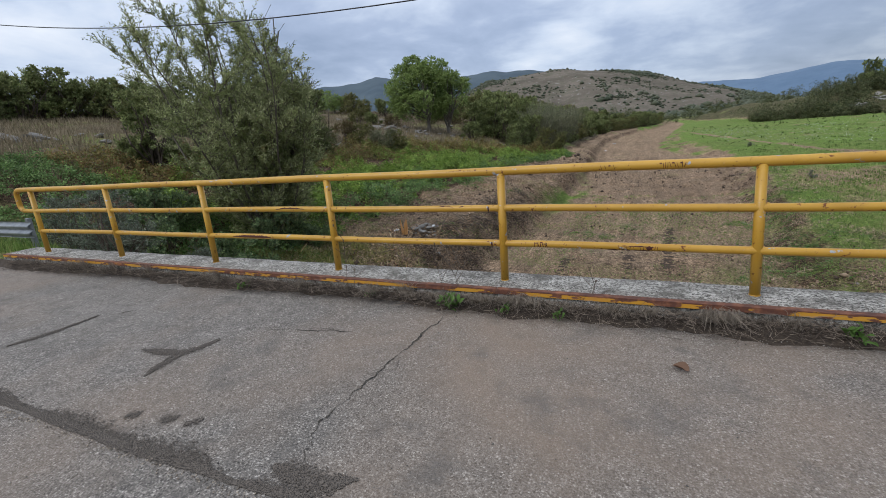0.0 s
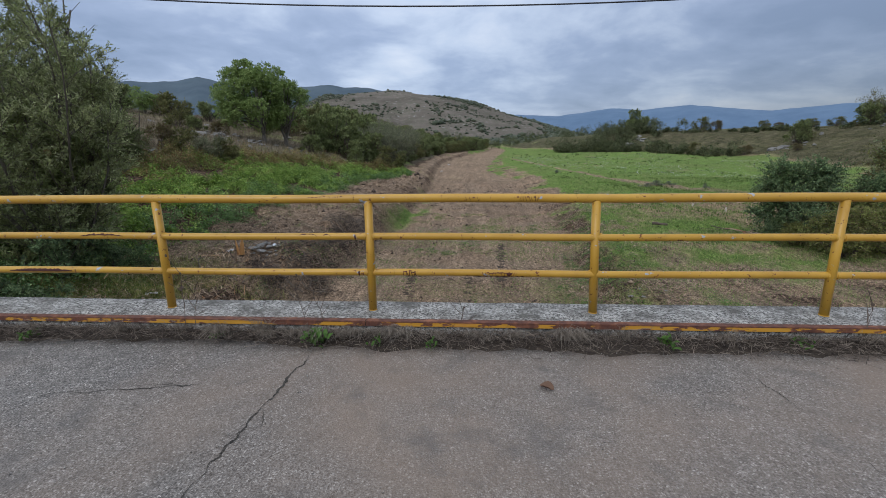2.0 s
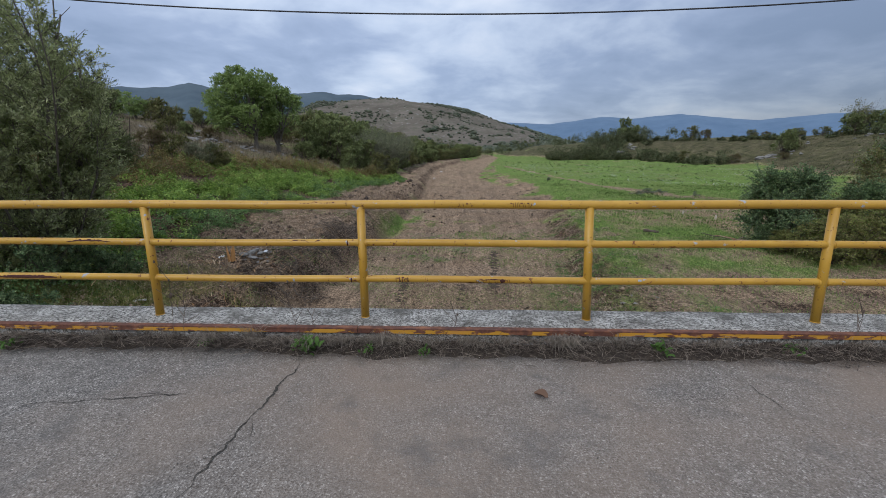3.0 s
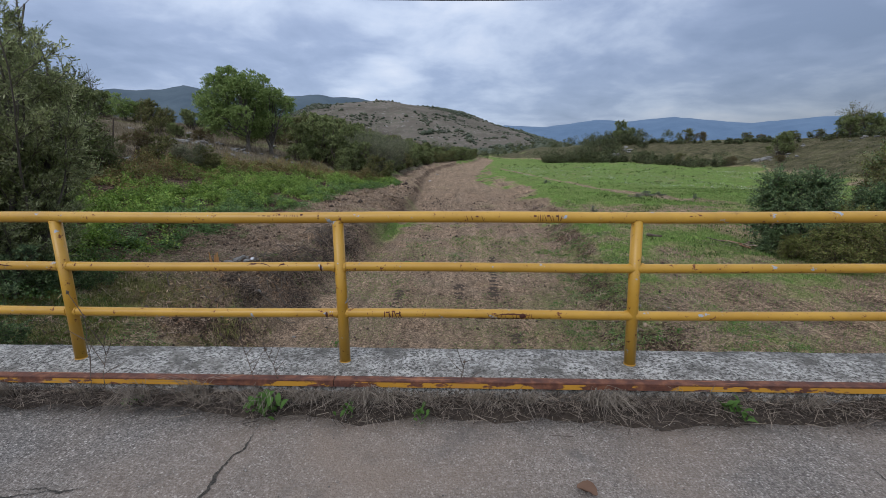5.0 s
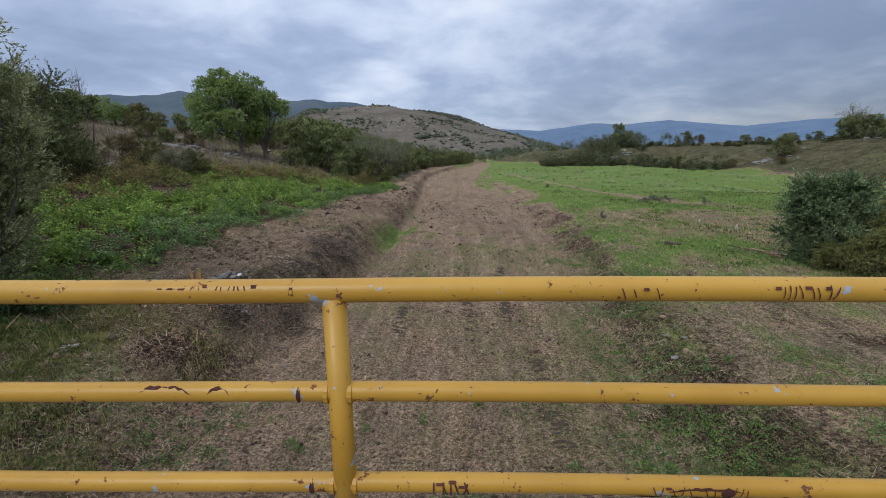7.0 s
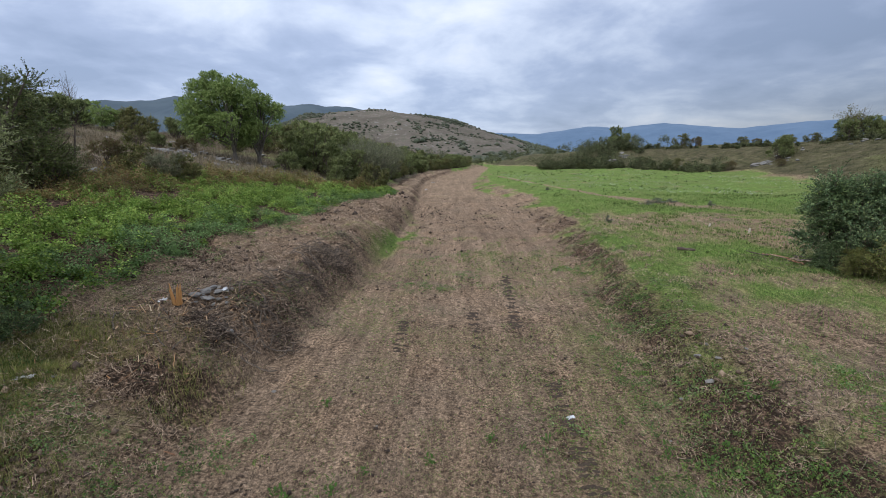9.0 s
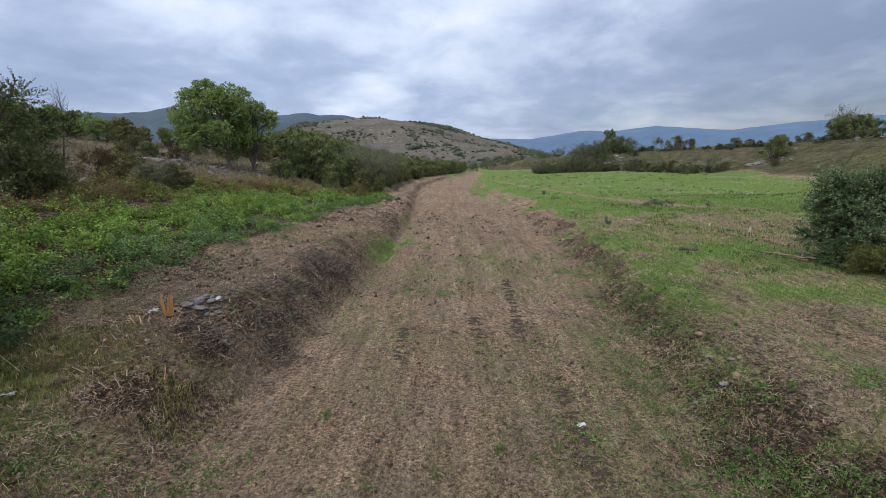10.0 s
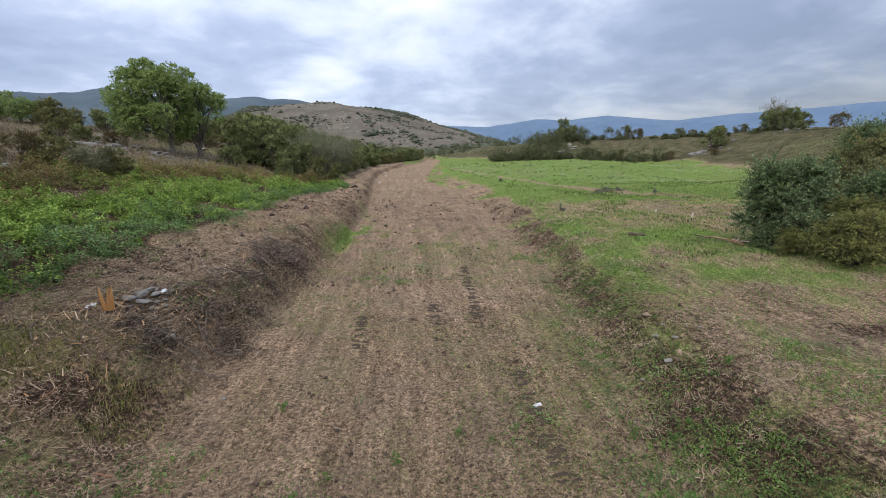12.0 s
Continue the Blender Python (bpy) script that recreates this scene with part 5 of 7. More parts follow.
for k in range(34):
    y = 78 + 3.2 * k + sr.uniform(-1.5, 1.5)
    again((DARK, OLIVE, THICK)[k % 3], float(bed_left(y)) - 3.4 - 3.5 * sr.random(), y, sr.uniform(0.6, 1.15) * (1 + 0.004 * (y - 78)), sr.uniform(0, 360), tall=sr.uniform(0.8, 1.2), long=sr.uniform(1.0, 1.5))
for k in range(18):
    y = 178 + 3.4 * k + sr.uniform(-1.5, 1.5)
    again((DARK, THICK, OLIVE)[k % 3], float(bed_left(y)) - 1.8 - 5.0 * sr.random(), y, sr.uniform(1.0, 1.7), sr.uniform(0, 360), tall=sr.uniform(0.8, 1.2), long=sr.uniform(1.0, 1.5))
PLUME = dict(levels=3, wobble=0.09, up=(0.03, 0.10, 0.08), bare=(0, 0), kids=(2, 2), spread=(0.40, 0.45), short=0.5)
plume = build_tree("feathery_shrub", [((0, 0, -0.2), (0.5 * math.cos(2.4 * k), 0.5 * math.sin(2.4 * k), 1.0), 2.6, 0.05) for k in range(7)], PLUME, BARK, FEATHER_LEAF, 7000, (0.15, 0.045), 74, 0.13)
tagged(plume, "pale grey-green feathery shrub with upright stems beside the bed", "shrub", "feathery shrubs")
stand(plume, -11.6, 60.0, 1.15, 0)
for x, y, s in ((-10.6, 63.0, 1.2), (-12.8, 64.5, 1.35), (-10.2, 68.0, 1.25), (-14.0, 61.0, 1.1), (-11.0, 73.0, 1.3), (-12.5, 80.0, 1.4), (-11.2, 88.0, 1.3), (-15.0, 77.0, 1.5), (-13.0, 97.0, 1.4)):
    again(plume, x, y, s, sr.uniform(0, 360))
# hedge on the left ridge
for k in range(46):
    y = 1 + 0.95 * k + sr.uniform(-0.8, 0.8)
    again((DARK, OLIVE, THICK, DARK, RUST)[k % 5], -41.5 + 0.05 * k + sr.uniform(-1.5, 1.5), y, sr.uniform(0.95, 1.35), sr.uniform(0, 360))
# single bushes and trees on and under the far terrace
for kind, x, y, s, t in ((THICK, 66.5, 186, 2.2, 1.35), (DARK, 69, 183, 1.9, 1.1), (DARK, 63, 178, 1.7, 1), (DARK, 75.5, 105.5, 1.45, 1.25), (OLIVE, 78, 106.5, 0.9, 1), (DARK, 93.3, 110, 1.75, 1.0),
                         (DARK, 98.8, 111, 1.95, 1.0), (DARK, 102.6, 111, 1.6, 0.95), (OLIVE, 86, 172, 1.7, 1.2), (RUST, 90, 170, 1.7, 1.2), (OLIVE, 101, 160, 1.3, 0.9), (RUST, 106, 160, 1.1, 1), (OLIVE, 111, 152, 1.3, 0.8), (RUST, 112, 110, 1.6, 1.2),
                         (RUST, 68, 112, 1.2, 1), (OLIVE, 62, 124, 1.2, 1), (OLIVE, 117, 150, 1.4, 0.8), (RUST, 72, 100, 0.8, 1), (OLIVE, 90.5, 109, 0.6, 1)):
    again(kind, x, y, s, sr.uniform(0, 360), tall=t)
THIN = dict(levels=3, wobble=0.14, up=(0.05, 0.08, 0.05), bare=(1, 0), kids=(3, 2), spread=(0.5, 0.55), short=0.52)
thin_tree = build_tree("thin_tree", [((0, 0, -0.2), (0.25, 0.0, 1), 2.6, 0.09), ((0, 0, -0.2), (-0.2, 0.1, 1), 2.2, 0.08)], THIN, BARK, OLIVE_LEAF, 2800, (0.15, 0.07), 73, 0.16)
tagged(thin_tree, "thin yellow-green tree with see-through crown on the terrace", "tree")
stand(thin_tree, 96.8, 112.5, 2.1, 0)


def scrub_leaves(spots, per, leaf, seed):
    """Leaves of many lumpy bushes in one go; spots: rows of x, y, height, width."""
    r = np.random.default_rng(seed)
    spots = np.array(spots, float)
    lumps = 7
    n = len(spots)
    k = r.uniform(0.1, 0.9, (n, lumps))
    turn, reach = r.uniform(0, 6.283, (n, lumps)), np.sqrt(r.random((n, lumps))) * np.sqrt(1 - k**2)
    zg = height(spots[:, 0], spots[:, 1])[:, None]
    rad = r.uniform(0.22, 0.42, (n, lumps)) * np.minimum(spots[:, 2], spots[:, 3])[:, None]
    c = np.stack([spots[:, :1] + np.cos(turn) * reach * spots[:, 3:], spots[:, 1:2] + np.sin(turn) * reach * spots[:, 3:], zg + np.clip(k * spots[:, 2:3], rad * 0.5, None)], 2).reshape(-1, 3)
    rad = rad.ravel()
    pick = np.repeat(np.arange(n * lumps), per // lumps)
    d = unit(r.normal(size=(len(pick), 3)))
    p = c[pick] + d * (rad[pick] * (1 - 0.5 * r.random(len(pick)) ** 2 + 0.15 * r.normal(size=len(pick))))[:, None]
    p[:, 2] = np.maximum(p[:, 2], np.repeat(zg.ravel(), lumps)[pick] + 0.03)
    return leaves(p, np.full(len(p), leaf), leaf * 0.55, d * 0.9 + [0, 0, 0.2], seed=seed + 1)


def build_far_scrub():
    """Scrub and far woods where the valley closes, too far off to count."""
    r = np.random.default_rng(78)
    spots = []
    for k in range(130):
        y = 108 + 71 * r.random() ** 0.7
        foot = float(terrace_foot(y))
        tall = (0.5 + 3.2 * r.random() ** 2) * (1 + 0.6 * smooth(135, 165, y))
        spots.append((foot - 3.5 + 7.5 * r.random() ** 1.3, y, tall, tall * r.uniform(0.6, 1.1)))
    for k in range(60):
        tall = r.uniform(2.2, 5.5)
        spots.append((r.normal(60, 7), r.normal(174, 9), tall, tall * r.uniform(0.5, 0.9)))
    for k in range(46):
        tall = r.uniform(0.4, 1.5)
        y = r.uniform(95, 175)
        spots.append((float(terrace_foot(y)) + r.uniform(20, 34), y, tall, tall * r.uniform(0.8, 1.6)))
    for k in range(150):
        y = r.uniform(160, 380)
        tall = r.uniform(3.0, 7.5)
        spots.append((-75 + 150 * r.random() if y > 225 else float(bed_left(y)) - 8 - 60 * r.random(), y, tall, tall * r.uniform(0.45, 0.8)))
    tagged(new("far_scrub", np_mesh("far_scrub", *scrub_leaves(spots, 560, 0.36, 79), SCRUB_LEAF)), "dark scrub and small trees where the valley closes", "scrub", kind="stuff")


build_far_scrub()

# bushes on the right bank
BANK = tagged(build_shrub("bank_bush", 3.3, 1.9, BUSH_LEAF, 40000, (0.12, 0.05), 61, 34, long=1.25, per=17, droop=0.3), "large dark-green bush with dense small leaves on the meadow's edge", "bush", "bushes on the right bank")
stand(BANK, 15.8, 17.6, 1.08, 0)
for x, y, s, t in ((18.6, 16.0, 0.95, 0.95), (20.6, 12.6, 0.8, 1.0), (15.0, 16.8, 0.5, 0.7), (28.5, 25.0, 1.4, 1.1)):
    again(BANK, x, y, s, sr.uniform(0, 360), tall=t)
OLIVE_BANK = tagged(build_shrub("bank_bush", 2.4, 1.8, YELLOW_LEAF, 22000, (0.095, 0.045), 62, 24, long=1.2, per=15, droop=0.35), "yellowish-green bush leaning on a darker one", "bush", "bushes on the right bank")
stand(OLIVE_BANK, 15.6, 14.3, 0.85, 0)
again(OLIVE_BANK, 17.4, 14.9, 1.05, 75)
again(OLIVE_BANK, 14.9, 15.9, 0.42, 160)
again(OLIVE_BANK, 19.9, 13.9, 1.1, 130)
TALL_BANK = tagged(build_shrub("bank_bush", 3.0, 1.9, OLIVE_LEAF, 24000, (0.11, 0.05), 65, 28, long=1.25, per=15, droop=0.3), "tall olive-green bush behind the darker ones", "bush", "bushes on the right bank")
stand(TALL_BANK, 21.0, 17.6, 1.25, 250)
for x, y, s, t in ((24.0, 20.6, 1.45, 1.1), (26.5, 22.4, 1.3, 1.1), (31.0, 26.5, 1.4, 1.1), (33.5, 30.0, 1.5, 1.1), (21.5, 15.2, 1.1, 1.0)):
    again(TALL_BANK, x, y, s, sr.uniform(0, 360), tall=t)

SILVER = tagged(build_shrub("silvery_shrub", 1.7, 1.2, SILVER_LEAF, 5200, (0.085, 0.022), 63, 10), "silvery narrow-leaved shrub on the road embankment", "shrub", "shrubs by the road")
stand(SILVER, -9.4, 2.0, 1.0, 0)
again(SILVER, -10.9, 2.4, 1.05, 70)
for x, y, s, t in ((19.6, 42.3, 0.9, 0.35), (18.2, 41.6, 0.8, 0.32), (20.8, 42.0, 0.6, 0.4), (22.7, 39.0, 0.35, 0.9), (10.7, 29.8, 0.28, 1.2), (13.2, 61.0, 0.5, 0.6)):
    tagged(again(SILVER, x, y, s, 33 * x, tall=t), "low grey-green weed clump standing in the meadow", "weed", "weed clumps in the meadow")
again(SILVER, -8.7, 3.6, 0.9, 150)
UNDER = tagged(build_shrub("undergrowth_shrub", 1.3, 1.5, BUSH_LEAF, 6000, (0.09, 0.04), 64, 12), "low dark undergrowth below the willow", "shrub", "undergrowth")
stand(UNDER, -9.9, 5.2, 1.0, 0)
for x, y, s in ((-8.8, 5.0, 0.8), (-11.6, 4.6, 1.1), (-10.2, 7.0, 1.0), (-13.2, 5.6, 1.2), (-12.6, 8.6, 1.1), (-12.8, 3.2, 1.0), (-9.6, 8.6, 0.7)):
    again(UNDER, x, y, s, sr.uniform(0, 360))

BARE = dict(levels=3, wobble=0.10, up=(0.05, 0.10, 0.05), bare=(0, 0), kids=(2, 2), spread=(0.42, 0.45), short=0.5)
bare = build_tree("bare_sapling", [((0, 0, -0.2), (0.22 * k - 0.22, 0.1, 1), 2.4, 0.045) for k in range(3)], BARE, BARK, None, 0, (0.1, 0.1), 71, 0.1)
tagged(bare, "leafless grey sapling on the ridge", "tree", "saplings")
stand(bare, -52.0, 62.0, 1.9, 0)
again(bare, -55.6, 61.5, 1.6, 70)
again(bare, -10.5, 72.0, 1.7, 40)
again(bare, -9.5, 76.0, 1.6, 140)
again(bare, 97.5, 112, 2.2, 10)


# ---- low growth and litter: too much of it to count ----
def scatter(n, x0, x1, y0, y1, keep, seed):
    r = np.random.default_rng(seed)
    x, y = r.uniform(x0, x1, n), y0 + (y1 - y0) * r.random(n) ** 1.35
    ok = keep(x, y) > r.random(n)
    x, y = x[ok], y[ok]
    return np.stack([x, y, height(x, y)], 1)


def build_crop():
    """Leafy mounds in three belts: nettles at the edge, the green crop, reddish plants at the back."""
    r = np.random.default_rng(90)
    n = 4700
    y = 2.5 + 50 * r.random(n) ** 1.1
    e, b = crop_edge(y), crop_back(y)
    v = -0.01 + 1.27 * r.random(n)
    x = e + (b - e) * v
    lump = fbm(x, y, 1.7, 3, 91) + 0.5 * fbm(x, y, 4.5, 2, 89)
    ok = lump > np.where(v > 0.85, -0.3, -0.10)
    x, y, v, lump = x[ok], y[ok], v[ok], lump[ok]
    n = len(x)
    z = height(x, y)
    wide = r.uniform(0.18, 0.46, n)
    tall = np.clip(0.36 + 1.4 * lump, 0.12, 0.85) * r.uniform(0.65, 1.2, n) * (1 + 0.55 * smooth(0.6, 1.0, v))
    kind = v + 0.13 * r.normal(size=n) + 0.45 * fbm(x, y, 4, 3, 92)
    for name, label, mat, ok, size, per in (
        ("nettles", "dark nettles along the crop's edge", CROP_DARK, (kind < 0.20) | (y < 7), 0.085, 84),
        ("green_crop", "bright green leafy crop on the left terrace", CROP_LEAF, (kind >= 0.20) & (kind < 0.80) & (y >= 7), 0.10, 110),
        ("reddish_crop", "reddish drying plants at the field's back edge", CROP_RUST, (kind >= 0.80) & (y >= 7), 0.105, 84),
    ):
        m = int(ok.sum())
        px, py, pz, h, w = (np.repeat(q[ok], per) for q in (x, y, z, tall, wide))
        d = unit(r.normal(size=(m * per, 3)))
        d[:, 2] = np.abs(d[:, 2])
        deep = 1 - 0.35 * r.random(m * per) ** 2 + 0.08 * r.normal(size=m * per)
        p = np.stack([px + d[:, 0] * w * deep, py + d[:, 1] * w * deep, pz + 0.02 + d[:, 2] * h * deep], 1)
        me = np_mesh(name, *leaves(p, np.full(m * per, size), size * 0.62, d * [1, 1, 0.1], seed=93, level=1.6, spread=0.8), mat)
        tagged(new(name, me), label, "plants", kind="stuff")


build_crop()


def bank_left(x, y):
    l = bed_left(y)
    return smooth(-0.6, 0.6, l - x) * smooth(-0.6, 0.3, x - crop_edge(y))


def build_litter():
    """Mown stalks: long ones on the left terrace, chaff in the bed."""
    chaff = scatter(420000, -7, 8, 2.5, 70, lambda x, y: smooth(-1.5, 0.5, np.minimum(x - bed_left(y), bed_right(y) - x)) * smooth(70, 30, y) * (0.45 + 1.2 * fbm(x, y, 1.5, 3, 95)), 96)
    stalks = scatter(190000, -11, -4, 3, 46, lambda x, y: bank_left(x, y) * (0.6 + 1.3 * fbm(x, y, 1.2, 3, 97)) * (0.18 + 0.82 * smooth(8, 12, y)), 98)
    hay = scatter(16000, 5, 15, 4, 24, lambda x, y: smooth(0, 1.5, x - bed_right(y)) * (0.18 + 1.1 * fbm(x, y, 2.2, 3, 99)), 100)
    far = lambda p: (1 + 0.022 * np.clip(p[:, 1] - 6, 0, None))  # noqa: E731
    for name, label, p, ln, wd, tilt in (("chaff", "chopped dry chaff on the river bed", chaff, 0.055, 0.0075, 0.3), ("mown_stalks", "mown brown stalks and twigs on the left bank", stalks, 0.17, 0.0055, 0.22),
                                         ("hay", "thin dry hay on the meadow's edge", hay, 0.10, 0.006, 0.15)):
        me = np_mesh(name, *strips(p, ln * far(p), wd * far(p), tilt, 101), CHAFF if name == "chaff" else STRAW)
        tagged(new(name, me), label, "litter", kind="stuff")


build_litter()


def build_clumps():
    """Small matted heaps of mown stuff that the machine left on the banks."""
    r = np.random.default_rng(105)
    n = 3400
    x, y = np.where(r.random(n) < 0.62, r.uniform(-9.5, -4.2, n), r.uniform(4.0, 11.0, n)), 4 + 34 * r.random(n) ** 1.3
    ok = np.where(x < 0, bank_left(x, y), smooth(-0.8, 0.2, x - bed_right(y)) * smooth(4.5, 1.5, x - bed_right(y))) * np.clip(0.5 + 2.0 * fbm(x, y, 2.0, 3, 106), 0, 1) > r.random(n)
    x, y = x[ok], y[ok]
    per = 80
    size = np.repeat(r.uniform(0.08, 0.30, len(x)), per)
    d = unit(r.normal(size=(len(x) * per, 3)))
    px, py = np.repeat(x, per) + d[:, 0] * size * 1.3, np.repeat(y, per) + d[:, 1] * size
    p = np.stack([px, py, height(px, py) + np.abs(d[:, 2]) * size * 0.75], 1)
    me = np_mesh("matted_heaps", *strips(p, np.full(len(p), 0.10) * (1 + 0.02 * p[:, 1]), np.full(len(p), 0.0048) * (1 + 0.035 * p[:, 1]), 0.5, 107), HEAP)
    tagged(new("matted_heaps", me), "small matted heaps of mown stalks on the banks", "litter", kind="stuff")


build_clumps()


def meadow(x, y):
    return (1 - track_at(x, y)) * smooth(-0.3, 1.2, x - bed_right(y) - 0.85 * bank_w(y)) * smooth(1, -4, x - terrace_foot(y)) * smooth(62, 22, y) * np.clip(0.75 + 1.6 * fbm(x, y, 5.0, 4, 11) + 0.6 * fbm(x, y, 1.6, 4, 15) - 0.45 * np.exp(-((y - 9) / 3.0) ** 2), 0.04, 1)


def build_grass():
    short = scatter(150000, 5, 30, 4, 60, meadow, 111)
    far = (1 + 0.03 * np.clip(short[:, 1] - 6, 0, None))
    me = np_mesh("meadow_grass", *blades(short, 0.095 * far, (0.011 * far)[:, None], 0.8, 112), GRASS)
    tagged(new("meadow_grass", me), "short green grass of the meadow", "grass", kind="stuff")
    tufts = scatter(26000, 8, 60, 16, 150, lambda x, y: smooth(0, 1.5, x - bed_right(y) - 0.9 * bank_w(y)) * smooth(0, -4, x - terrace_foot(y)) * np.clip(0.15 + 3.0 * fbm(x, y, 3.5, 4, 108), 0, 1) * (0.12 + 0.88 * smooth(70, 30, y)) * (1 - track_at(x, y)), 109)
    r = np.random.default_rng(110)
    p = np.repeat(tufts, 6, 0) + r.normal(size=(len(tufts) * 6, 3)) * [0.12, 0.12, 0]
    wide = 1 + 0.02 * p[:, 1]
    me = np_mesh("meadow_tufts", *blades(p, 0.10 * wide, (0.03 * wide)[:, None], 0.8, 113), TUFT_GRASS)
    tagged(new("meadow_tufts", me), "rank dark-green tufts in the meadow", "grass", kind="stuff")
    patch = scatter(80000, -9.5, 8, 2.5, 30, lambda x, y: smooth(0.02, 0.16, fbm(x, y, 2.2, 4, 113) + 0.06 * smooth(12, 5, y) + 0.05 * smooth(1, 5, x)) * 0.8, 114)
    far = (1 + 0.03 * np.clip(patch[:, 1] - 6, 0, None))
    me = np_mesh("sprouting_grass", *leaves(patch + [0, 0, 0.02], 0.06 * far, 0.02, np.array([0, 0, 0.9]), seed=115), GRASS)
    tagged(new("sprouting_grass", me), "low green sprouts between the chaff", "grass", kind="stuff")
    bed = scatter(170000, -4, 8, 4.2, 22, lambda x, y: smooth(-0.2, 0.3, x - bed_left(y)) * smooth(2.6, 1.2, x - bed_right(y)) * smooth(22, 9, y) * np.clip(0.05 + 0.42 * smooth(0.6, 4.0, x) + 1.7 * fbm(x, y, 1.5, 4, 141) + 1.0 * fbm(x, y, 4.5, 3, 142), 0, 1), 143)
    me = np_mesh("bed_sprouts", *leaves(bed + [0, 0, 0.012], 0.034 * (1 + 0.04 * np.clip(bed[:, 1] - 6, 0, None)), 0.019, np.array([0, 0, 0.7]), seed=144, level=1.0), BED_GREEN)
    tagged(new("bed_sprouts", me), "tiny olive-green sprouts all over the mown bed", "weeds", kind="stuff")
    bank = scatter(70000, -11.5, -4.8, 4, 11.2, lambda x, y: smooth(-0.3, 1.0, bed_left(y) - x) * smooth(11, 9, y) * np.clip(0.45 + 3.0 * fbm(x, y, 1.3, 4, 131) + 0.25 * smooth(-6.5, -8.5, x), 0, 1), 132)
    me = np_mesh("bank_grass", *blades(bank, 0.17, 0.010, 0.9, 133), BANK_GRASS)
    tagged(new("bank_grass", me), "rank olive-green grass on the left bank", "grass", kind="stuff")
    slope = scatter(90000, -48, -15, 6, 75, lambda x, y: smooth(-1.5, 1, crop_back(y) - x) * (0.6 + fbm(x, y, 5, 3, 116)), 117)
    me = np_mesh("slope_grass", *blades(slope, 0.42, 0.035, 0.45, 118), DRY_GRASS)
    tagged(new("slope_grass", me), "tall dry grass on the slope", "grass", kind="stuff")
    terrace = scatter(90000, 34, 120, 30, 180, lambda x, y: smooth(-1, 5, x - terrace_foot(y)) * smooth(45, 25, x - terrace_foot(y)), 119)
    me = np_mesh("terrace_grass", *blades(terrace, 0.20, 0.07, 0.9, 120), TERRACE_GRASS)
    tagged(new("terrace_grass", me), "dry grass on the far terrace", "grass", kind="stuff")
    verge = scatter(9000, -16, -8.6, 0.4, 5.5, lambda x, y: 0 * x + 0.9, 121)
    me = np_mesh("verge_grass", *blades(verge, 0.22, 0.010, 0.6, 122), GRASS)
    tagged(new("verge_grass", me), "green grass on the road's verge", "grass", kind="stuff")


build_grass()


def build_low_weeds():
    """Mats of low leafy weeds on the near banks and in the bed."""
    r = np.random.default_rng(125)
    n = 9000
    x, y = r.uniform(-10, 9.5, n), 3.2 + 22 * r.random(n) ** 1.6
    l, rr = bed_left(y), bed_right(y)
    want = 0.46 * smooth(0, 1.5, l - x) * smooth(13, 8, y) + 0.60 * smooth(-1.4, 0.2, x - rr) * smooth(4.0, 1.0, x - rr) * smooth(26, 14, y) + 0.14 * smooth(9.5, 5.5, y) + 0.12 * smooth(-1.0, 0.5, x - rr) * smooth(3, 1, x - rr)
    ok = want + 2.4 * fbm(x, y, 1.9, 4, 126) - 0.22 > 0.35 * r.random(n)
    ok &= x > crop_edge(y) - 0.2
    x, y = x[ok], y[ok]
    per = 34
    size = np.repeat(r.uniform(0.08, 0.26, len(x)), per)
    d = unit(r.normal(size=(len(x) * per, 3)) * [1, 1, 0.7])
    px, py = np.repeat(x, per) + d[:, 0] * size, np.repeat(y, per) + d[:, 1] * size
    p = np.stack([px, py, height(px, py) + 0.02 + np.abs(d[:, 2]) * size * 0.5], 1)
    half = np.repeat(r.random(len(x)) < 0.65, per)
    for name, label, mat, pick in (("bank_weeds", "mats of dark green weeds on the banks", CROP_DARK, half), ("bank_sprouts", "fresh green sprouts between dry litter", GRASS, ~half)):
        me = np_mesh(name, *leaves(p[pick], np.full(int(pick.sum()), 0.044), 0.027, d[pick] * [1, 1, 0.4], seed=127, level=1.0), mat)
        tagged(new(name, me), label, "weeds", kind="stuff")


build_low_weeds()


# ---- stones ----
def rock_mesh(seed, flat=0.6, cuts=2):
    """A broken, weathered stone: a rough ball with flat faces chopped off it."""
    r = np.random.default_rng(seed + 500)
    bm = bmesh.new()
    bmesh.ops.create_icosphere(bm, subdivisions=cuts + 1, radius=1.0)
    planes = [(Vector(unit(r.normal(size=3))), r.uniform(0.45, 0.8)) for _ in range(9)]
    for v in bm.verts:
        v.co *= 1 + 0.25 * noise.noise(v.co * 1.3 + Vector((seed * 7.1, 0, 0)))
        for way, far in planes:
            over = v.co.dot(way) - far
            if over > 0:
                v.co -= way * over
        v.co *= 1 + 0.07 * noise.noise(v.co * 4.0 + Vector((0, seed * 5.3, 0)))
        v.co.x *= 1.3
        v.co.z *= flat
    return bm


ROCKS = []
for k in range(4):
    me = bpy.data.meshes.new("rock")
    b = rock_mesh(k + 1, 0.5 + 0.1 * k, 1 + k % 2)
    b.to_mesh(me)
    b.free()
    me.materials.append(STONE)
    ROCKS.append(me)


PALE_ROCKS = []
for me in ROCKS:
    PALE_ROCKS.append(me.copy())
    PALE_ROCKS[-1].materials[0] = PALE_STONE


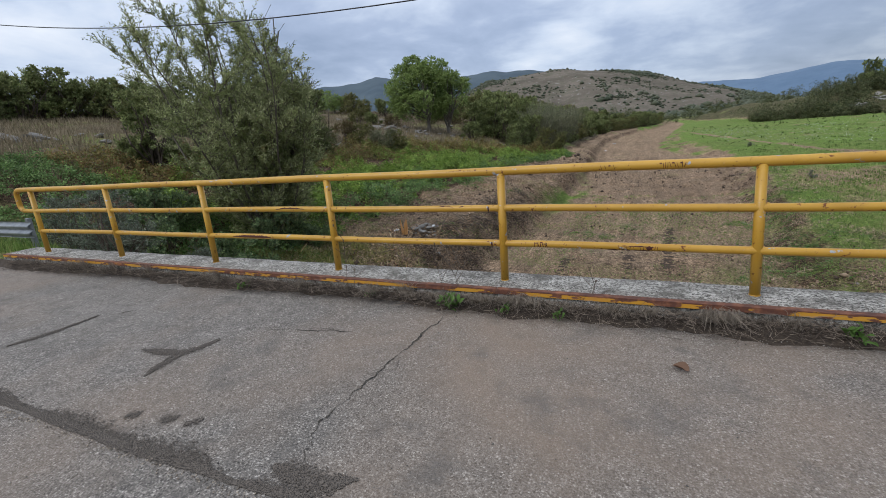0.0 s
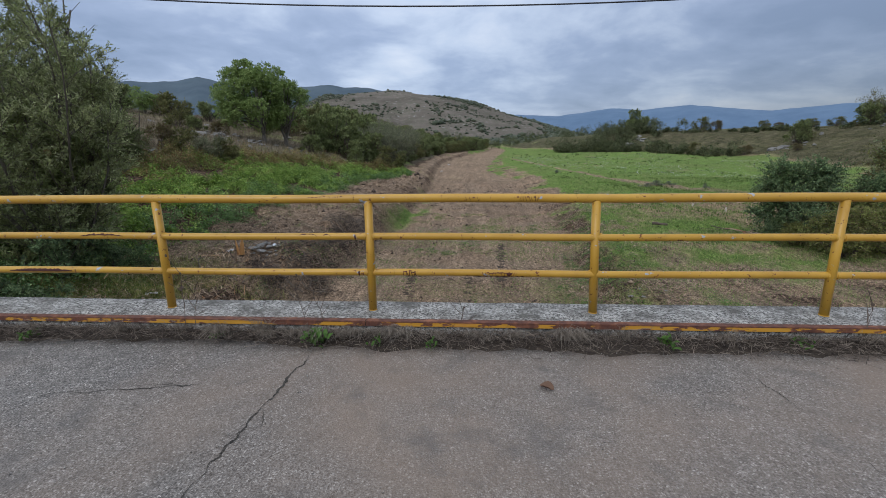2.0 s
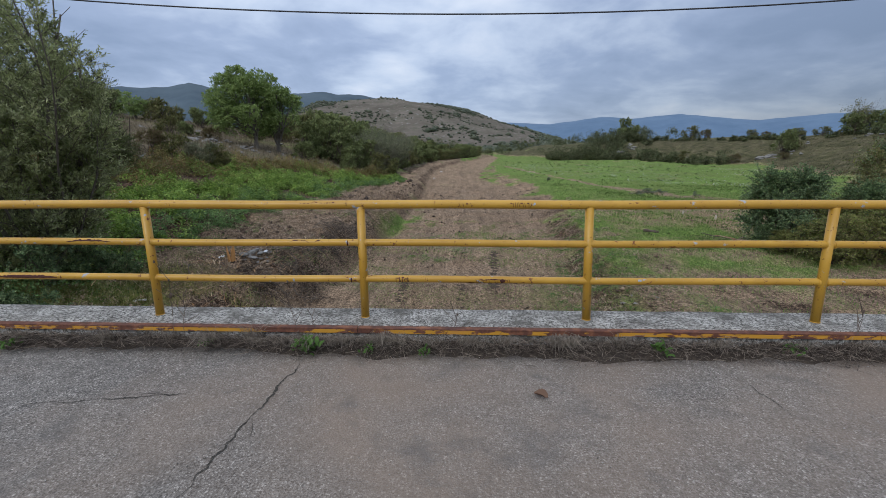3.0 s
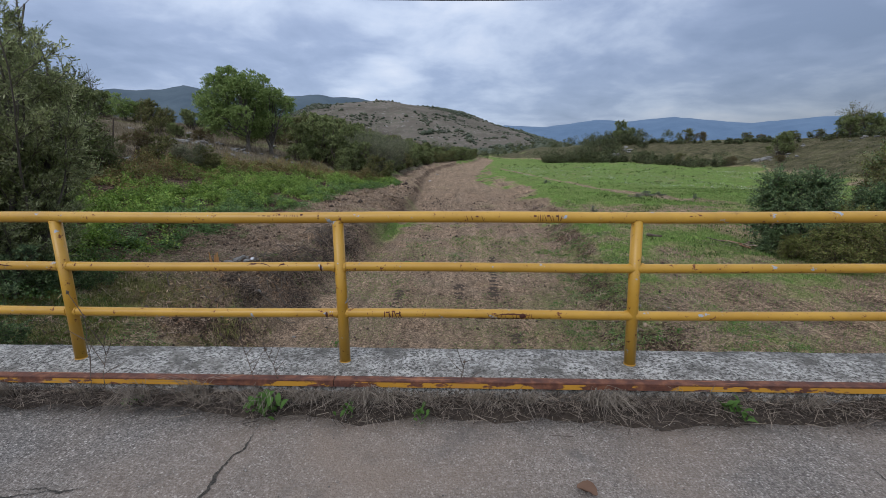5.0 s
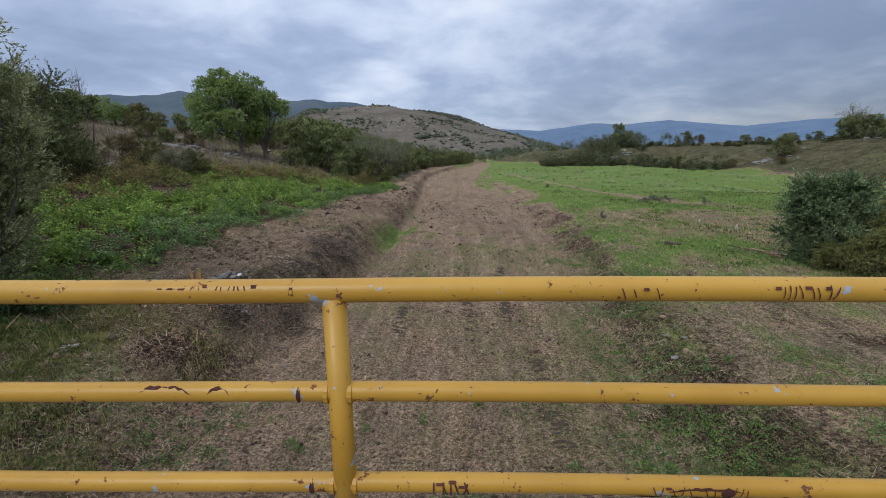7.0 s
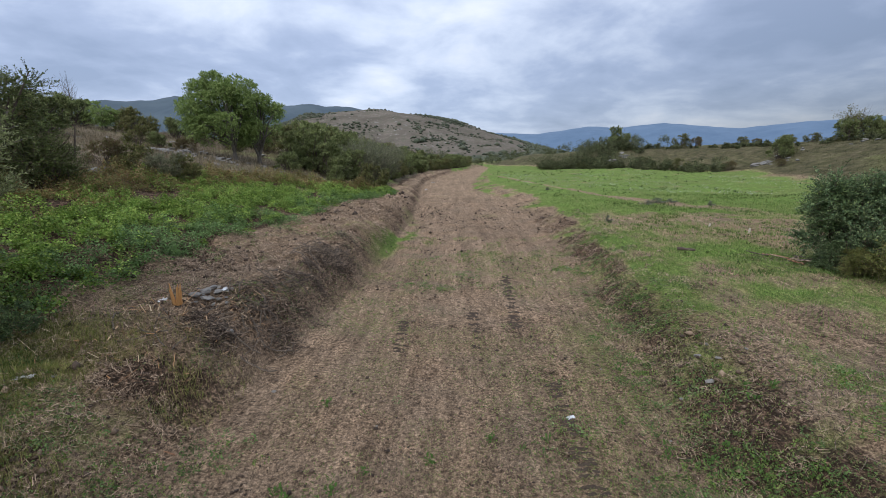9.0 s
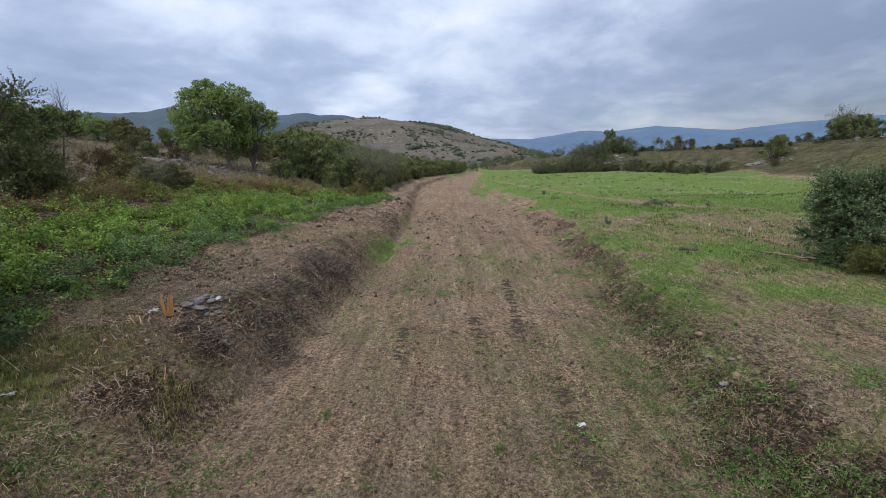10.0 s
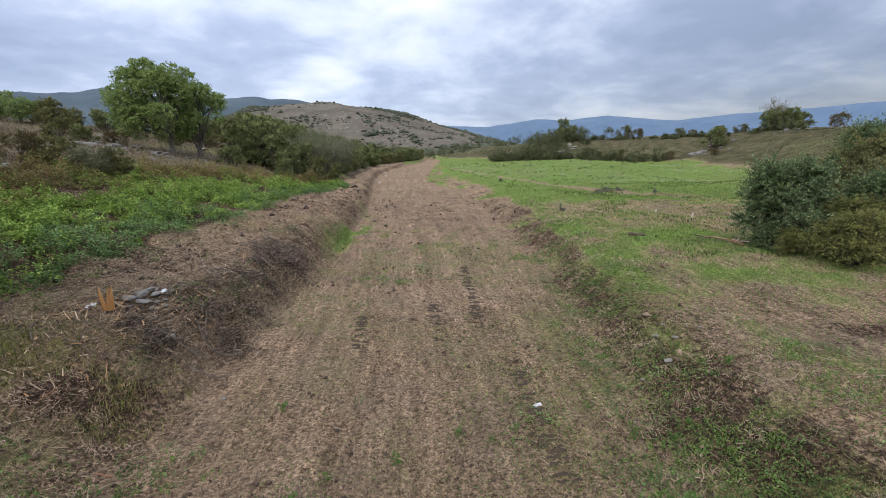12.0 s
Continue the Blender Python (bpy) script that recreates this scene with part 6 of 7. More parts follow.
def place_rock(x, y, size, label, group, seed, name="rock", sink=0.3, lift=0.0):
    r = np.random.default_rng(seed)
    ob = new(name, (ROCKS if name == "rock" else PALE_ROCKS)[seed % 4])
    size *= 0.8
    ob.matrix_basis = pose(x, y, at_ground(x, y) + size * (0.5 - sink) + lift, *r.uniform(-20, 20, 2), r.uniform(0, 360)) @ Matrix.Diagonal((size * r.uniform(0.8, 1.4), size, size * r.uniform(0.7, 1.1), 1))
    return tagged(ob, label, "stone", group)


kr = np.random.default_rng(140)
for cx, cy, n, wide, big in ((-25.6, 42.4, 44, 1.5, 0.42), (-21.8, 44.0, 16, 0.8, 0.38), (-21.0, 26.0, 6, 1.2, 0.42), (-25.7, 9.7, 4, 1.0, 0.55), (-26.5, 8.0, 5, 1.2, 0.5), (-24.8, 12.0, 6, 1.6, 0.4), (-30, 16, 5, 2.0, 0.5),
                             (-19.5, 46.5, 5, 1.3, 0.4), (-33, 48, 6, 3.0, 0.5), (-38, 50, 6, 3.0, 0.5), (-28, 52, 5, 2.5, 0.5), (-27, 33, 5, 3.0, 0.4), (72.5, 108, 10, 1.6, 1.0), (75, 103, 4, 2.0, 0.6), (57, 158, 10, 3.0, 1.6), (66, 130, 5, 2, 0.9), (88, 96, 6, 3, 0.55), (97, 94, 6, 3, 0.55), (80, 106, 4, 3, 0.6)):
    for k in range(n):
        place_rock(cx + kr.normal() * wide, cy + kr.normal() * wide, big * kr.uniform(0.45, 1.3), "pale weathered limestone boulder on the dry slope", "boulders on the slopes", int(kr.integers(0, 999)))
for x, y, s in ((2.57, 8.44, 0.06), (5.8, 21.4, 0.13), (5.98, 10.0, 0.17), (5.74, 9.0, 0.14), (6.35, 10.3, 0.10), (6.9, 9.7, 0.09), (5.1, 8.9, 0.08), (3.9, 10.6, 0.05), (4.3, 7.7, 0.05), (3.4, 6.6, 0.05), (-4.2, 9.6, 0.09), (-1.5, 8.2, 0.05), (6.2, 9.55, 0.12),
                (-7.93, 7.5, 0.12), (-7.6, 7.7, 0.08), (1.1, 12.0, 0.05), (3.3, 12.8, 0.05)):
    place_rock(x, y, s * 0.72, "pale stone lying in the mown river bed", "stones in the bed", int(kr.integers(0, 999)), "stone", 0.25)

# overhead cable
cable_curve = [(x, 5.7, 4.185 + 0.0045 * (x - 2.6) ** 2) for x in np.linspace(-45, 45, 90)]
cable = pipe(cable_curve, 0.014, None, "overhead_cable", None, sides=6)
CABLE = Nodes("black_cable", 0.6)
CABLE.colour(CABLE.mix(CABLE.noise(5.0), (0.015, 0.015, 0.018), (0.04, 0.04, 0.045)))
cable.data.materials.clear()
cable.data.materials.append(CABLE.mat)
tagged(cable, "thin black cable sagging across the river bed overhead", "cable")


def build_guardrail():
    steel = Nodes("galvanised_steel", 0.45, 0.7)
    steel.colour(steel.mix(steel.step(steel.noise(6.0, 5), 0.35, 0.7), (0.22, 0.24, 0.26), (0.36, 0.38, 0.40))).bump(steel.noise(30.0), 0.15, 0.003)
    rail = tagged(new("guardrail"), "grey galvanised corrugated guardrail beside the road", "guardrail")
    prof = [(0.00, 0.0), (0.012, 0.03), (-0.055, 0.07), (-0.06, 0.11), (0.005, 0.145), (0.005, 0.175), (-0.06, 0.21), (-0.055, 0.25), (0.012, 0.29), (0.0, 0.32)]
    xs = np.linspace(-22, -9.55, 14)
    v = np.array([(x, 0.72 + p - o, 0.22 + q) for o in (0, 0.006) for x in xs for p, q in prof])
    k, n = len(prof), len(xs)
    i = (np.arange(n - 1)[:, None] * k + np.arange(k - 1)[None]).ravel()
    f = np.stack([i, i + k, i + k + 1, i + 1], 1)
    part("beam", np_mesh("beam", v, np.concatenate([f, f[:, ::-1] + n * k]), steel.mat), None, rail)
    for x in (-9.7, -13.7, -17.7, -21.7):
        bm = box(bmesh.new(), x - 0.05, x + 0.05, 0.73, 0.80, -0.4, 0.60, 0.006)
        part("post", bm, steel.mat, rail)
    return rail


build_guardrail()


# ---- what lies about beyond the railing ----
def lying_sticks(n, cx, cy, wx, wy, ln, rad, seed, heap=0.0, rise=0.35):
    """Thin sticks on and over the ground round a place; heap lifts those in its middle."""
    r = np.random.default_rng(seed)
    x, y = cx + r.normal(size=n) * wx, cy + r.normal(size=n) * wy
    lift = heap * np.exp(-((x - cx) / wx) ** 2 - ((y - cy) / wy) ** 2) * r.random(n)
    p = np.stack([x, y, height(x, y) + lift + 0.01], 1)
    turn = r.uniform(0, 2 * np.pi, n)
    way = np.stack([np.cos(turn), np.sin(turn), np.abs(r.normal(size=n)) * rise], 1)
    long = (ln * r.uniform(0.4, 1.5, n))[:, None]
    m = p + way * long * 0.5 + r.normal(size=(n, 3)) * long * 0.07
    q = m + (way + r.normal(size=(n, 3)) * 0.25) * long * 0.5
    q[:, 2] = np.maximum(q[:, 2], height(q[:, 0], q[:, 1]) + 0.005)
    rr = rad * r.uniform(0.5, 1.6, n)
    return join(tubes(p, m, rr, rr * 0.8, 3), tubes(m, q, rr * 0.8, rr * 0.4, 3))


DEAD_LEAF = litter_material("dark_dead_leaves", (0.030, 0.022, 0.018), (0.055, 0.040, 0.030), (0.10, 0.072, 0.052), (0.19, 0.14, 0.10))
CHIP_WOOD = litter_material("wood_chips", (0.16, 0.09, 0.045), (0.36, 0.19, 0.085), (0.52, 0.33, 0.17), (0.58, 0.46, 0.31))


def build_clods():
    """Dark clods and torn tufts left in the mown bed and on its banks."""
    r = np.random.default_rng(236)
    n = 46000
    x, y = r.uniform(-10, 12, n), 2.8 + 60 * r.random(n) ** 2.0
    want = np.clip(0.30 + 2.6 * fbm(x, y, 1.1, 4, 237) + 1.2 * fbm(x, y, 6.0, 3, 238), 0, 1) * smooth(-0.2, 0.6, x - crop_edge(y)) * smooth(2.4, 0.5, x - bed_right(y) - 0.5) * smooth(62, 35, y)
    ok = want > r.random(n)
    x, y = x[ok], y[ok]
    n = len(x)
    rad = np.clip(np.exp(r.normal(size=n) * 0.5) * 0.016, 0.006, 0.06) * (1 + 0.035 * np.clip(y - 6, 0, None)) * (1 + 0.9 * smooth(0, 1.2, bed_left(y) - x) + 0.5 * smooth(0, 0.6, x - bed_right(y)) * smooth(2.2, 1.6, x - bed_right(y)))
    base = np.array([[1, 0, 0], [-1, 0, 0], [0, 1, 0], [0, -1, 0], [0, 0, 0.9], [0, 0, -0.5]], float)
    tri = np.array([[0, 2, 4], [2, 1, 4], [1, 3, 4], [3, 0, 4], [2, 0, 5], [1, 2, 5], [3, 1, 5], [0, 3, 5]])
    turn = r.uniform(0, 6.283, n)
    c, s = np.cos(turn)[:, None], np.sin(turn)[:, None]
    k = rad[:, None] * r.uniform(0.5, 1.5, (n, 6))
    px, py, pz = (base[None, :, 0] * c - base[None, :, 1] * s) * k, (base[None, :, 0] * s + base[None, :, 1] * c) * k, base[None, :, 2] * k
    v = np.stack([x[:, None] + px, y[:, None] + py, height(x, y)[:, None] + rad[:, None] * 0.35 + pz], 2).reshape(-1, 3)
    f = (np.arange(n)[:, None, None] * 6 + tri[None]).reshape(-1, 3)
    tagged(new("earth_clods", np_mesh("earth_clods", v, f, litter_material("earth_clods", (0.045, 0.031, 0.023), (0.085, 0.058, 0.042), (0.14, 0.098, 0.068), (0.30, 0.22, 0.15)))), "dark clods and torn roots in the mown bed", "clods", kind="stuff")


build_clods()


def build_brush():
    """Dark cut twigs and crumpled leaves in low uneven heaps along the lip, with torn wood between them."""
    r = np.random.default_rng(232)
    heaps, spots = [], []
    for k in range(46):
        y = 10.4 + 11.7 * r.random() ** 1.2
        x = float(np.interp(y, [9.5, 11, 13, 16, 22], [-6.2, -5.95, -5.6, -5.2, -4.9])) + r.normal() * (0.55 if y < 13 else 0.28)
        w = r.uniform(0.12, 0.34)
        spots.append((x, y, w))
        heaps.append(lying_sticks(int(r.uniform(60, 150)), x, y, w, w * r.uniform(0.7, 1.6), r.uniform(0.16, 0.42), 0.0048, 240 + k, w * 0.75, 0.3))
    tagged(new("brushwood", np_mesh("brushwood", *join(*heaps), BRUSH)), "low heaps of dark cut brushwood along the bank", "brushwood", kind="stuff")
    per = 620
    c = np.repeat(np.array(spots), per, 0)
    d = r.normal(size=(len(c), 3))
    px, py = c[:, 0] + d[:, 0] * c[:, 2] * 1.1, c[:, 1] + d[:, 1] * c[:, 2] * 1.2
    p = np.stack([px, py, height(px, py) + 0.01 + c[:, 2] * 0.55 * r.random(len(c)) * np.exp(-(d[:, 0] ** 2 + d[:, 1] ** 2) / 1.4)], 1)
    me = np_mesh("dead_leaves", *leaves(p, np.full(len(p), 0.050), 0.024, d * [1, 1, 0.6], seed=233, level=0.6), DEAD_LEAF)
    tagged(new("dead_leaves", me), "crumpled dark dead leaves among the brushwood", "dead leaves", kind="stuff")
    loose = [lying_sticks(n, x, y, wx, wy, ln, 0.005, 220 + k, 0.0, 0.15) for k, (n, x, y, wx, wy, ln) in enumerate((
        (700, -7.6, 14.0, 1.0, 4.0, 0.35), (500, 6.4, 9.0, 0.8, 1.6, 0.3), (420, 6.6, 14.0, 0.7, 3.0, 0.3), (260, 14.2, 18.0, 0.9, 0.9, 0.5), (300, 0, 9, 3.0, 3.0, 0.18), (250, 8.0, 7.0, 1.6, 1.2, 0.3)))]
    tagged(new("loose_twigs", np_mesh("loose_twigs", *join(*loose), BRUSH)), "thin twigs strewn over the mown banks", "twigs", kind="stuff")
    chips = []
    for k, (n, cx, cy, wx, wy, ln) in enumerate(((320, -7.2, 10.6, 0.6, 0.5, 0.15), (240, -5.9, 11.8, 0.4, 0.5, 0.14), (110, -5.5, 13.6, 0.25, 0.6, 0.18), (120, -7.6, 8.7, 0.9, 0.6, 0.20), (70, -6.6, 9.4, 0.7, 0.6, 0.16), (60, -6.4, 14.0, 0.8, 1.8, 0.18))):
        x, y = cx + r.normal(size=n) * wx, cy + r.normal(size=n) * wy
        chips.append(strips(np.stack([x, y, height(x, y) + r.uniform(0.05, 0.22, n)], 1), ln * np.exp(r.normal(size=n) * 0.4), np.full(n, 0.013) * np.exp(r.normal(size=n) * 0.4), 0.5, 231 + k))
    tagged(new("wood_chips", np_mesh("wood_chips", *join(*chips), CHIP_WOOD)), "orange splinters of fresh wood on the bank", "wood chips", kind="stuff")


build_brush()


def build_branch(x, y, ln, rad, lift, seed, label, group, material):
    """A bent broken branch with a few side twigs, lying on the ground or on a heap."""
    r = np.random.default_rng(seed)
    turn = r.uniform(0, 2 * np.pi)
    n = 6
    s = np.linspace(-0.5, 0.5, n)
    bend = r.normal() * 0.14
    px, py = s * ln, bend * ln * s * s + 0.03 * ln * r.normal(size=n)
    wx, wy = x + px * math.cos(turn) - py * math.sin(turn), y + px * math.sin(turn) + py * math.cos(turn)
    p = np.stack([wx, wy, height(wx, wy) + rad + lift * (1 + r.normal() * 0.3) + 0.10 * ln * np.abs(r.normal()) * (s + 0.5)], 1)
    ob = pipe([tuple(q) for q in p], rad, material, "branch", None, sides=7)
    for _ in range(int(r.integers(1, 3))):
        k = int(r.integers(1, n - 1))
        tip = p[k] + np.array([r.normal() * 0.3, r.normal() * 0.3, abs(r.normal()) * 0.16]) * ln * 0.6
        pipe([tuple(p[k]), tuple((p[k] + tip) / 2 + r.normal(size=3) * 0.02), tuple(tip)], rad * 0.45, material, "twig", ob, sides=5)
    return tagged(ob, label, "branch", group)


br = np.random.default_rng(232)
GREY_WOOD = bark_material("grey_dead_wood", (0.06, 0.046, 0.036), (0.22, 0.18, 0.14))
RED_WOOD = bark_material("reddish_broken_wood", (0.16, 0.075, 0.04), (0.38, 0.21, 0.12))
PALE_WOOD = bark_material("pale_broken_wood", (0.28, 0.20, 0.13), (0.52, 0.41, 0.29))
for cx, cy, wx, wy, n, heap in ((-5.9, 11.4, 0.8, 0.6, 16, 0.22), (-5.7, 13.6, 0.5, 1.0, 8, 0.16), (-5.7, 16.0, 0.5, 1.5, 16, 0.26), (-7.4, 10.6, 0.9, 0.8, 10, 0.06), (-5.6, 19.0, 0.4, 1.3, 6, 0.16)):
    for k in range(n):
        build_branch(cx + br.normal() * wx, cy + br.normal() * wy, br.uniform(0.5, 1.2), br.uniform(0.010, 0.02), heap * br.random(), int(br.integers(1, 9999)), "dead grey-brown branch in a heap of cut brushwood", "branches on the left bank", GREY_WOOD)
for k in range(16):
    build_branch(14.6 + br.normal() * 0.7, 18.3 + br.normal() * 0.55, br.uniform(0.5, 1.3), br.uniform(0.018, 0.035), 0.10 * br.random(), int(br.integers(1, 9999)), "reddish broken branch at the bush's foot", "branches by the bush", (RED_WOOD, GREY_WOOD, PALE_WOOD)[k % 3])
for x, y in ((-7.0, 8.4), (-6.85, 8.6), (-7.0, 9.3), (-7.6, 9.6), (-5.6, 12.0), (-5.4, 12.2), (-7.9, 10.2), (-6.0, 7.4), (-5.2, 7.2), (-4.6, 13.4)):
    build_branch(x, y, br.uniform(0.25, 0.45), br.uniform(0.008, 0.014), 0.03, int(br.integers(1, 9999)), "orange splinter of torn wood on the bank", "splinters on the left bank", (RED_WOOD, PALE_WOOD)[int(br.integers(0, 2))])


def build_stump():
    stump = tagged(new("tree_stump"), "splintered orange stump of a torn-off tree", "stump")
    x, y = -7.3, 11.2
    z = at_ground(x, y)
    r = np.random.default_rng(240)
    bm = bar(bmesh.new(), (x, y, z - 0.15), (x, y, z + 0.07), 0.13, 11, 0.10)
    for v in bm.verts:
        v.co += Vector(r.normal(size=3) * 0.012)
    part("base", bm, TWIG, stump, "dark bark of the stump")
    for k in range(6):
        a = k * 1.05 + r.uniform(-0.2, 0.2)
        c = Vector((x + 0.07 * math.cos(a), y + 0.07 * math.sin(a), z + 0.03))
        top = c + Vector((0.10 * math.cos(a) + r.uniform(-0.04, 0.04), 0.08 * math.sin(a), r.uniform(0.32, 0.66)))
        bm = bar(bmesh.new(), c, top, 0.06, 5, 0.010)
        part("splinter", bm, FRESH_WOOD, stump)


build_stump()
for x, y, s in ((-7.15, 11.75, 0.15), (-7.0, 11.5, 0.09), (-6.95, 12.0, 0.12), (-6.85, 11.75, 0.11), (-6.7, 12.2, 0.13), (-6.75, 11.9, 0.09), (-6.55, 12.35, 0.11), (-6.9, 12.25, 0.10), (-6.6, 12.0, 0.08), (-5.75, 10.85, 0.09), (-6.45, 12.1, 0.07), (-7.05, 12.0, 0.06), (-6.6, 11.7, 0.06), (-6.8, 12.4, 0.07), (-6.35, 11.9, 0.08), (-6.95, 11.85, 0.05), (-7.2, 12.05, 0.06), (-6.5, 12.55, 0.07)):
    place_rock(x, y, s * 1.15, "grey rubble stone beside the torn stump", "rubble by the stump", int(kr.integers(0, 999)), "rubble_stone", 0.05, 0.08)

PLASTIC = Nodes("dirty_white_plastic", 0.5)
PLASTIC.colour(PLASTIC.mix(PLASTIC.step(PLASTIC.noise(12.0), 0.4, 0.7), (0.62, 0.64, 0.67), (0.38, 0.38, 0.37)))


def build_scrap(x, y, size, seed, lift=0.02):
    """A crumpled bit of plastic."""
    r = np.random.default_rng(seed)
    n = 9
    gx, gy = np.meshgrid(np.linspace(-1, 1, n), np.linspace(-1, 1, n))
    u, v = gx.ravel(), gy.ravel()
    px, py = size * u * (1 + 0.25 * fbm(u, v, 0.8, 3, seed)), size * 0.6 * v * (1 + 0.3 * fbm(v, u, 0.8, 3, seed + 1))
    pz = size * 0.9 * (fbm(u, v, 0.7, 4, seed + 2) + 0.3)
    i = (np.arange(n - 1)[:, None] * n + np.arange(n - 1)[None]).ravel()
    ob = new("plastic_scrap", np_mesh("plastic_scrap", np.stack([px, py, pz], 1), np.stack([i, i + 1, i + 1 + n, i + n], 1), PLASTIC.mat))
    ob.matrix_basis = pose(x, y, at_ground(x, y) + lift, 0, 0, r.uniform(0, 360))
    tagged(ob, "crumpled scrap of dirty white plastic on the ground", "litter", "plastic scraps")


build_scrap(-7.55, 10.95, 0.14, 250, 0.08)
build_scrap(-7.93, 7.45, 0.15, 251)
build_scrap(2.57, 8.44, 0.09, 252)
build_scrap(-6.55, 12.3, 0.13, 253, 0.16)
build_scrap(-4.0, 97.0, 0.30, 254)
build_scrap(-4.3, 76.0, 0.28, 255)


def build_log(x, y, ln, rad, turn, label, material, name="log"):
    bm = bmesh.new()
    bmesh.ops.create_cone(bm, cap_ends=True, segments=10, radius1=rad, radius2=rad * 0.75, depth=ln)
    bmesh.ops.subdivide_edges(bm, edges=[e for e in bm.edges if abs(e.verts[0].co.z - e.verts[1].co.z) > ln * 0.5], cuts=5)
    for v in bm.verts:
        n = noise.noise(v.co * 5 + Vector((x, y, 0)))
        v.co.x += 0.35 * rad * n + 0.4 * rad * math.sin(v.co.z * 4)
        v.co.y += 0.3 * rad * noise.noise(v.co * 6)
    ob = part(name, bm, material)
    ob.matrix_basis = pose(x, y, at_ground(x, y) + rad * 0.6, 0, 86, turn)
    return tagged(ob, label, "log")


build_log(11.1, 20.6, 0.75, 0.085, -25, "short dark rotten log lying in the meadow", TWIG)
build_log(15.2, 18.2, 0.9, 0.04, 150, "pale broken branch at the bush's foot", bark_material("pale_dry_wood", (0.20, 0.12, 0.07), (0.36, 0.25, 0.16)), "branch")
build_log(14.6, 18.6, 0.9, 0.04, 20, "dry broken branch at the bush's foot", TWIG, "branch")


def build_stub(x, y, tall):
    """A pale sapling stump left by the mowing."""
    z = at_ground(x, y)
    bm = bar(bmesh.new(), (x, y, z - 0.1), (x + 0.03, y, z + tall), 0.07, 8, 0.05)
    for v in bm.verts:
        v.co.z += 0.05 * noise.noise(v.co * 9)
    ob = part("sapling_stump", bm, bark_material("pale_cut_wood", (0.42, 0.37, 0.30), (0.60, 0.55, 0.47)))
    tagged(ob, "pale cut stump of a sapling in the meadow", "stump", "sapling stumps")


build_stub(17.05, 25.3, 0.26)
build_stub(16.1, 27.6, 0.22)


def build_tracks():
    """Cleat marks that a tracked mower pressed into the bed."""
    r = np.random.default_rng(260)
    vs, fs, base = [], [], 0
    for x0, y0, y1, lean in ((2.45, 6.3, 10.2, 0.02), (2.15, 13.5, 20.0, 0.06), (0.75, 12.0, 15.0, 0.03), (-1.45, 11.6, 14.6, -0.02)):
        for y in np.arange(y0, y1, 0.145):
            if r.random() < 0.30:
                continue
            x = x0 + lean * (y - y0)
            n = 7
            u = np.linspace(-0.25, 0.25, n) * r.uniform(0.6, 1.1) + r.normal() * 0.04
            c = np.stack([x + u, y + 0.02 * r.normal(size=n), 0 * u], 1)
            c[:, 2] = height(c[:, 0], c[:, 1])
            h = (0.035 + 0.025 * r.random(n)) * np.clip(1 - (np.linspace(-1, 1, n)) ** 4, 0, 1) * (r.random(n) > 0.15)
            a, b, t = c.copy(), c.copy(), c.copy()
            a[:, 1] -= 0.045
            b[:, 1] += 0.03
            a[:, 2] -= 0.012
            b[:, 2] -= 0.012
            t[:, 2] += h
            vs.append(np.concatenate([a, t, b]))
            k = np.arange(n - 1)
            fs.append(np.concatenate([np.stack([k, k + 1, k + 1 + n, k + n], 1), np.stack([k + n, k + 1 + n, k + 1 + 2 * n, k + 2 * n], 1)]) + base)
            base += 3 * n
    m = Nodes("pressed_earth", 1.0)
    m.colour(m.mix(m.step(m.noise(30.0, 6, 0.7), 0.3, 0.7), (0.032, 0.024, 0.019), (0.10, 0.073, 0.054))).bump(m.noise(60.0, 4), 0.8, 0.02)
    tagged(new("track_marks", np_mesh("track_marks", np.concatenate(vs), np.concatenate(fs), m.mat)), "cleat marks of a tracked mower in the bed", "marks", kind="stuff")


build_tracks()


# ---- weeds ----
WEED = leaf_material("green_weed_leaves", (0.045, 0.10, 0.025), (0.075, 0.15, 0.035), (0.12, 0.205, 0.05))


def broad_leaf(ln, wd):
    """One pointed leaf with a folded midrib, growing along x."""
    s = np.linspace(0, 1, 6)
    w = wd * np.sin(np.pi * np.clip(s * 0.92 + 0.06, 0, 1)) ** 0.8
    arch = 0.30 * ln * np.sin(s * 2.2)
    mid = np.stack([s * ln, 0 * s, arch], 1)
    a, b = mid + np.stack([0 * s, w, 0.35 * w], 1), mid + np.stack([0 * s, -w, 0.35 * w], 1)
    k = np.arange(5)
    f = np.concatenate([np.stack([k, k + 1, k + 7, k + 6], 1), np.stack([k + 6, k + 7, k + 13, k + 12], 1)])
    return np_mesh("leaf", np.concatenate([a, mid, b]), f, WEED)


WEED_LEAVES = [broad_leaf(0.075, 0.017), broad_leaf(0.06, 0.017), broad_leaf(0.045, 0.014)]


def build_weed(count, seed, size=1.0):
    r = np.random.default_rng(seed)
    weed = new("weed")
    for k in range(count):
        leaf = new("leaf", WEED_LEAVES[k % 3])
        leaf.parent = weed
        up = r.uniform(0, 0.09) * size
        leaf.matrix_basis = pose(r.normal() * 0.055 * size, r.normal() * 0.035 * size, up, r.uniform(-15, 15), -r.uniform(-5, 38), k * 137.5) @ Matrix.Diagonal((size, size, size, 1))
    return tagged(weed, "small green leafy weed growing at the kerb's foot", "weed", "weeds at the kerb")


def gutter_z(y):
    return ROAD_Z + 0.02 + 0.25 * max(0.0, y + 0.40)


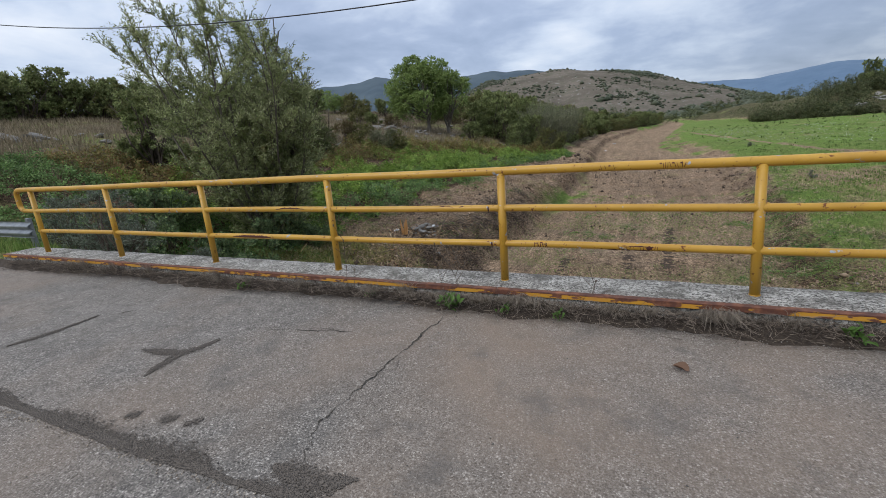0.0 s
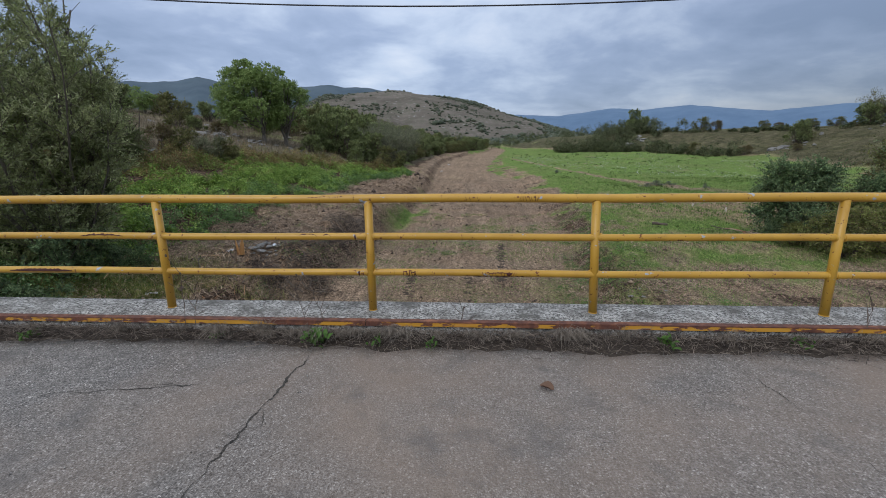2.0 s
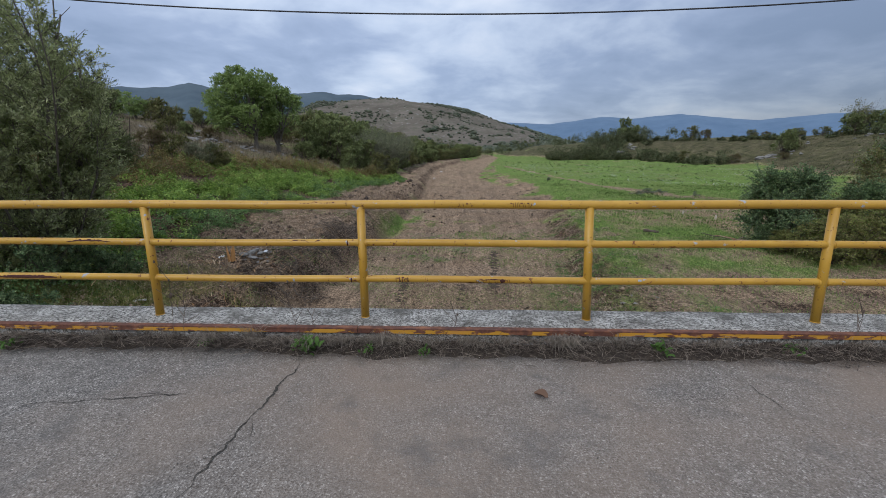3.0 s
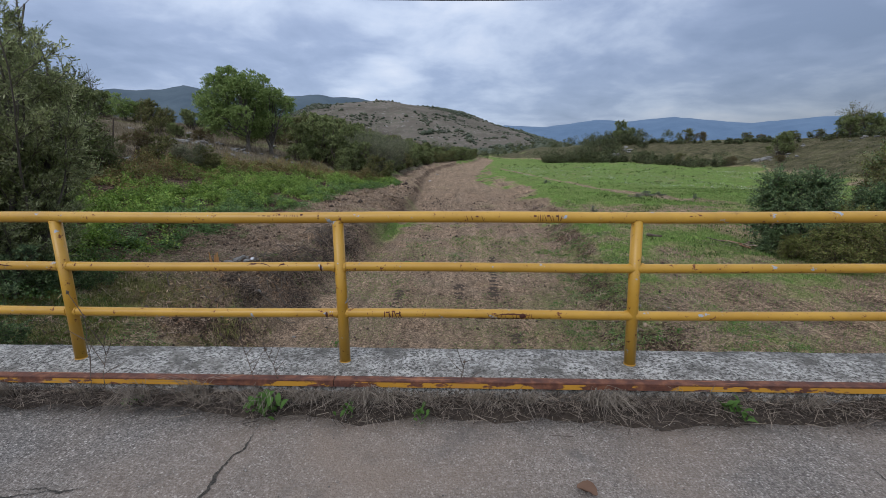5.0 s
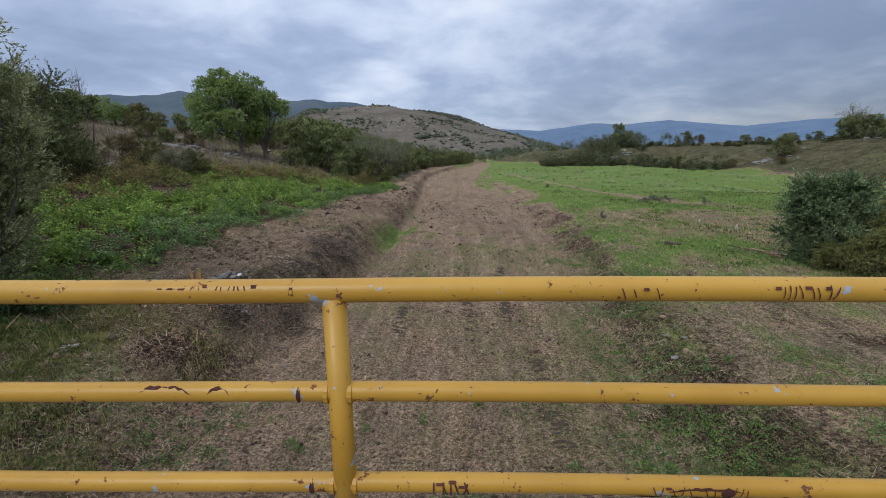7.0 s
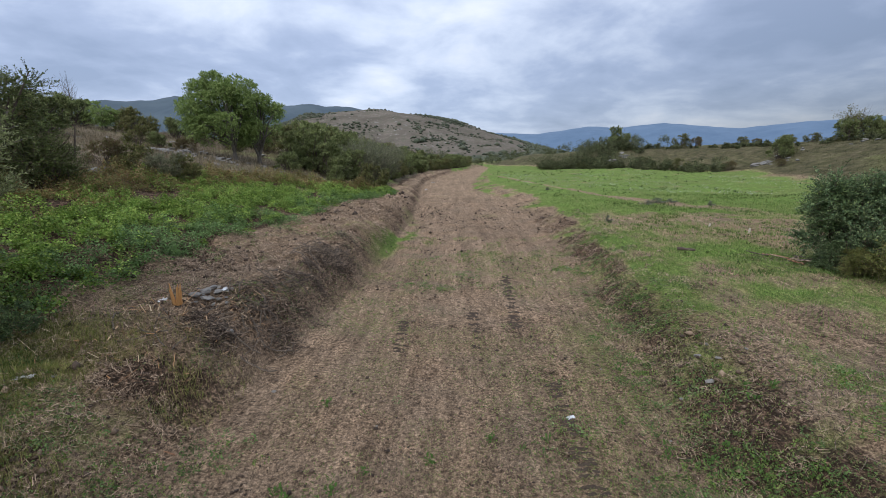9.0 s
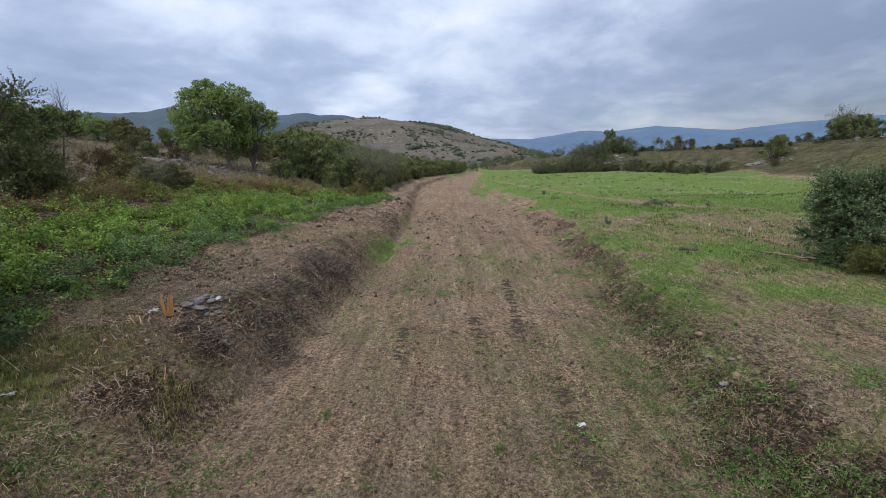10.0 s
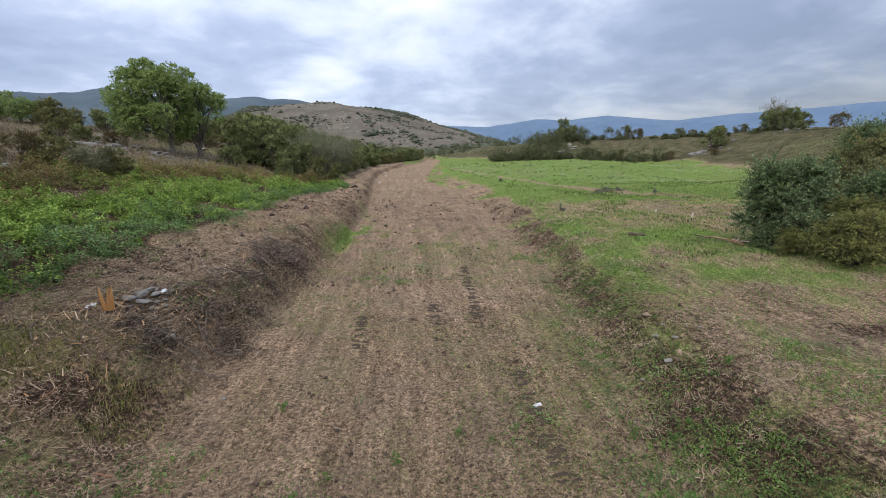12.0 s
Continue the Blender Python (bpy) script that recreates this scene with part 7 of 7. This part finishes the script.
for k, (x, y, n, s) in enumerate(((-0.39, -0.42, 16, 1.05), (0.10, -0.40, 8, 0.65), (0.55, -0.44, 9, 0.6), (2.42, -0.37, 12, 0.85), (3.45, -0.36, 9, 0.7), (-1.25, -0.36, 8, 0.6), (-2.9, -0.40, 9, 0.7), (4.2, -0.38, 8, 0.7))):
    build_weed(int(n * 2.4), 300 + k, s * 1.0).matrix_basis = pose(x, y, gutter_z(y), 0, 0, 40 * k)

bed_weed = tagged(build_weed(16, 330, 1.1), "leafy green weed sprouting in the mown bed", "weed", "weeds in the bed")
bed_weed.matrix_basis = pose(1.9, 7.7, at_ground(1.9, 7.7))
wr2 = np.random.default_rng(331)
for k in range(26):
    x, y = (wr2.uniform(3.2, 6.5), wr2.uniform(5.5, 11)) if k % 3 else (wr2.uniform(-3.5, 2.5), wr2.uniform(5.5, 9))
    s = wr2.uniform(0.6, 1.3)
    copy_thing(bed_weed, pose(x, y, at_ground(x, y), 0, 0, wr2.uniform(0, 360)) @ Matrix.Diagonal((s, s, s, 1)))


def build_tuft(x, y, n, tall, droop, seed, label, material):
    """A tuft of dry grass that hangs over towards the road."""
    r = np.random.default_rng(seed)
    a = np.stack([x + r.normal(size=n) * 0.035, y + r.normal(size=n) * 0.012, np.full(n, gutter_z(y) + 0.02)], 1)
    side = np.stack([r.normal(size=n) * 0.5, -np.abs(r.normal(size=n)) * droop, 0 * a[:, 2]], 1)
    h = tall * r.uniform(0.4, 1.2, n)
    m = a + side * (h * 0.45)[:, None] + np.array([0, 0, 1]) * (h * 0.65)[:, None]
    q = m + side * (h * 0.75)[:, None] + np.array([0, 0, 1]) * (h * (0.35 - 0.7 * droop))[:, None]
    q[:, 2] = np.maximum(q[:, 2], ROAD_Z + 0.006)
    w = np.full(n, 0.0016)
    ob = new("dry_tuft", np_mesh("dry_tuft", *join(tubes(a, m, w, w * 0.8, 3), tubes(m, q, w * 0.8, w * 0.3, 3)), material))
    tagged(ob, label, "grass tuft", "dry tufts at the kerb")


TUFT = litter_material("grey_dead_grass", (0.15, 0.125, 0.10), (0.24, 0.20, 0.16), (0.34, 0.29, 0.23))
tr = np.random.default_rng(340)
for k, (x, n, tall, droop) in enumerate(((-0.87, 70, 0.20, 0.25), (0.20, 120, 0.17, 0.75), (0.32, 90, 0.15, 0.8), (1.62, 120, 0.17, 0.75), (1.75, 90, 0.16, 0.7), (2.1, 50, 0.16, 0.3), (-2.1, 60, 0.16, 0.4), (0.9, 70, 0.13, 0.6),
                                         (-0.1, 70, 0.13, 0.6), (1.2, 80, 0.13, 0.7), (-3.4, 70, 0.2, 0.3), (-4.6, 70, 0.2, 0.3), (2.9, 40, 0.15, 0.4), (0.6, 60, 0.12, 0.7), (-1.6, 40, 0.16, 0.3), (-6.0, 70, 0.2, 0.3))):
    build_tuft(x, -0.325, n, tall, droop, 341 + k, "tuft of dead grey grass hanging over the kerb's foot", TUFT)


ROOTS = litter_material("dead_roots", (0.035, 0.027, 0.021), (0.075, 0.058, 0.045), (0.14, 0.11, 0.088), (0.26, 0.215, 0.17))
STALK = litter_material("dry_weed_stalk", (0.07, 0.05, 0.038), (0.12, 0.088, 0.065))
for k in range(24):
    build_tuft(float(tr.uniform(-6.5, 4.8)), float(tr.uniform(-0.36, -0.30)), int(tr.integers(20, 70)), tr.uniform(0.08, 0.17), tr.uniform(0.3, 0.9), 380 + k, "tuft of dead grey grass hanging over the kerb's foot", TUFT)


def build_gutter_litter():
    r = np.random.default_rng(360)
    n = 15000
    x = r.uniform(-8, 6, n)
    y = -0.285 - np.abs(r.normal(size=n)) * 0.075 * (0.5 + 2.2 * np.clip(0.5 + fbm(x, 0 * x, 0.7, 5, 61), 0, 1)) * 0.6
    p = np.stack([x, y, ROAD_Z + 0.015 + 0.085 * np.clip(1 - (-0.28 - y) / 0.15, 0, 1)], 1)
    tagged(new("dead_roots", np_mesh("dead_roots", *strips(p, np.full(n, 0.11), np.full(n, 0.0034), 0.3, 361), ROOTS)), "dead grass roots and stems along the kerb", "roots", kind="stuff")
    n = 1500
    x = r.uniform(-6, 5, n)
    y = np.where(r.random(n) < 0.5, -0.42 - np.abs(r.normal(size=n)) * 0.10, r.uniform(-3.3, -0.45, n))
    rad = r.uniform(0.0025, 0.007, n)
    z = ROAD_Z + 0.012 * fbm(x, y, 1.5, 3, 8) + rad * 0.5
    base = np.array([[1, 0, 0], [-1, 0, 0], [0, 1, 0], [0, -1, 0], [0, 0, 0.8], [0, 0, -0.8]], float)
    tri = np.array([[0, 2, 4], [2, 1, 4], [1, 3, 4], [3, 0, 4], [2, 0, 5], [1, 2, 5], [3, 1, 5], [0, 3, 5]])
    v = (np.stack([x, y, z], 1)[:, None] + base[None] * rad[:, None, None] * r.uniform(0.6, 1.3, (n, 6, 1))).reshape(-1, 3)
    f = (np.arange(n)[:, None, None] * 6 + tri[None]).reshape(-1, 3)
    tagged(new("loose_grit", np_mesh("loose_grit", v, f, litter_material("grit_stones", (0.08, 0.075, 0.07), (0.18, 0.168, 0.15), (0.32, 0.305, 0.28)))), "loose grit on the asphalt", "grit", kind="stuff")


build_gutter_litter()


def build_stalk(x, y, tall, lean, seed, heads):
    """A dry wild carrot: branching stalk with curled seed heads."""
    r = np.random.default_rng(seed)
    z = gutter_z(y)
    weed = tagged(new("dry_stalk"), "dry brown weed stalk with curled seed heads", "weed", "dry stalks at the kerb")
    a, b = [], []
    p = np.array([x, y, z])
    ends = []
    for k in range(7):
        q = p + np.array([lean * tall / 7 + r.normal() * 0.006, 0.012 + r.normal() * 0.006, tall / 7])
        a.append(p)
        b.append(q)
        if k > 1:
            tip = q + np.array([r.normal() * 0.07, r.normal() * 0.05, r.uniform(0.05, 0.16)])
            a.append(q)
            b.append(tip)
            ends.append(tip)
        p = q
    ends.append(p)
    n = len(a)
    part("stalk", np_mesh("stalk", *tubes(a, b, np.full(n, 0.0028), np.full(n, 0.0016), 5), STALK), None, weed)
    for tip in ends[-heads:]:
        bm = bmesh.new()
        bmesh.ops.create_icosphere(bm, subdivisions=2, radius=r.uniform(0.005, 0.010), matrix=Matrix.Translation(tip))
        for v in bm.verts:
            v.co += Vector((0, 0, 0.6 * (v.co.z - tip[2]))) + 0.003 * Vector(r.normal(size=3))
        part("seed_head", bm, STALK, weed)


build_stalk(-0.47, -0.31, 0.38, -0.35, 370, 3)
build_stalk(-0.30, -0.30, 0.30, -0.55, 371, 2)
build_stalk(-1.55, -0.32, 0.52, -0.12, 372, 2)
build_stalk(-1.47, -0.33, 0.40, 0.1, 373, 1)
build_stalk(0.75, -0.30, 0.24, 0.3, 374, 1)
build_stalk(3.95, -0.30, 0.30, 0.2, 375, 1)


def build_dead_leaf():
    n = 11
    gx, gy = np.meshgrid(np.linspace(-1, 1, n), np.linspace(-1, 1, n))
    u, v = gx.ravel(), gy.ravel() * np.sqrt(np.clip(1 - gx.ravel() ** 2 * 0.92, 0, 1))
    p = np.stack([0.048 * u, 0.033 * v, 0.012 + 0.030 * v * v + 0.03 * fbm(u, v, 0.6, 4, 380)], 1)
    i = (np.arange(n - 1)[:, None] * n + np.arange(n - 1)[None]).ravel()
    m = litter_material("dead_brown_leaf", (0.10, 0.055, 0.035), (0.14, 0.08, 0.05))
    ob = new("dead_leaf", np_mesh("dead_leaf", p, np.stack([i, i + 1, i + 1 + n, i + n], 1), m))
    ob.matrix_basis = pose(1.385, -0.985, ROAD_Z + 0.004, 0, 0, -35)
    tagged(ob, "curled dead brown leaf lying on the asphalt", "leaf")


build_dead_leaf()


# ---- scratches and rust on the rails ----
def scratched(x0, x1, z, rad, count, seed, material, label, thick=0.0032, tall=0.55):
    """Marks scratched through the paint: plain slanting bars wrapped onto the pipe's road side."""
    r = np.random.default_rng(seed)
    bm = bmesh.new()
    for k in range(count):
        x = x0 + (x1 - x0) * (k + 0.5) / count + r.normal() * 0.003
        lean, a0, a1 = r.choice([-0.35, 0.0, 0.0, 0.35]), -tall * rad + r.normal() * 0.002, tall * rad + r.normal() * 0.002
        if r.random() < 0.3:
            a0 = a1 - 0.25 * rad
        prev = None
        for s in np.linspace(0, 1, 6):
            h = a0 + (a1 - a0) * s
            d = -math.sqrt(max(rad * rad - h * h, 0)) - 0.0008
            w = thick * (0.6 + 0.5 * r.random()) * (4.5 if a1 - a0 < 0.5 * rad else 1)
            cx = x + lean * h
            pair = bm.verts.new((cx - w / 2, d, z + h)), bm.verts.new((cx + w / 2, d, z + h))
            if prev:
                bm.faces.new((prev[0], prev[1], pair[1], pair[0]))
            prev = pair
    return tagged(part("scratched_mark", bm, material, RAILING, label), kind="stuff")


SCRATCH = litter_material("scratched_rust", (0.055, 0.014, 0.009), (0.10, 0.027, 0.015))
TOP, MID, LOW = 1.216, 0.888, 0.567
for k, (x0, x1, z, rad, n, tall) in enumerate(((0.285, 0.407, LOW, 0.031, 10, 0.7), (-0.62, -0.52, LOW, 0.031, 8, 0.5), (0.967, 1.276, LOW, 0.031, 15, 0.5), (-0.81, -0.55, TOP, 0.0365, 17, 0.5), (-0.515, -0.40, TOP, 0.0365, 8, 0.5),
                                               (-0.385, -0.21, TOP, 0.0365, 9, 0.6), (-1.24, -1.12, TOP, 0.0365, 7, 0.45), (1.247, 1.428, TOP, 0.0365, 11, 0.55), (0.819, 0.943, TOP, 0.0365, 4, 0.4), (2.2, 2.4, TOP, 0.0365, 8, 0.3))):
    scratched(x0, x1, z, rad, n, 400 + k, SCRATCH, "illegible marks scratched into the yellow paint", 0.0060 if k == 0 else 0.0042, tall)


def rust_patch(x0, x1, z, rad, h0, h1, seed, material, label):
    """A ragged patch where the paint is gone."""
    r = np.random.default_rng(seed)
    bm = bmesh.new()
    prev = None
    for x in np.linspace(x0, x1, max(8, int((x1 - x0) / 0.012))):
        edge = min(x - x0, x1 - x) / (x1 - x0) * 2
        grow = min(1.0, 0.25 + edge * 1.6)
        lo, hi = h0 * rad * grow * r.uniform(0.7, 1.1), h1 * rad * grow * r.uniform(0.7, 1.1)
        col = []
        for s in np.linspace(0, 1, 4):
            h = max(-0.97 * rad, min(0.97 * rad, (h0 + h1) / 2 * rad + (lo + (hi - lo) * s - (h0 + h1) / 2 * rad)))
            col.append(bm.verts.new((x, -math.sqrt(rad * rad - h * h) - 0.0006, z + h)))
        if prev:
            for a in range(3):
                bm.faces.new((prev[a], col[a], col[a + 1], prev[a + 1]))
        prev = col
    return part("rust_patch", bm, material, RAILING, label)


for k, (x0, x1, z, rad, h0, h1) in enumerate(((1.81, 1.885, LOW, 0.031, -0.75, 0.65), (0.78, 1.45, LOW, 0.031, -0.97, -0.75), (1.02, 1.25, LOW, 0.031, 0.25, 0.5), (1.18, 1.22, LOW, 0.031, -0.7, 0.5), (-3.35, -2.75, LOW, 0.031, -0.2, 0.7),
                                              (-0.108, -0.092, LOW, 0.031, -0.95, 0.95), (-0.118, -0.106, TOP, 0.0365, -0.8, 0.95), (-0.125, -0.112, MID, 0.031, -0.9, 0.95), (1.58, 1.615, MID, 0.031, -0.95, -0.3), (-0.62, -0.45, MID, 0.031, 0.78, 0.96), (-0.40, -0.33, MID, 0.031, 0.7, 0.95),
                                              (2.35, 2.75, TOP, 0.0365, 0.3, 0.7), (-5.2, -4.9, TOP, 0.0365, 0.2, 0.7), (-2.6, -2.2, MID, 0.031, 0.4, 0.8), (3.0, 3.25, TOP, 0.0365, -0.1, 0.3))):
    rust_patch(x0, x1, z, rad, h0, h1, 430 + k, SCRATCH, "dark rust where the paint is gone")


# ---- flowers of the far meadow ----
def build_flowers():
    p = scatter(5000, 12, 62, 55, 120, lambda x, y: smooth(2, 5, x - bed_right(y)) * smooth(-2, -6, x - terrace_foot(y)) * smooth(0.05, 0.2, fbm(x, y, 14, 3, 450) + 0.08), 451)
    r = np.random.default_rng(452)
    p[:, 2] += r.uniform(0.15, 0.3, len(p))
    WHITE = litter_material("white_yarrow", (0.45, 0.47, 0.42), (0.62, 0.63, 0.60))
    tagged(new("white_flowers", np_mesh("white_flowers", *leaves(p, np.full(len(p), 0.10), 0.09, None, seed=453, level=2.0), WHITE)), "white flower heads dotting the meadow", "flowers", kind="stuff")


build_flowers()
